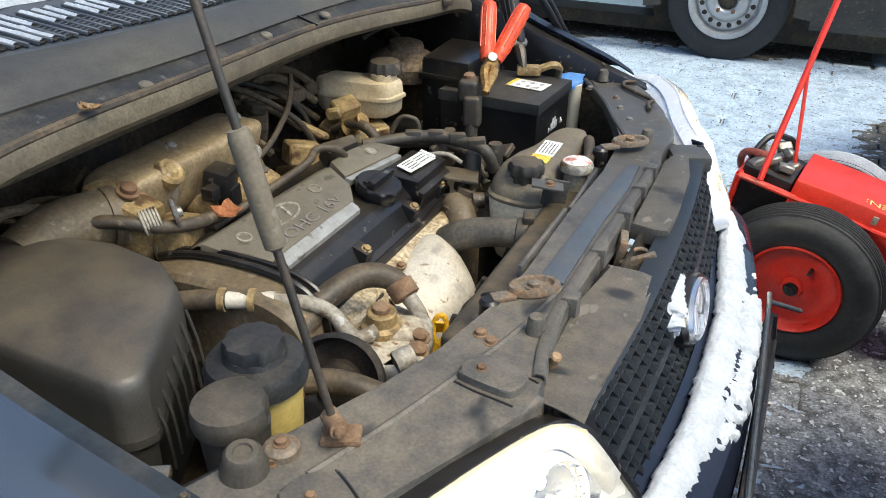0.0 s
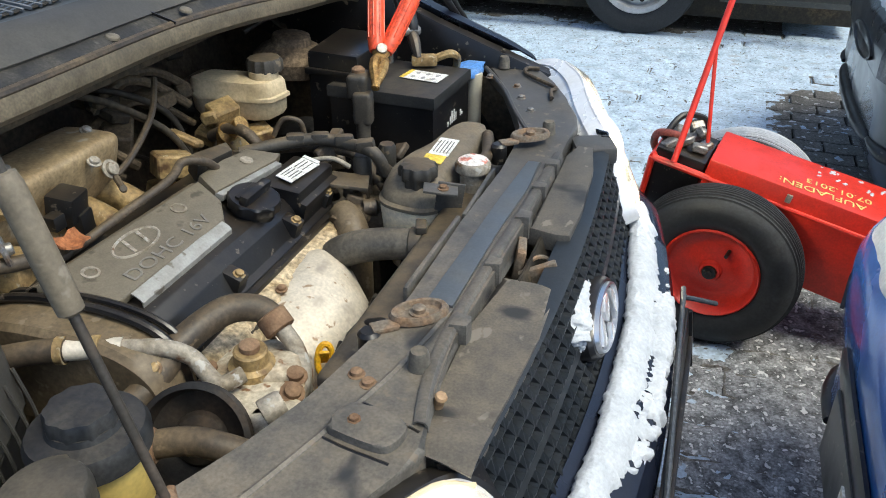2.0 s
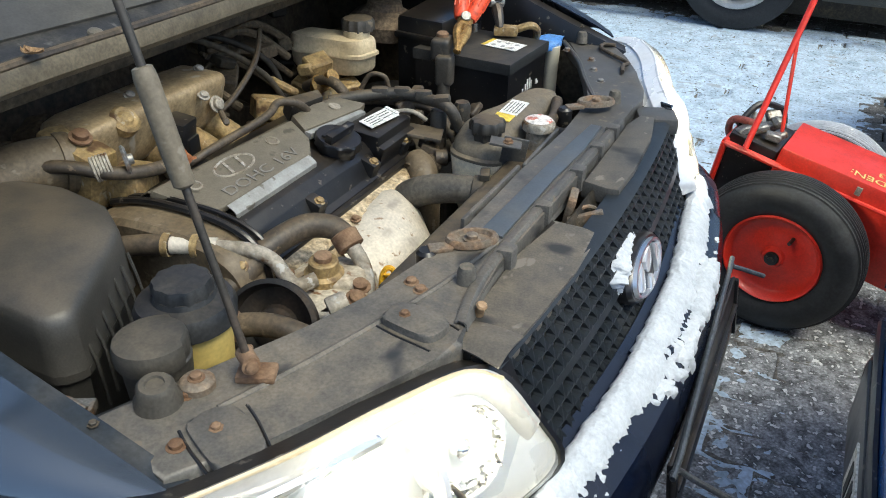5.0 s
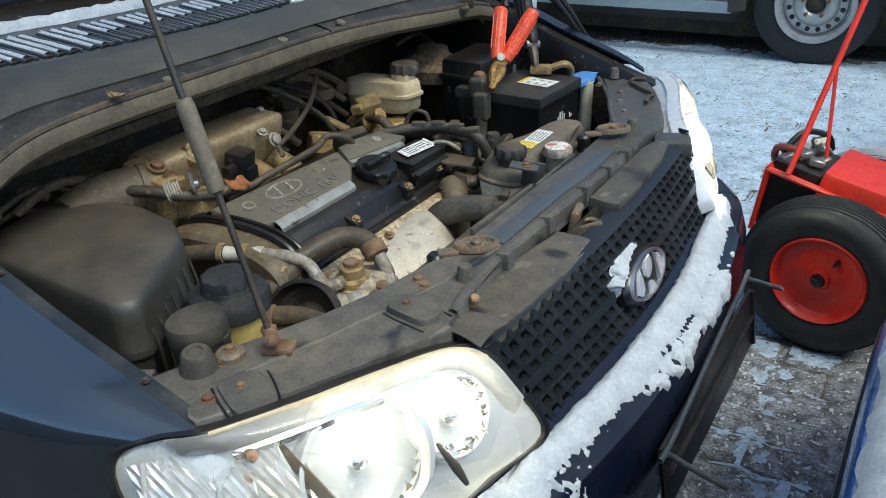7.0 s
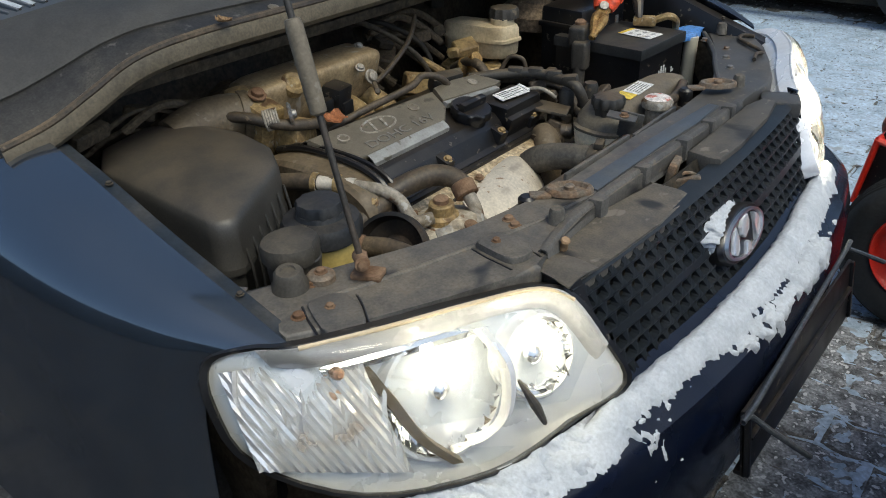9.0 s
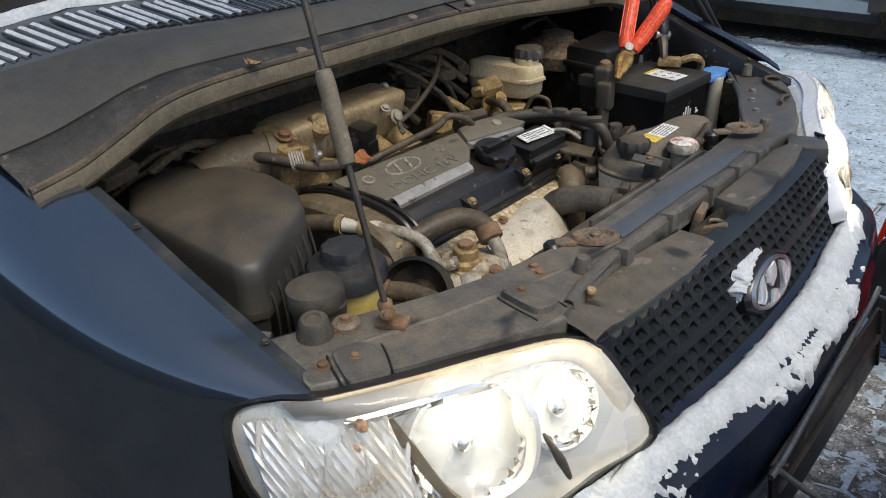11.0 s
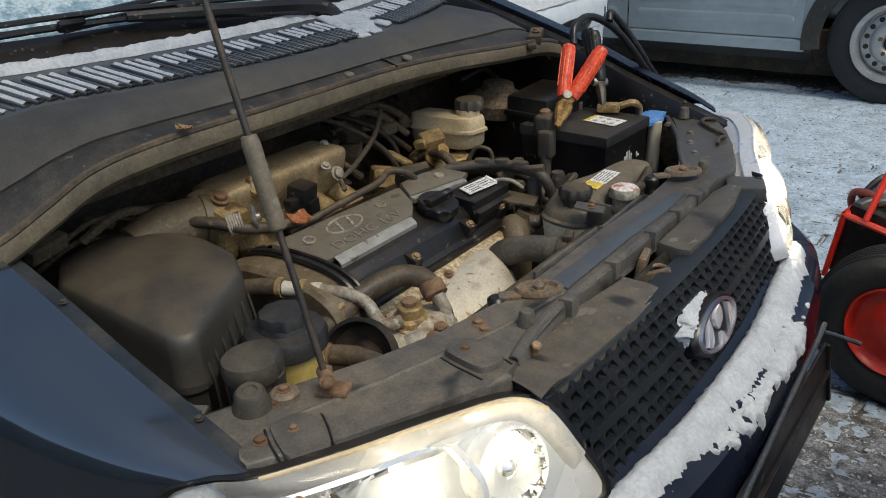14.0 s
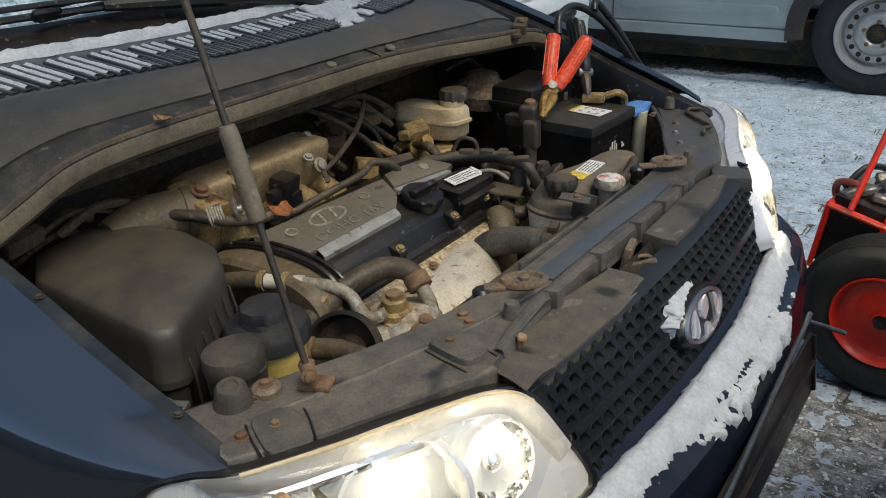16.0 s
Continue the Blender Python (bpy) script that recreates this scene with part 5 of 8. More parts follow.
def steering_tank():
    """Power-steering reservoir: yellowed tank, wide dark flange and a lobed cap."""
    o = Vector((-0.390, -0.497, 0))
    bm = bmesh.new()
    lathe(bm, [(0.036, 0.66), (0.040, 0.70), (0.042, 0.755), (0.040, 0.765), (0, 0.765)], pose(o.x + 0.005, o.y, 0), 28)
    t = part("steering_fluid_tank", bm, amber_tank, car, "yellowed fluid tank with a black cap")
    bm = bmesh.new()
    lathe(bm, [(0.048, 0.752), (0.053, 0.756), (0.054, 0.772), (0.050, 0.780), (0.034, 0.784), (0.032, 0.790), (0, 0.790)], pose(o.x, o.y, 0), 32)
    part("flange", bm, cap_mat, t)
    bm = bmesh.new()
    rings = []
    for f, z in ((1, 0.786), (1, 0.799), (0.93, 0.804), (0.4, 0.806), (0.02, 0.806)):
        rings.append([Vector((o.x + (0.0315 + 0.0012 * math.cos(10 * a)) * f * math.cos(a), o.y + (0.0315 + 0.0012 * math.cos(10 * a)) * f * math.sin(a), z)) for a in (2 * math.pi * i / 48 for i in range(48))])
    ring_mesh(bm, rings)
    part("cap", bm, cap_mat, t, "dusty blue-black lobed cap")
    bm = bmesh.new()
    rbox(bm, (o.x + 0.030, o.y - 0.020, 0.745), (0.004, 0.05, 0.03), (0, 0, -30), 0.001)
    part("sticker", bm, label_yellow, t)
    return t


steering_tank()


def support_rod():
    """Bonnet prop: thin rod with a long sleeve, hinged on a rusty bracket."""
    b, d = Vector((-0.261, -0.555, 0.788)), Vector((-0.075, 0.004, 0.275)).normalized()
    bm = bmesh.new()
    tube(bm, [b, b + d * 0.35, b + d * 0.72], 0.0040, 12, 2)
    r = part("bonnet_prop", bm, dark_steel, car, "thin grey steel bonnet prop rod")
    bm = bmesh.new()
    lathe(bm, [(0.0055, 0.172), (0.0095, 0.175), (0.0100, 0.20), (0.0100, 0.268), (0.0085, 0.276), (0.0060, 0.277)], axis(b, d), 18)
    part("sleeve", bm, sleeve_mat, r, "grey rubber sleeve on the rod")
    bm = bmesh.new()
    lathe(bm, [(0.0075, -0.011), (0.0085, -0.010), (0.0085, 0.010), (0.0075, 0.011)], axis(b, (0.8, -0.5, 0)), 16)
    rbox(bm, (-0.258, -0.548, 0.766), (0.038, 0.026, 0.008), (0, 0, 25), 0.003)
    rbox(bm, (-0.270, -0.545, 0.776), (0.008, 0.024, 0.020), (0, 0, 25), 0.003)
    part("pivot_bracket", bm, rust, r, "rusty pivot bracket")
    bolt(r, b + Vector((0.010, -0.008, 0)), (0.8, -0.5, 0.1), 0.0065, rust)
    return r


support_rod()


# ---- engine ----
def engine():
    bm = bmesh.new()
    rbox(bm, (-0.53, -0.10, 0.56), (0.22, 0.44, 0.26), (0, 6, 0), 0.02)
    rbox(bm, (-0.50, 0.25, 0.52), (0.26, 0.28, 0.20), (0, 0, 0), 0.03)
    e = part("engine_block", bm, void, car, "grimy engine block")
    return e


engine()

PU = Vector((-1, 0, 0.26)).normalized()          # up the slope of the cover plate
PO = Vector((-0.565, -0.195, 0.777))             # between the two plate holes
PN = Vector((0, 1, 0)).cross(PU).normalized()    # out of the plate
if PN.z < 0:
    PN = -PN
PM = Matrix(((0, PU.x, PN.x, PO.x), (1, PU.y, PN.y, PO.y), (0, PU.z, PN.z, PO.z), (0, 0, 0, 1)))


def valve_cover():
    """Black cover with its flank, flange bolts, grey plate, oil cap and sticker; local x runs along the car's width."""
    bm = bmesh.new()
    secs = []
    for y in (-0.325, -0.315, -0.10, 0.105, 0.118):
        k = 0.94 if y in (-0.325, 0.118) else 1.0
        pr = [(-0.448, 0.682), (-0.448, 0.695), (-0.457, 0.701), (-0.470, 0.728), (-0.484, 0.742), (-0.60, 0.766), (-0.640, 0.760), (-0.655, 0.71), (-0.655, 0.69)]
        secs.append([Vector((-0.535 + (x + 0.535) * k, y, 0.69 + (z - 0.69) * k)) for x, z in pr])
    ring_mesh(bm, secs)
    bevel(bm, [e for e in bm.edges if e.calc_length() > 0.15], 0.004)
    v = part("valve_cover", bm, black, car, "black valve cover with a grey plate")
    # front flank: stepped pads with flange bolts
    bm = bmesh.new()
    for y in (-0.30, -0.155, 0.0, 0.10):
        rbox(bm, (-0.463, y, 0.710), (0.030, 0.024, 0.032), (0, 20, 0), 0.005)
    rbox(bm, (-0.447, -0.10, 0.688), (0.018, 0.44, 0.010), (0, 0, 0), 0.003)
    part("flange", bm, black, v)
    for y in (-0.30, -0.155, 0.0, 0.10):
        bolt(v, (-0.453, y, 0.722), (0.5, 0, 1), 0.006, casting)
    # main plate and its bright front edge
    bm = bmesh.new()
    prism(bm, [(-0.118, -0.058), (-0.088, -0.056), (0.103, -0.060), (0.138, -0.033), (0.160, 0.018), (-0.136, 0.030)], -0.012, 0.0, 0.004, PM)
    p = part("cover_plate", bm, plate_mat, v, "grey cover plate with raised lettering")
    bm = bmesh.new()
    lip = [[PM @ Vector((x, y, h)) for x in (-0.090, -0.05, 0.0, 0.05, 0.098)] for y, h in ((-0.0575, -0.001), (-0.064, -0.002), (-0.070, -0.004), (-0.0745, -0.007), (-0.076, -0.018))]
    sheet(bm, lip, 0.0015)
    part("plate_lip", bm, plate_edge, v, "worn bright front edge of the plate")
    bm = bmesh.new()
    sheet(bm, [[PM @ Vector((x, y - 0.035 * (x + 0.136), h)) for x in (-0.136, -0.04, 0.06, 0.158)] for y, h in ((0.030, -0.004), (0.036, -0.006), (0.046, -0.016), (0.048, -0.030))], 0.0015)
    part("plate_skirt", bm, plate_mat, v)
    for px in (-0.087, 0.085):
        bm = bmesh.new()
        lathe(bm, [(0.011, 0), (0.011, 0.0015), (0.008, 0.002), (0.006, -0.004), (0, -0.004)], PM @ pose(px, -0.001, 0), 18)
        part("plate_screw", bm, zinc, v, "recessed screw")
    # oval raised emblem outline, plain inside
    bm = bmesh.new()
    rings = []
    for i in range(41):
        a = 2 * math.pi * i / 40
        rings.append([PM @ Vector((-0.008 + math.cos(a) * (0.038 + d), -0.004 + math.sin(a) * (0.018 + d), h)) for d, h in ((-0.002, 0), (-0.001, 0.0018), (0.001, 0.0018), (0.002, 0))])
    ring_mesh(bm, rings, False)
    for sx in (-1, 1):
        prism(bm, [(-0.008 + sx * 0.013 - 0.006, -0.016), (-0.008 + sx * 0.013 - 0.001, -0.016), (-0.008 + sx * 0.013 + 0.006, 0.009), (-0.008 + sx * 0.013 + 0.001, 0.009)], 0, 0.0015, 0, PM)
    part("raised_oval", bm, zinc, v, "raised metal oval")
    text_mesh("raised_lettering", "DOHC 16V", 0.026, PM @ pose(0.010, -0.041, 0.0) @ Matrix.Diagonal((1.30, 1, 1, 1)), letter_mat, v, 0.0016, "raised letters")
    # rear plate beyond the oil cap
    bm = bmesh.new()
    prism(bm, [(0.170, 0.024), (0.227, 0.022), (0.282, 0.014), (0.306, -0.032), (0.285, -0.036), (0.149, -0.016)], -0.012, 0.002, 0.003, PM)
    part("rear_plate", bm, plate_mat, v, "second grey cover plate")
    bm = bmesh.new()
    prism(bm, [(0.150, -0.028), (0.284, -0.047), (0.285, -0.036), (0.149, -0.0165)], -0.010, 0.000, 0.003, PM)
    part("plate_lip", bm, plate_edge, v, "worn bright edge of the second plate")
    bm = bmesh.new()
    prism(bm, [(0.186, 0.036), (0.262, 0.026), (0.276, 0.046), (0.206, 0.064)], -0.025, 0.004, 0.004, PM)
    part("coil_bracket", bm, plastic, v, "dusty dark bracket behind the plate")
    bm = bmesh.new()
    lathe(bm, [(0.010, 0), (0.010, 0.002), (0.007, 0.003), (0, 0.001)], PM @ pose(0.250, -0.005, 0.002), 16)
    part("plate_screw", bm, zinc, v)
    # oil filler cap with its grip bar
    m = PM @ pose(0.167, -0.067, -0.006)
    bm = bmesh.new()
    rings = []
    for f, z in ((0.85, -0.018), (0.85, -0.002), (1.0, 0.000), (1.0, 0.011), (0.94, 0.014), (0.02, 0.014)):
        rings.append([m @ Vector(((0.037 + (0.0015 * math.cos(10 * a) if f == 1 else 0)) * f * math.cos(a), (0.037 + (0.0015 * math.cos(10 * a) if f == 1 else 0)) * f * math.sin(a), z)) for a in (2 * math.pi * i / 40 for i in range(40))])
    ring_mesh(bm, rings)
    rb = bmesh.new()
    rbox(rb, (0, 0, 0.020), (0.066, 0.014, 0.016), (0, 0, 0), 0.004)
    rbox(rb, (0, 0.012, 0.0155), (0.046, 0.012, 0.004), (0, 0, 0), 0.001)
    bmesh.ops.transform(rb, matrix=m, verts=rb.verts)
    absorb(bm, rb)
    part("oil_filler_cap", bm, black, v, "black oil filler cap with a grip bar")
    # sticker
    m = frame_m((-0.488, 0.078, 0.7625), (0.12, 1, 0), (-1, 0.12, 0.10)) @ Matrix.Diagonal((0.80, 0.85, 1, 1))
    bm = bmesh.new()
    prism(bm, [(-0.048, -0.018), (0.044, -0.020), (0.052, 0.020), (-0.042, 0.018)], 0, 0.0012, 0, m)
    prism(bm, [(0.040, -0.018), (0.050, -0.016), (0.056, 0.020), (0.048, 0.020)], 0.001, 0.003, 0, m)
    st = part("sticker", bm, label_white, v, "curled white printed sticker")
    for k, (a, b) in enumerate(((-0.034, 0.012), (-0.034, 0.005), (-0.036, -0.004), (-0.036, -0.011), (0.006, 0.010), (0.004, 0.002), (0.004, -0.008))):
        bm = bmesh.new()
        prism(bm, [(a, b - 0.0010), (a + 0.034, b - 0.0010), (a + 0.0345, b + 0.0010), (a + 0.0005, b + 0.0010)], 0.0013, 0.0017, 0, m)
        part("print_bar", bm, ink, v)
    bm = bmesh.new()
    rbox(bm, (-0.492, 0.078, 0.732), (0.068, 0.112, 0.052), (0, 5, 0), 0.006)
    rbox(bm, (-0.468, 0.078, 0.716), (0.030, 0.110, 0.050), (0, 18, 0), 0.006)
    part("cover_end", bm, black, v)
    return v


valve_cover()


def head():
    bm = bmesh.new()
    rings = []
    for i in range(61):
        y = -0.31 + 0.40 * i / 60
        w = 0.006 * noise.noise(Vector((y * 40, 0, 0))) + 0.005 * noise.noise(Vector((y * 110, 2, 0)))
        rings.append([Vector((-0.402 + w, y, 0.63)), Vector((-0.405 + w, y, 0.662)), Vector((-0.416 + w, y, 0.680 + w * 0.4)), Vector((-0.434 + w, y, 0.686)), Vector((-0.462, y, 0.686)), Vector((-0.47, y, 0.62))])
    ring_mesh(bm, rings)
    h = part("cylinder_head", bm, head_mat, car, "corroded pale cylinder head casting")
    for y in (-0.24, -0.08, 0.06):
        bolt(h, (-0.404, y, 0.660), (1, 0, 0.4), 0.007)
    # thermostat neck and fittings at the end
    bm = bmesh.new()
    tube(bm, [(-0.425, 0.07, 0.680), (-0.415, 0.095, 0.685), (-0.40, 0.12, 0.682)], [0.018, 0.020, 0.016], 14, 5)
    lathe(bm, [(0.014, 0), (0.014, 0.02), (0.008, 0.024), (0.008, 0.035), (0, 0.036)], axis((-0.40, 0.115, 0.695), (0.8, 0.5, 0)), 12)
    part("water_outlet", bm, rubber, h, "grimy water outlet")
    return h


head()


def heat_shield():
    """Pressed dished cover over the exhaust manifold."""
    secs = [
        [(-0.455, -0.14, 0.655), (-0.452, -0.05, 0.668), (-0.450, 0.005, 0.668), (-0.430, 0.04, 0.640)],
        [(-0.425, -0.165, 0.668), (-0.415, -0.07, 0.684), (-0.412, -0.005, 0.684), (-0.395, 0.035, 0.640)],
        [(-0.385, -0.190, 0.660), (-0.370, -0.09, 0.676), (-0.368, -0.025, 0.670), (-0.365, 0.015, 0.620)],
        [(-0.345, -0.21, 0.625), (-0.328, -0.11, 0.640), (-0.325, -0.055, 0.632), (-0.330, -0.015, 0.590)],
        [(-0.320, -0.19, 0.560), (-0.300, -0.13, 0.565), (-0.300, -0.08, 0.560), (-0.310, -0.04, 0.54)],
        [(-0.310, -0.20, 0.48), (-0.285, -0.14, 0.48), (-0.285, -0.09, 0.48), (-0.30, -0.06, 0.48)],
    ]
    bm = bmesh.new()
    sheet(bm, smooth_rows(secs, 5, 5), 0.0025)
    s = part("exhaust_heat_shield", bm, shield_mat, car, "dished pale metal exhaust heat shield")
    bolt(s, (-0.335, -0.028, 0.608), (0.6, 0.6, 0.5), 0.008)
    bolt(s, (-0.35, -0.165, 0.632), (0.4, -0.3, 0.9), 0.007)
    bolt(s, (-0.418, -0.115, 0.682), (0.1, -0.1, 1), 0.006, rust)
    return s


heat_shield()


pulley_mat = M("rusty_dark_pulley", (0.018, 0.016, 0.014), 0.5, 0.2, (0.050, 0.034, 0.022), 0.45, 0.66, 22, 0.2, 200, 0, 0.3)


def pump():
    """Power-steering pump: alloy casting with ears, pulley, rusted union, pipes."""
    bm = bmesh.new()
    prism(bm, [(-0.405, -0.33), (-0.40, -0.26), (-0.36, -0.232), (-0.305, -0.245), (-0.285, -0.30), (-0.295, -0.36), (-0.35, -0.39)], 0.66, 0.700, 0.010)
    rbox(bm, (-0.33, -0.285, 0.695), (0.06, 0.05, 0.03), (0, 0, 20), 0.012, 3)
    rbox(bm, (-0.30, -0.345, 0.675), (0.05, 0.06, 0.05), (0, 0, -15), 0.012, 3)
    p = part("steering_pump", bm, alloy, car, "corroded alloy power-steering pump")
    bm = bmesh.new()
    lathe(bm, [(0.026, -0.03), (0.026, 0.006), (0.020, 0.010), (0.019, 0.024), (0.017, 0.026), (0, 0.024)], axis((-0.352, -0.297, 0.705), (0.05, -0.05, 1)), 22)
    part("union", bm, casting, p, "worn brown union")
    bolt(p, (-0.352, -0.297, 0.726), (0.05, -0.05, 1), 0.012)
    for q, d in (((-0.385, -0.345, 0.70), (0, 0, 1)), ((-0.302, -0.292, 0.700), (0.2, -0.2, 1)), ((-0.292, -0.318, 0.700), (0.4, -0.2, 1)), ((-0.40, -0.31, 0.695), (0, 0, 1))):
        bolt(p, q, d, 0.010, rust)
    # rusty bracket
    bm = bmesh.new()
    prism(bm, [(-0.425, -0.375), (-0.395, -0.36), (-0.38, -0.375), (-0.40, -0.40), (-0.43, -0.395)], 0.690, 0.702, 0.003)
    part("bracket", bm, M("rusty_bracket", (0.38, 0.20, 0.07), 0.75, 0.1, (0.22, 0.10, 0.04), 0.4, 0.6, 50), p, "orange rusted bracket")
    # dished pulley facing the wheel arch
    m = axis((-0.358, -0.392, 0.682), (0.22, -1, 0.62)) @ Matrix.Diagonal((0.98, 0.98, 0.9, 1))
    bm = bmesh.new()
    lathe(bm, [(0.015, 0.0), (0.040, 0.0), (0.050, 0.010), (0.060, 0.012), (0.062, 0.016), (0.058, 0.022), (0.062, 0.028), (0.056, 0.030), (0.051, 0.012), (0.030, 0.004), (0.026, 0.010), (0.016, 0.012), (0, 0.014)], m, 40)
    part("pulley", bm, pulley_mat, p, "dark ribbed belt pulley")
    # pipes
    bm = bmesh.new()
    tube(bm, [(-0.49, -0.373, 0.752), (-0.455, -0.360, 0.752), (-0.425, -0.345, 0.748), (-0.400, -0.335, 0.735), (-0.380, -0.340, 0.722), (-0.360, -0.345, 0.716), (-0.345, -0.325, 0.718)], 0.0095, 12, 6, 0.06)
    part("steel_pipe", bm, zinc, p, "crusted grey metal pipe")
    bm = bmesh.new()
    tube(bm, [(-0.60, -0.43, 0.745), (-0.55, -0.40, 0.750), (-0.515, -0.385, 0.752)], 0.0135, 14, 5)
    part("pressure_hose", bm, rubber, p)
    bm = bmesh.new()
    tube(bm, [(-0.520, -0.388, 0.752), (-0.462, -0.362, 0.752)], 0.0115, 14, 2, 0.05)
    part("foil_wrap", bm, shield_mat, p, "silver foil-wrapped ferrule")
    for a, b in (((-0.524, -0.389, 0.752), (-0.516, -0.386, 0.752)), ((-0.490, -0.375, 0.752), (-0.482, -0.372, 0.752))):
        bm = bmesh.new()
        tube(bm, [a, b], 0.0155, 14, 2)
        part("ferrule_band", bm, casting, p)
    bm = bmesh.new()
    tube(bm, [(-0.455, -0.43, 0.690), (-0.43, -0.37, 0.715), (-0.425, -0.320, 0.735), (-0.405, -0.262, 0.745), (-0.375, -0.240, 0.742), (-0.352, -0.240, 0.732)], [0.0165, 0.017, 0.017, 0.017, 0.016, 0.015], 14, 6)
    part("suction_hose", bm, rubber, p, "thick grey rubber hose")
    bm = bmesh.new()
    lathe(bm, [(0.016, -0.012), (0.019, -0.010), (0.019, 0.010), (0.016, 0.012)], axis((-0.350, -0.243, 0.730), (0.6, -0.2, -0.55)), 16)
    part("hose_clamp", bm, rust, p, "rusty hose clamp")
    bm = bmesh.new()
    tube(bm, [(-0.345, -0.243, 0.726), (-0.318, -0.255, 0.705), (-0.298, -0.285, 0.690), (-0.290, -0.325, 0.685), (-0.300, -0.350, 0.690)], 0.0105, 12, 6, 0.06)
    part("return_pipe", bm, zinc, p, "speckled metal pipe")
    bm = bmesh.new()
    lathe(bm, [(0.013, -0.012), (0.014, -0.010), (0.014, 0.008), (0.012, 0.012), (0, 0.012)], axis((-0.282, -0.372, 0.728), (0.5, 0.6, 0.2)), 14)
    part("white_cap", bm, zinc, p, "ribbed off-white plastic cap")
    # lower hose with its clamp
    bm = bmesh.new()
    tube(bm, [(-0.385, -0.452, 0.715), (-0.345, -0.432, 0.718), (-0.31, -0.425, 0.715), (-0.27, -0.415, 0.70)], 0.0145, 12, 5)
    part("lower_hose", bm, rubber, p)
    bm = bmesh.new()
    lathe(bm, [(0.016, -0.010), (0.018, -0.008), (0.018, 0.008), (0.016, 0.010)], axis((-0.377, -0.449, 0.716), (0.9, 0.4, 0)), 14)
    part("lower_clamp", bm, rust, p)
    return p


pump()


def belt_cover():
    bm = bmesh.new()
    pts = [(-0.66, -0.335, 0.745), (-0.60, -0.335, 0.762), (-0.52, -0.333, 0.764), (-0.455, -0.332, 0.755), (-0.415, -0.332, 0.725), (-0.405, -0.332, 0.66)]
    top = spline(pts, 5)
    sheet(bm, [[p + Vector((0, dy, dz)) for p in top] for dy, dz in ((0.015, -0.004), (0.012, 0.003), (-0.045, 0.003), (-0.052, -0.004), (-0.055, -0.12))], 0.003)
    b = part("belt_cover", bm, duct_mat, car, "dusty plastic timing belt cover")
    bm = bmesh.new()
    tube(bm, [p + Vector((0, -0.004, 0.010)) for p in top[::3]], 0.0055, 8, 4)
    tube(bm, [p + Vector((0, 0.012, 0.009)) for p in top[::3]], 0.0045, 8, 4)
    part("cable", bm, black, b, "thin black cables along the cover")
    bolt(b, (-0.425, -0.365, 0.735), (0.3, -0.5, 0.8), 0.006, casting)
    return b


belt_cover()


def dipstick():
    bm = bmesh.new()
    o, up, side = Vector((-0.319, -0.203, 0.610)), Vector((-0.05, 0.36, 0.93)), Vector((0.89, 0.45, -0.1))
    lathe(bm, [(0.006, -0.012), (0.0095, -0.010), (0.0095, -0.002), (0.007, 0.002), (0.007, 0.018), (0.004, 0.020)], axis(o, up), 16)
    tube(bm, spline([o + up * h + side * w for w, h in ((0.0, 0.016), (-0.0075, 0.026), (-0.0085, 0.044), (-0.004, 0.055), (0.004, 0.055), (0.0085, 0.044), (0.0075, 0.026))], 4, True), 0.0042, 8, 1)
    rbox(bm, o + up * 0.040, (0.012, 0.004, 0.022), (20, 0, 27), 0.001)
    d = part("dipstick", bm, yellow, car, "bright yellow dipstick handle")
    bm = bmesh.new()
    tube(bm, [(-0.205, -0.225, 0.735), (-0.235, -0.205, 0.728), (-0.27, -0.20, 0.705), (-0.285, -0.205, 0.66), (-0.285, -0.21, 0.56)], 0.0075, 10, 5, 0, 1)
    part("conduit", bm, black, d, "ribbed black cable conduit")
    return d


dipstick()


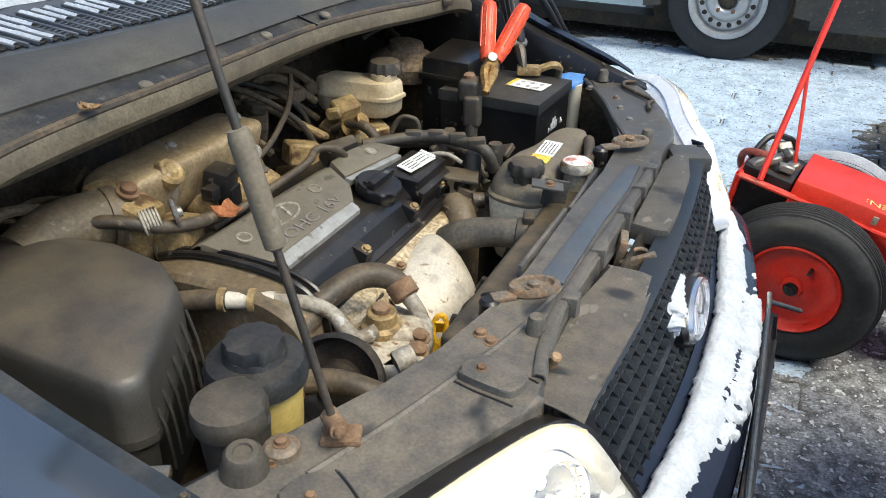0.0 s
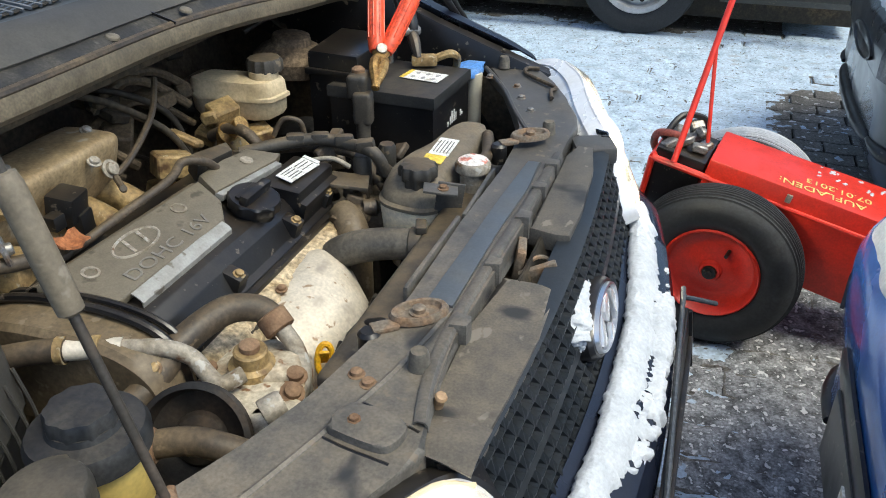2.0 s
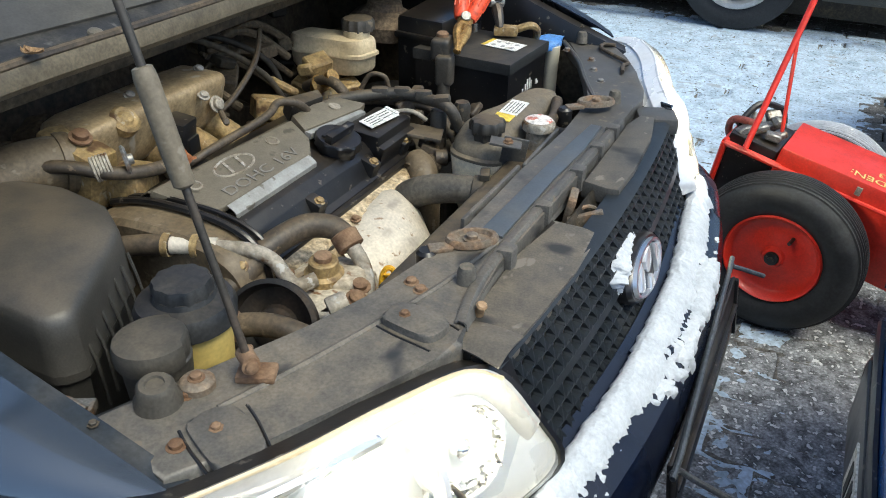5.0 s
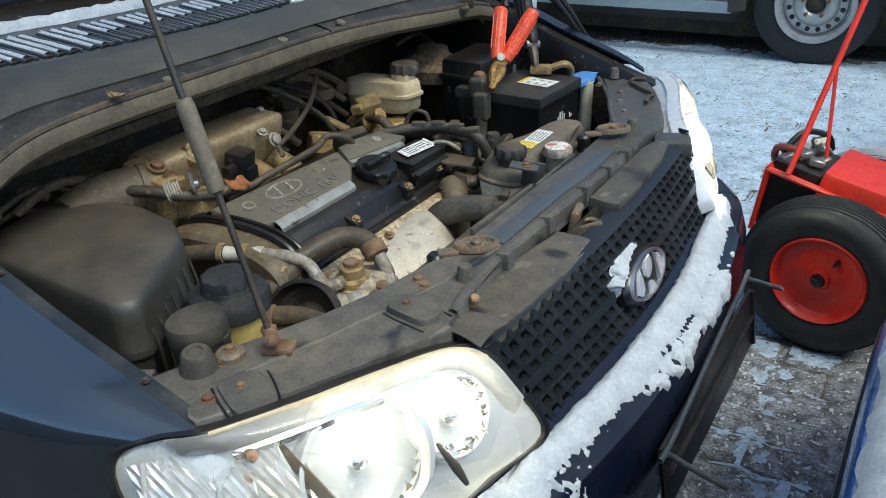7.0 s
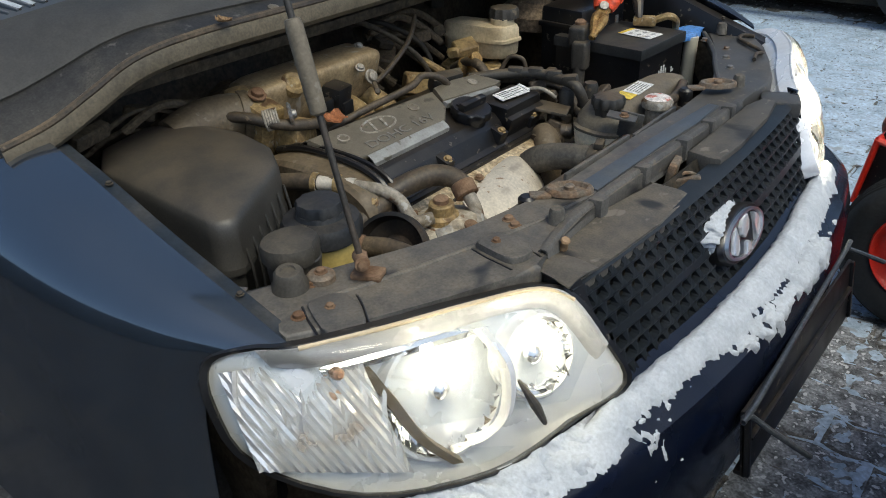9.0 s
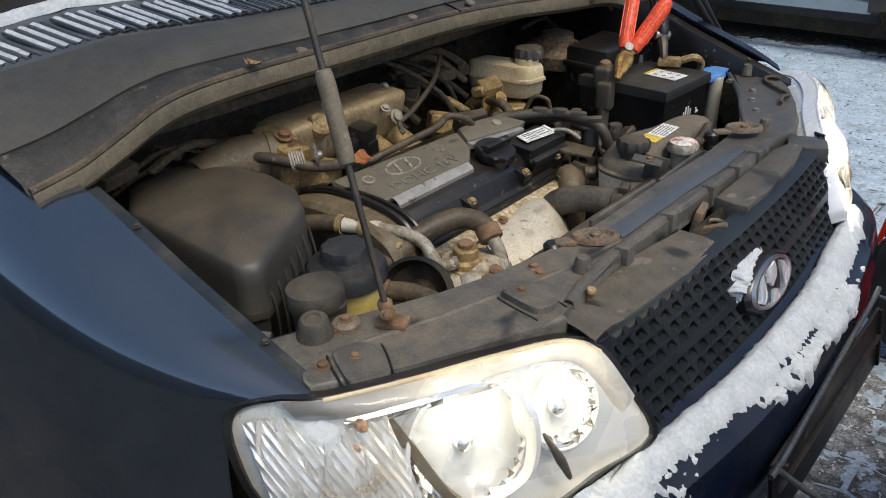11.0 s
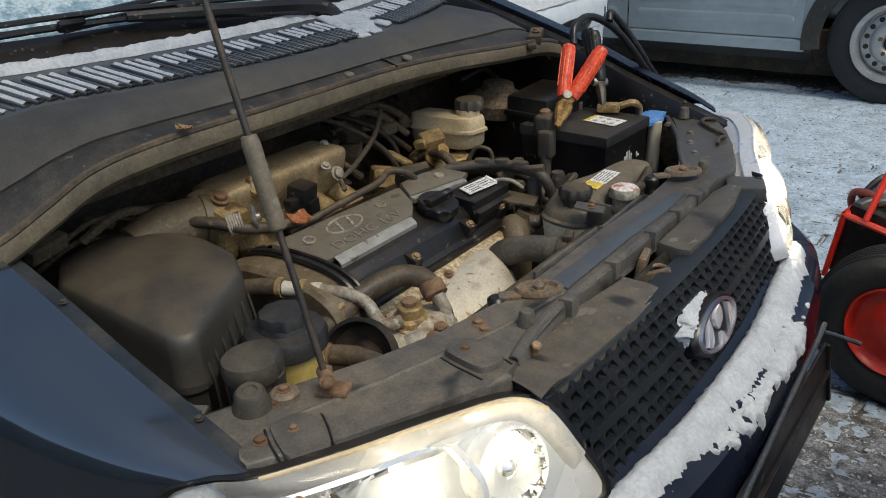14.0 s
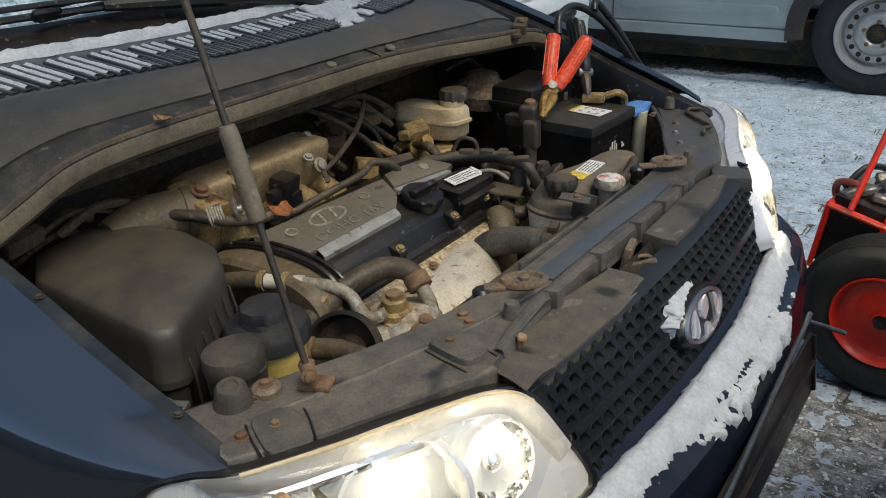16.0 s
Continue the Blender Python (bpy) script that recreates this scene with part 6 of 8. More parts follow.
def intake():
    """Rounded alloy plenum, throttle flange, solenoid and sensor."""
    bm = bmesh.new()
    rings = []
    for y, k in ((-0.330, 0.7), (-0.322, 0.92), (-0.30, 1), (-0.10, 1.0), (-0.055, 0.98), (-0.040, 0.85), (-0.032, 0.55)):
        r = []
        for i in range(36):
            a = 2 * math.pi * i / 36
            ca, sa = math.cos(a), math.sin(a)
            ex = abs(ca) ** 0.36 * (1 if ca > 0 else -1) * 0.052 * k
            ez = abs(sa) ** 0.36 * (1 if sa > 0 else -1) * 0.050 * k
            r.append(Vector((-0.757 + ex + 0.35 * ez, y, 0.798 + ez)))
        rings.append(r)
    ring_mesh(bm, rings)
    p = part("intake_manifold", bm, plenum_mat, car, "oxidised tan intake manifold plenum")
    bm = bmesh.new()
    rbox(bm, (-0.72, -0.335, 0.79), (0.10, 0.05, 0.09), (0, 15, 0), 0.010)
    rbox(bm, (-0.66, -0.30, 0.765), (0.05, 0.06, 0.05), (0, 0, 15), 0.008)
    part("throttle_body", bm, casting, p, "grimy throttle body")
    bm = bmesh.new()
    lathe(bm, [(0.022, -0.01), (0.022, 0.004), (0.017, 0.008), (0.012, 0.006), (0.008, 0.010), (0, 0.010)], axis((-0.700, -0.258, 0.836), (0.7, 0, 0.7)), 20)
    part("boss", bm, casting, p, "round cast boss")
    for q in ((-0.74, -0.205, 0.847), (-0.688, -0.11, 0.826), (-0.735, -0.062, 0.846)):
        bolt(p, q, (0.5, 0, 0.85), 0.007, zinc)
    bolt(p, (-0.700, -0.335, 0.838), (0.4, 0, 0.9), 0.011)
    bm = bmesh.new()
    m = axis((-0.668, -0.352, 0.806), (0.6, 0.75, 0.15))
    tube(bm, [m @ Vector((0.016 * math.cos(t), 0.016 * math.sin(t), 0.004 * t / 6.283)) for t in (i * 0.6 for i in range(60))], 0.0022, 6, 2)
    part("throttle_spring", bm, zinc, p, "coiled throttle spring")
    bm = bmesh.new()
    lathe(bm, [(0.020, 0.040), (0.021, 0.043), (0.017, 0.046), (0.008, 0.044), (0.007, 0.052), (0, 0.053)], m, 22)
    part("throttle_cam", bm, steel, p, "rusty throttle cam")
    bm = bmesh.new()
    rbox(bm, (-0.675, -0.185, 0.800), (0.038, 0.042, 0.04), (0, 10, 12), 0.005)
    rbox(bm, (-0.668, -0.178, 0.765), (0.026, 0.03, 0.05), (0, 0, 12), 0.004)
    rbox(bm, (-0.665, -0.22, 0.795), (0.02, 0.02, 0.02), (0, 0, 0), 0.003)
    part("solenoid", bm, black, p, "black solenoid block")
    bolt(p, (-0.697, -0.075, 0.800), (1, 0, 0.4), 0.010, zinc)
    bm = bmesh.new()
    tube(bm, [(-0.690, -0.075, 0.79), (-0.672, -0.085, 0.778), (-0.662, -0.095, 0.785)], 0.005, 8, 4)
    tube(bm, [(-0.70, -0.06, 0.785), (-0.70, -0.02, 0.80), (-0.72, 0.06, 0.83), (-0.76, 0.13, 0.86)], 0.005, 8, 5)
    part("vacuum_pipe", bm, rubber, p)
    # runners down to the head
    for y in (-0.27, -0.19, -0.12, -0.06):
        bm = bmesh.new()
        tube(bm, [(-0.74, y, 0.76), (-0.69, y + 0.01, 0.735), (-0.64, y + 0.01, 0.70)], 0.022, 10, 4)
        part("runner", bm, casting, p)
    # rail hose along the back of the cover
    bm = bmesh.new()
    tube(bm, [(-0.635, -0.26, 0.765), (-0.612, -0.17, 0.785), (-0.600, -0.075, 0.797), (-0.605, -0.035, 0.806), (-0.588, -0.010, 0.800), (-0.582, 0.01, 0.782)], 0.0065, 10, 5)
    part("coolant_pipe", bm, rubber, p, "grey hose behind the valve cover")
    return p


intake()


def rust_flake():
    """A curled orange flake lying on the pipe behind the cover."""
    bm = bmesh.new()
    sheet(bm, [[Vector((-0.612 + 0.012 * u - 0.006 * v * v, -0.245 + 0.020 * v, 0.790 + 0.006 * u * u + 0.003 * math.sin(5 * v) - 0.004 * u)) for v in (-1, -0.6, -0.2, 0.2, 0.6, 1)] for u in (-1, -0.4, 0.2, 0.8)], 0.003)
    return tagged(finish("rust_flake", bm, flake_mat, None, "curled orange rust flake on the hose"), category="rust")


flake_mat = M("orange_flake", (0.36, 0.13, 0.045), 0.75, 0, (0.22, 0.08, 0.03), 0.4, 0.6, 60, 0.3)
rust_flake()


def tubes_and_looms():
    """Wiring and hoses that fill the back of the bay."""
    w = None
    rnd = random.Random(11)
    runs = [
        ([(-0.60, 0.10, 0.765), (-0.55, 0.14, 0.772), (-0.50, 0.17, 0.775), (-0.45, 0.175, 0.772), (-0.40, 0.165, 0.768), (-0.385, 0.175, 0.73)], 0.0105, plastic, "thick grey wiring loom"),
        ([(-0.64, 0.09, 0.75), (-0.58, 0.15, 0.755), (-0.52, 0.185, 0.755), (-0.45, 0.20, 0.745), (-0.41, 0.20, 0.70)], 0.010, rubber, ""),
        ([(-0.72, 0.20, 0.74), (-0.67, 0.19, 0.765), (-0.63, 0.18, 0.76), (-0.60, 0.18, 0.72)], 0.010, rubber, ""),
        ([(-0.60, 0.205, 0.755), (-0.585, 0.215, 0.782), (-0.56, 0.225, 0.778), (-0.555, 0.23, 0.752)], 0.0045, rubber, ""),
        ([(-0.85, -0.10, 0.90), (-0.78, 0.0, 0.87), (-0.72, 0.08, 0.80), (-0.70, 0.12, 0.72)], 0.0055, void, ""),
        ([(-0.86, 0.05, 0.86), (-0.80, 0.10, 0.84), (-0.76, 0.16, 0.78), (-0.74, 0.18, 0.66)], 0.0055, void, ""),
        ([(-0.88, -0.30, 0.85), (-0.84, -0.18, 0.86), (-0.82, -0.02, 0.88), (-0.84, 0.12, 0.86)], 0.0055, void, ""),
        ([(-0.53, 0.14, 0.74), (-0.47, 0.15, 0.755), (-0.44, 0.16, 0.74)], 0.004, zinc, ""),
        ([(-0.44, 0.20, 0.70), (-0.40, 0.21, 0.72), (-0.37, 0.18, 0.70)], 0.010, rubber, ""),
    ]
    for pts, r, mt, lab in runs:
        bm = bmesh.new()
        tube(bm, pts, r, 10, 6, 0.05)
        part("hose", bm, mt, car, lab or "dusty rubber hose in the bay")
    # lumpy boots along the loom
    for x, y in ((-0.53, 0.155), (-0.495, 0.172), (-0.455, 0.176), (-0.415, 0.168)):
        bm = bmesh.new()
        rbox(bm, (x, y, 0.778), (0.030, 0.020, 0.018), (rnd.uniform(-8, 8), rnd.uniform(-10, 10), rnd.uniform(10, 30)), 0.006, 2)
        part("boot", bm, plastic, car, "dusty rubber plug boot")
    # connectors and brackets round the loom
    for i in range(16):
        bm = bmesh.new()
        rbox(bm, (rnd.uniform(-0.52, -0.38), rnd.uniform(0.12, 0.26), rnd.uniform(0.68, 0.76)), (rnd.uniform(0.015, 0.045), rnd.uniform(0.012, 0.035), rnd.uniform(0.010, 0.03)), (rnd.uniform(-25, 25), rnd.uniform(-25, 25), rnd.uniform(0, 90)), 0.003, 1)
        part("connector", bm, rubber, car)
    for i in range(14):
        bm = bmesh.new()
        rbox(bm, (rnd.uniform(-0.78, -0.66), rnd.uniform(0.05, 0.30), rnd.uniform(0.68, 0.78)), (rnd.uniform(0.02, 0.06), rnd.uniform(0.015, 0.05), rnd.uniform(0.010, 0.05)), (rnd.uniform(-25, 25), rnd.uniform(-25, 25), rnd.uniform(0, 90)), 0.004, 1)
        part("bracket", bm, casting, car)
    grime = M("brown_grime", (0.085, 0.062, 0.036), 0.75, 0, (0.15, 0.11, 0.065), 0.42, 0.65, 24, 0.4, 160, 0, 0.3, 0.2)
    for i in range(22):
        bm = bmesh.new()
        y, x, z = rnd.uniform(-0.05, 0.62), rnd.uniform(-0.90, -0.80), rnd.uniform(0.68, 0.84)
        if i % 3:
            rbox(bm, (x, y, z), (rnd.uniform(0.02, 0.05), rnd.uniform(0.02, 0.08), rnd.uniform(0.012, 0.04)), (rnd.uniform(-20, 20), rnd.uniform(-20, 20), rnd.uniform(0, 90)), 0.004, 1)
            part("bulkhead_bracket", bm, grime if i % 2 else void, car)
        else:
            tube(bm, [(x, y, z), (x + 0.03, y + 0.05, z + 0.02), (x + 0.02, y + 0.11, z - 0.01), (x + 0.05, y + 0.16, z - 0.05)], rnd.uniform(0.004, 0.008), 8, 4)
            part("bulkhead_pipe", bm, rubber, car)
    for i in range(26):
        bm = bmesh.new()
        y, x, z = rnd.uniform(-0.62, 0.28), rnd.uniform(-0.86, -0.80), rnd.uniform(0.74, 0.83)
        if i % 2:
            rbox(bm, (x, y, z), (rnd.uniform(0.02, 0.05), rnd.uniform(0.03, 0.08), rnd.uniform(0.015, 0.04)), (rnd.uniform(-20, 20), rnd.uniform(-20, 20), rnd.uniform(0, 90)), 0.004, 1)
            part("bulkhead_bracket", bm, grime, car)
        else:
            tube(bm, [(x, y, z), (x + 0.02, y + 0.06, z + 0.03), (x + 0.03, y + 0.12, z + 0.01), (x + 0.06, y + 0.17, z - 0.04)], rnd.uniform(0.004, 0.009), 8, 4)
            part("bulkhead_pipe", bm, grime, car)
    bm = bmesh.new()
    for y, dx in ((0.13, 0), (0.185, 0.02)):
        lathe(bm, [(0.014, 0.69), (0.015, 0.75), (0.012, 0.757), (0, 0.757)], pose(-0.425 + dx, y + 0.045, 0), 14)
    rbox(bm, (-0.43, 0.135, 0.728), (0.06, 0.05, 0.006), (0, 8, 20), 0.002)
    part("sensor", bm, plastic, car, "stubby grey sensors and bracket")


tubes_and_looms()


def brake_reservoir():
    """Yellowed translucent tank with a moulded seam, a neck and a black cap."""
    bm = bmesh.new()
    out = [Vector((x, y, 0)) for x, y in ((-0.800, 0.266), (-0.790, 0.318), (-0.655, 0.334), (-0.632, 0.322), (-0.640, 0.274), (-0.662, 0.262), (-0.780, 0.255))]
    sm = []
    for i, q in enumerate(out):
        u, w = out[i - 1], out[(i + 1) % len(out)]
        sm += [q.lerp(u, min(0.3, 0.010 / (u - q).length)), q + (u + w - 2 * q) * 0.03, q.lerp(w, min(0.3, 0.010 / (w - q).length))]
    cx, cy = -0.715, 0.295
    rings = []
    for f, z in ((0.72, 0.748), (0.88, 0.751), (0.95, 0.760), (0.97, 0.781), (1.0, 0.784), (1.05, 0.785), (1.05, 0.791), (0.99, 0.793), (0.97, 0.812), (0.92, 0.818), (0.5, 0.821), (0.02, 0.821)):
        rings.append([Vector((cx + (p.x - cx) * f, cy + (p.y - cy) * (f if f < 0.9 else 0.4 + 0.6 * f), z)) for p in sm])
    ring_mesh(bm, rings)
    r = part("brake_fluid_reservoir", bm, yellowed, car, "yellowed translucent brake fluid reservoir")
    bm = bmesh.new()
    lathe(bm, [(0.026, 0.80), (0.026, 0.832), (0, 0.832)], pose(-0.668, 0.305, 0), 24)
    part("neck", bm, yellowed, r)
    bm = bmesh.new()
    rings = []
    for f, z in ((1, 0.830), (1, 0.846), (0.9, 0.852), (0.02, 0.853)):
        rings.append([Vector((-0.668 + (0.031 + 0.0015 * math.cos(12 * a)) * f * math.cos(a), 0.312 + (0.031 + 0.0015 * math.cos(12 * a)) * f * math.sin(a), z)) for a in (2 * math.pi * i / 48 for i in range(48))])
    ring_mesh(bm, rings)
    part("cap", bm, plastic, r, "dusty black screw cap")
    # servo and strut turret behind it
    bm = bmesh.new()
    lathe(bm, [(0.07, -0.03), (0.075, 0.0), (0.06, 0.015), (0.04, 0.025), (0.036, 0.04), (0.02, 0.045), (0, 0.045)], axis((-0.72, 0.50, 0.80), (0.1, 0, 1)), 26)
    part("strut_turret", bm, M("brown_turret", (0.10, 0.070, 0.042), 0.7, 0, (0.17, 0.125, 0.08), 0.42, 0.6, 22, 0.4, 160, 0, 0.4), r, "rusty suspension strut top")
    bm = bmesh.new()
    lathe(bm, [(0.012, 0), (0.016, 0.008), (0.02, 0.02), (0.012, 0.03), (0.014, 0.06)], axis((-0.70, 0.20, 0.74), (0.7, -0.1, 0.5)), 16)
    part("brass_union", bm, brass, r, "brassy valve union")
    return r


brake_reservoir()


def coolant_tank():
    """Dusty expansion tank: rounded lid over a cream body, lobed cap, sticker."""
    bm = bmesh.new()
    out = [(-0.372, 0.13), (-0.352, 0.098), (-0.300, 0.088), (-0.272, 0.105), (-0.265, 0.15), (-0.262, 0.25), (-0.268, 0.37), (-0.300, 0.395), (-0.330, 0.37), (-0.345, 0.25), (-0.368, 0.18)]
    sm = spline([Vector((x, y, 0)) for x, y in out], 4, True)
    cx, cy = -0.315, 0.22

    def rings(rs):
        return [[Vector((cx + (p.x - cx) * f, cy + (p.y - cy) * f + (0.01 if z > 0.74 else 0), z)) for p in sm] for f, z in rs]
    ring_mesh(bm, rings(((1.05, 0.716), (1.05, 0.721), (1.0, 0.724), (0.97, 0.736), (0.86, 0.752), (0.66, 0.760), (0.3, 0.762), (0.02, 0.762))))
    t = part("coolant_tank", bm, tank_lid_mat, car, "dusty dark coolant tank over a cream body")
    bm = bmesh.new()
    ring_mesh(bm, rings(((0.86, 0.60), (0.97, 0.64), (1.035, 0.712), (1.03, 0.7155), (0.5, 0.718))))
    part("body", bm, tank_cream, t, "cream translucent tank body")
    bm = bmesh.new()
    o = (-0.312, 0.128)
    rs = []
    for f, z in ((0.82, 0.745), (0.82, 0.758), (0.98, 0.760), (1, 0.771), (0.88, 0.777), (0.5, 0.779), (0.02, 0.7795)):
        rs.append([Vector((o[0] + (0.029 + 0.0022 * math.cos(9 * a)) * f * math.cos(a), o[1] + (0.029 + 0.0022 * math.cos(9 * a)) * f * math.sin(a), z)) for a in (2 * math.pi * i / 56 for i in range(56))])
    ring_mesh(bm, rs)
    part("cap", bm, plastic, t, "dusty lobed cap")
    for y, w, mt, lab in ((0.183, 0.030, label_yellow, "yellow warning sticker"), (0.233, 0.068, label_white, "white printed sticker")):
        bm = bmesh.new()
        rbox(bm, (-0.307, y, 0.7632), (0.032, w, 0.0012), (0, 3, 2), 0)
        part("sticker", bm, mt, t, lab)
    for i in range(5):
        bm = bmesh.new()
        rbox(bm, (-0.318 + 0.0055 * i, 0.233, 0.7642 - 0.0003 * i), (0.0016, 0.05, 0.0006), (0, 3, 2), 0)
        part("print_bar", bm, ink, t)
    # bracket and hose end at the far side
    bm = bmesh.new()
    rbox(bm, (-0.262, 0.085, 0.762), (0.05, 0.03, 0.004), (0, 8, 18), 0.001)
    rbox(bm, (-0.255, 0.105, 0.74), (0.04, 0.004, 0.05), (0, 8, 18), 0.001)
    part("bracket", bm, carrier_mat, t, "small rusty bracket")
    bolt(t, (-0.258, 0.085, 0.764), (0, 0, 1), 0.006)
    bm = bmesh.new()
    tube(bm, [(-0.25, 0.16, 0.762), (-0.235, 0.22, 0.758), (-0.25, 0.29, 0.752), (-0.262, 0.33, 0.752)], 0.010, 10, 5)
    part("overflow_hose", bm, rubber, t)
    return t


coolant_tank()


def radiator_top():
    bm = bmesh.new()
    rbox(bm, (-0.243, 0.0, 0.70), (0.05, 0.62, 0.05), (0, 0, 0), 0.010, 3)
    r = part("radiator", bm, plastic, car, "black radiator header tank")
    bm = bmesh.new()
    lathe(bm, [(0.020, 0.72), (0.020, 0.755), (0.027, 0.757), (0.028, 0.766), (0.025, 0.771), (0.012, 0.774), (0, 0.774)], pose(-0.242, 0.178, 0), 28)
    cap = part("radiator_cap", bm, zinc, r, "silver pressure cap with a worn red label")
    bm = bmesh.new()
    lathe(bm, [(0.023, 0.7725), (0.020, 0.7745), (0, 0.7752)], pose(-0.242, 0.178, 0), 28)
    part("cap_label", bm, M("faded_red_white", (0.72, 0.66, 0.62), 0.5, 0, (0.55, 0.20, 0.15), 0.52, 0.6, 60), r, "worn red and white label")
    # thick top hose
    bm = bmesh.new()
    tube(bm, [(-0.440, 0.045, 0.610), (-0.415, 0.020, 0.650), (-0.385, 0.012, 0.678), (-0.345, 0.014, 0.694), (-0.305, 0.020, 0.700), (-0.262, 0.030, 0.700)], [0.024, 0.0245, 0.0245, 0.024, 0.023, 0.022], 16, 6)
    part("top_hose", bm, hose_grey, r, "thick dusty radiator hose")
    bm = bmesh.new()
    lathe(bm, [(0.023, -0.010), (0.026, -0.008), (0.026, 0.008), (0.023, 0.010)], axis((-0.278, 0.025, 0.70), (1, 0.2, 0)), 18)
    rbox(bm, (-0.272, 0.030, 0.728), (0.016, 0.03, 0.012), (0, 0, 20), 0.003)
    part("hose_clamp", bm, plastic, r)
    bm = bmesh.new()
    tube(bm, [(-0.430, 0.100, 0.690), (-0.408, 0.082, 0.684), (-0.392, 0.062, 0.660), (-0.388, 0.052, 0.62), (-0.388, 0.05, 0.56)], [0.022, 0.025, 0.026, 0.026, 0.026], 16, 6)
    part("lower_hose", bm, duct_mat, r, "brown dusty hose going down")
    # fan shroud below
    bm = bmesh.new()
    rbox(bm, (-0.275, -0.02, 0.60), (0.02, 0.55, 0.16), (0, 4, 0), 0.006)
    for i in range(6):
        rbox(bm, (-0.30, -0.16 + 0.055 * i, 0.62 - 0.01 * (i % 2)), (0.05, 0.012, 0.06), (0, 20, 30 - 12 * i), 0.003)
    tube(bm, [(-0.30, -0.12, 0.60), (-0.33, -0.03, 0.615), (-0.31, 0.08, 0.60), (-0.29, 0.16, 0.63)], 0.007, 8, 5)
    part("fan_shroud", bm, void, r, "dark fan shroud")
    return r


radiator_top()


def washer_neck():
    bm = bmesh.new()
    tube(bm, [(-0.385, 0.625, 0.50), (-0.378, 0.620, 0.60), (-0.373, 0.616, 0.70), (-0.371, 0.616, 0.762)], [0.020, 0.018, 0.015, 0.015], 14, 5)
    n = part("washer_filler_neck", bm, cream, car, "cream washer filler neck with a blue cap")
    bm = bmesh.new()
    prism(bm, [(-0.040, -0.020), (-0.02, -0.028), (0.015, -0.026), (0.030, -0.012), (0.055, -0.006), (0.055, 0.008), (0.030, 0.014), (0.012, 0.028), (-0.02, 0.028), (-0.042, 0.018)], 0.0, 0.010, 0.004, pose(-0.388, 0.628, 0.760, 4, -6, 70))
    part("cap", bm, blue_cap, n, "blue flip cap")
    return n


washer_neck()


def fuse_box():
    bm = bmesh.new()
    prism(bm, [(-0.64, 0.42), (-0.535, 0.41), (-0.525, 0.58), (-0.65, 0.59)], 0.66, 0.838, 0.008)
    f = part("fuse_box", bm, black, car, "dusty black fuse box")
    bm = bmesh.new()
    rbox(bm, (-0.59, 0.415, 0.80), (0.11, 0.012, 0.012), (0, 0, -3), 0.003)
    rbox(bm, (-0.605, 0.43, 0.74), (0.05, 0.02, 0.08), (0, 0, 0), 0.004)
    part("lid_rim", bm, black, f)
    return f


fuse_box()


# ---- things set in the bay ----
def battery():
    b = thing("battery", "black car battery with a yellow and white warning label", "battery")
    fx, fy, yaw = -0.376, 0.380, -3
    L, W = 0.215, 0.190
    m = pose(fx, fy, 0, 0, 0, yaw)

    def box(name, x0, x1, y0, y1, z0, z1, mt, w=0.005, lab=""):
        bm = bmesh.new()
        prism(bm, [(-x0, y0), (-x0, y1), (-x1, y1), (-x1, y0)], z0, z1, w, m)
        return part(name, bm, mt, b, lab)
    box("case", 0.004, L - 0.004, 0.004, W - 0.004, 0.585, 0.77, black, 0.003)
    box("lid", 0, L, 0, W, 0.764, 0.786, lid_mat, 0.005, "dusty grey lid")
    # label
    lab = m @ pose(-0.064, 0.106, 0.7875, 0, 0, -4) @ Matrix.Diagonal((0.72, 1.05, 1, 1))
    bm = bmesh.new()
    prism(bm, [(-0.055, -0.024), (0.055, -0.024), (0.055, 0.024), (-0.055, 0.024)], 0, 0.0008, 0, lab)
    part("label", bm, label_white, b, "white label with hazard signs")
    bm = bmesh.new()
    prism(bm, [(-0.055, -0.024), (-0.043, -0.024), (-0.043, 0.024), (-0.055, 0.024)], 0.0009, 0.0014, 0, lab)
    part("label_band", bm, label_yellow, b)
    bm = bmesh.new()
    for i in range(3):
        for j in range(2):
            c = (-0.024 + 0.029 * i, -0.011 + 0.022 * j)
            prism(bm, [(c[0] + 0.006 * math.cos(a), c[1] + 0.006 * math.sin(a)) for a in (k * math.pi / 4 for k in range(8))], 0.0009, 0.0013, 0, lab)
    tagged(part("hazard_signs", bm, M("grey_print", (0.33, 0.33, 0.33), 0.5), b), kind="stuff")
    # side print: a word that shows only in part becomes plain bars
    for i, (u, h) in enumerate(((0.075, 0.010), (0.088, 0.016), (0.097, 0.024), (0.107, 0.024), (0.116, 0.016), (0.142, 0.012), (0.149, 0.006))):
        bm = bmesh.new()
        rbox(bm, (m @ Vector((-0.0030, u, 0.714 + h / 2 - 0.008))), (0.002, 0.005, h), (0, 0, yaw), 0.0008, 1)
        part("print_bar", bm, ink_white, b)
    # terminals
    for x, y, mt in ((-0.165, 0.022, steel), (-0.165, W - 0.025, steel)):
        bm = bmesh.new()
        lathe(bm, [(0.010, 0), (0.009, 0.018), (0, 0.018)], m @ pose(x, y, 0.785), 14)
        part("terminal", bm, mt, b)
    return b


battery()


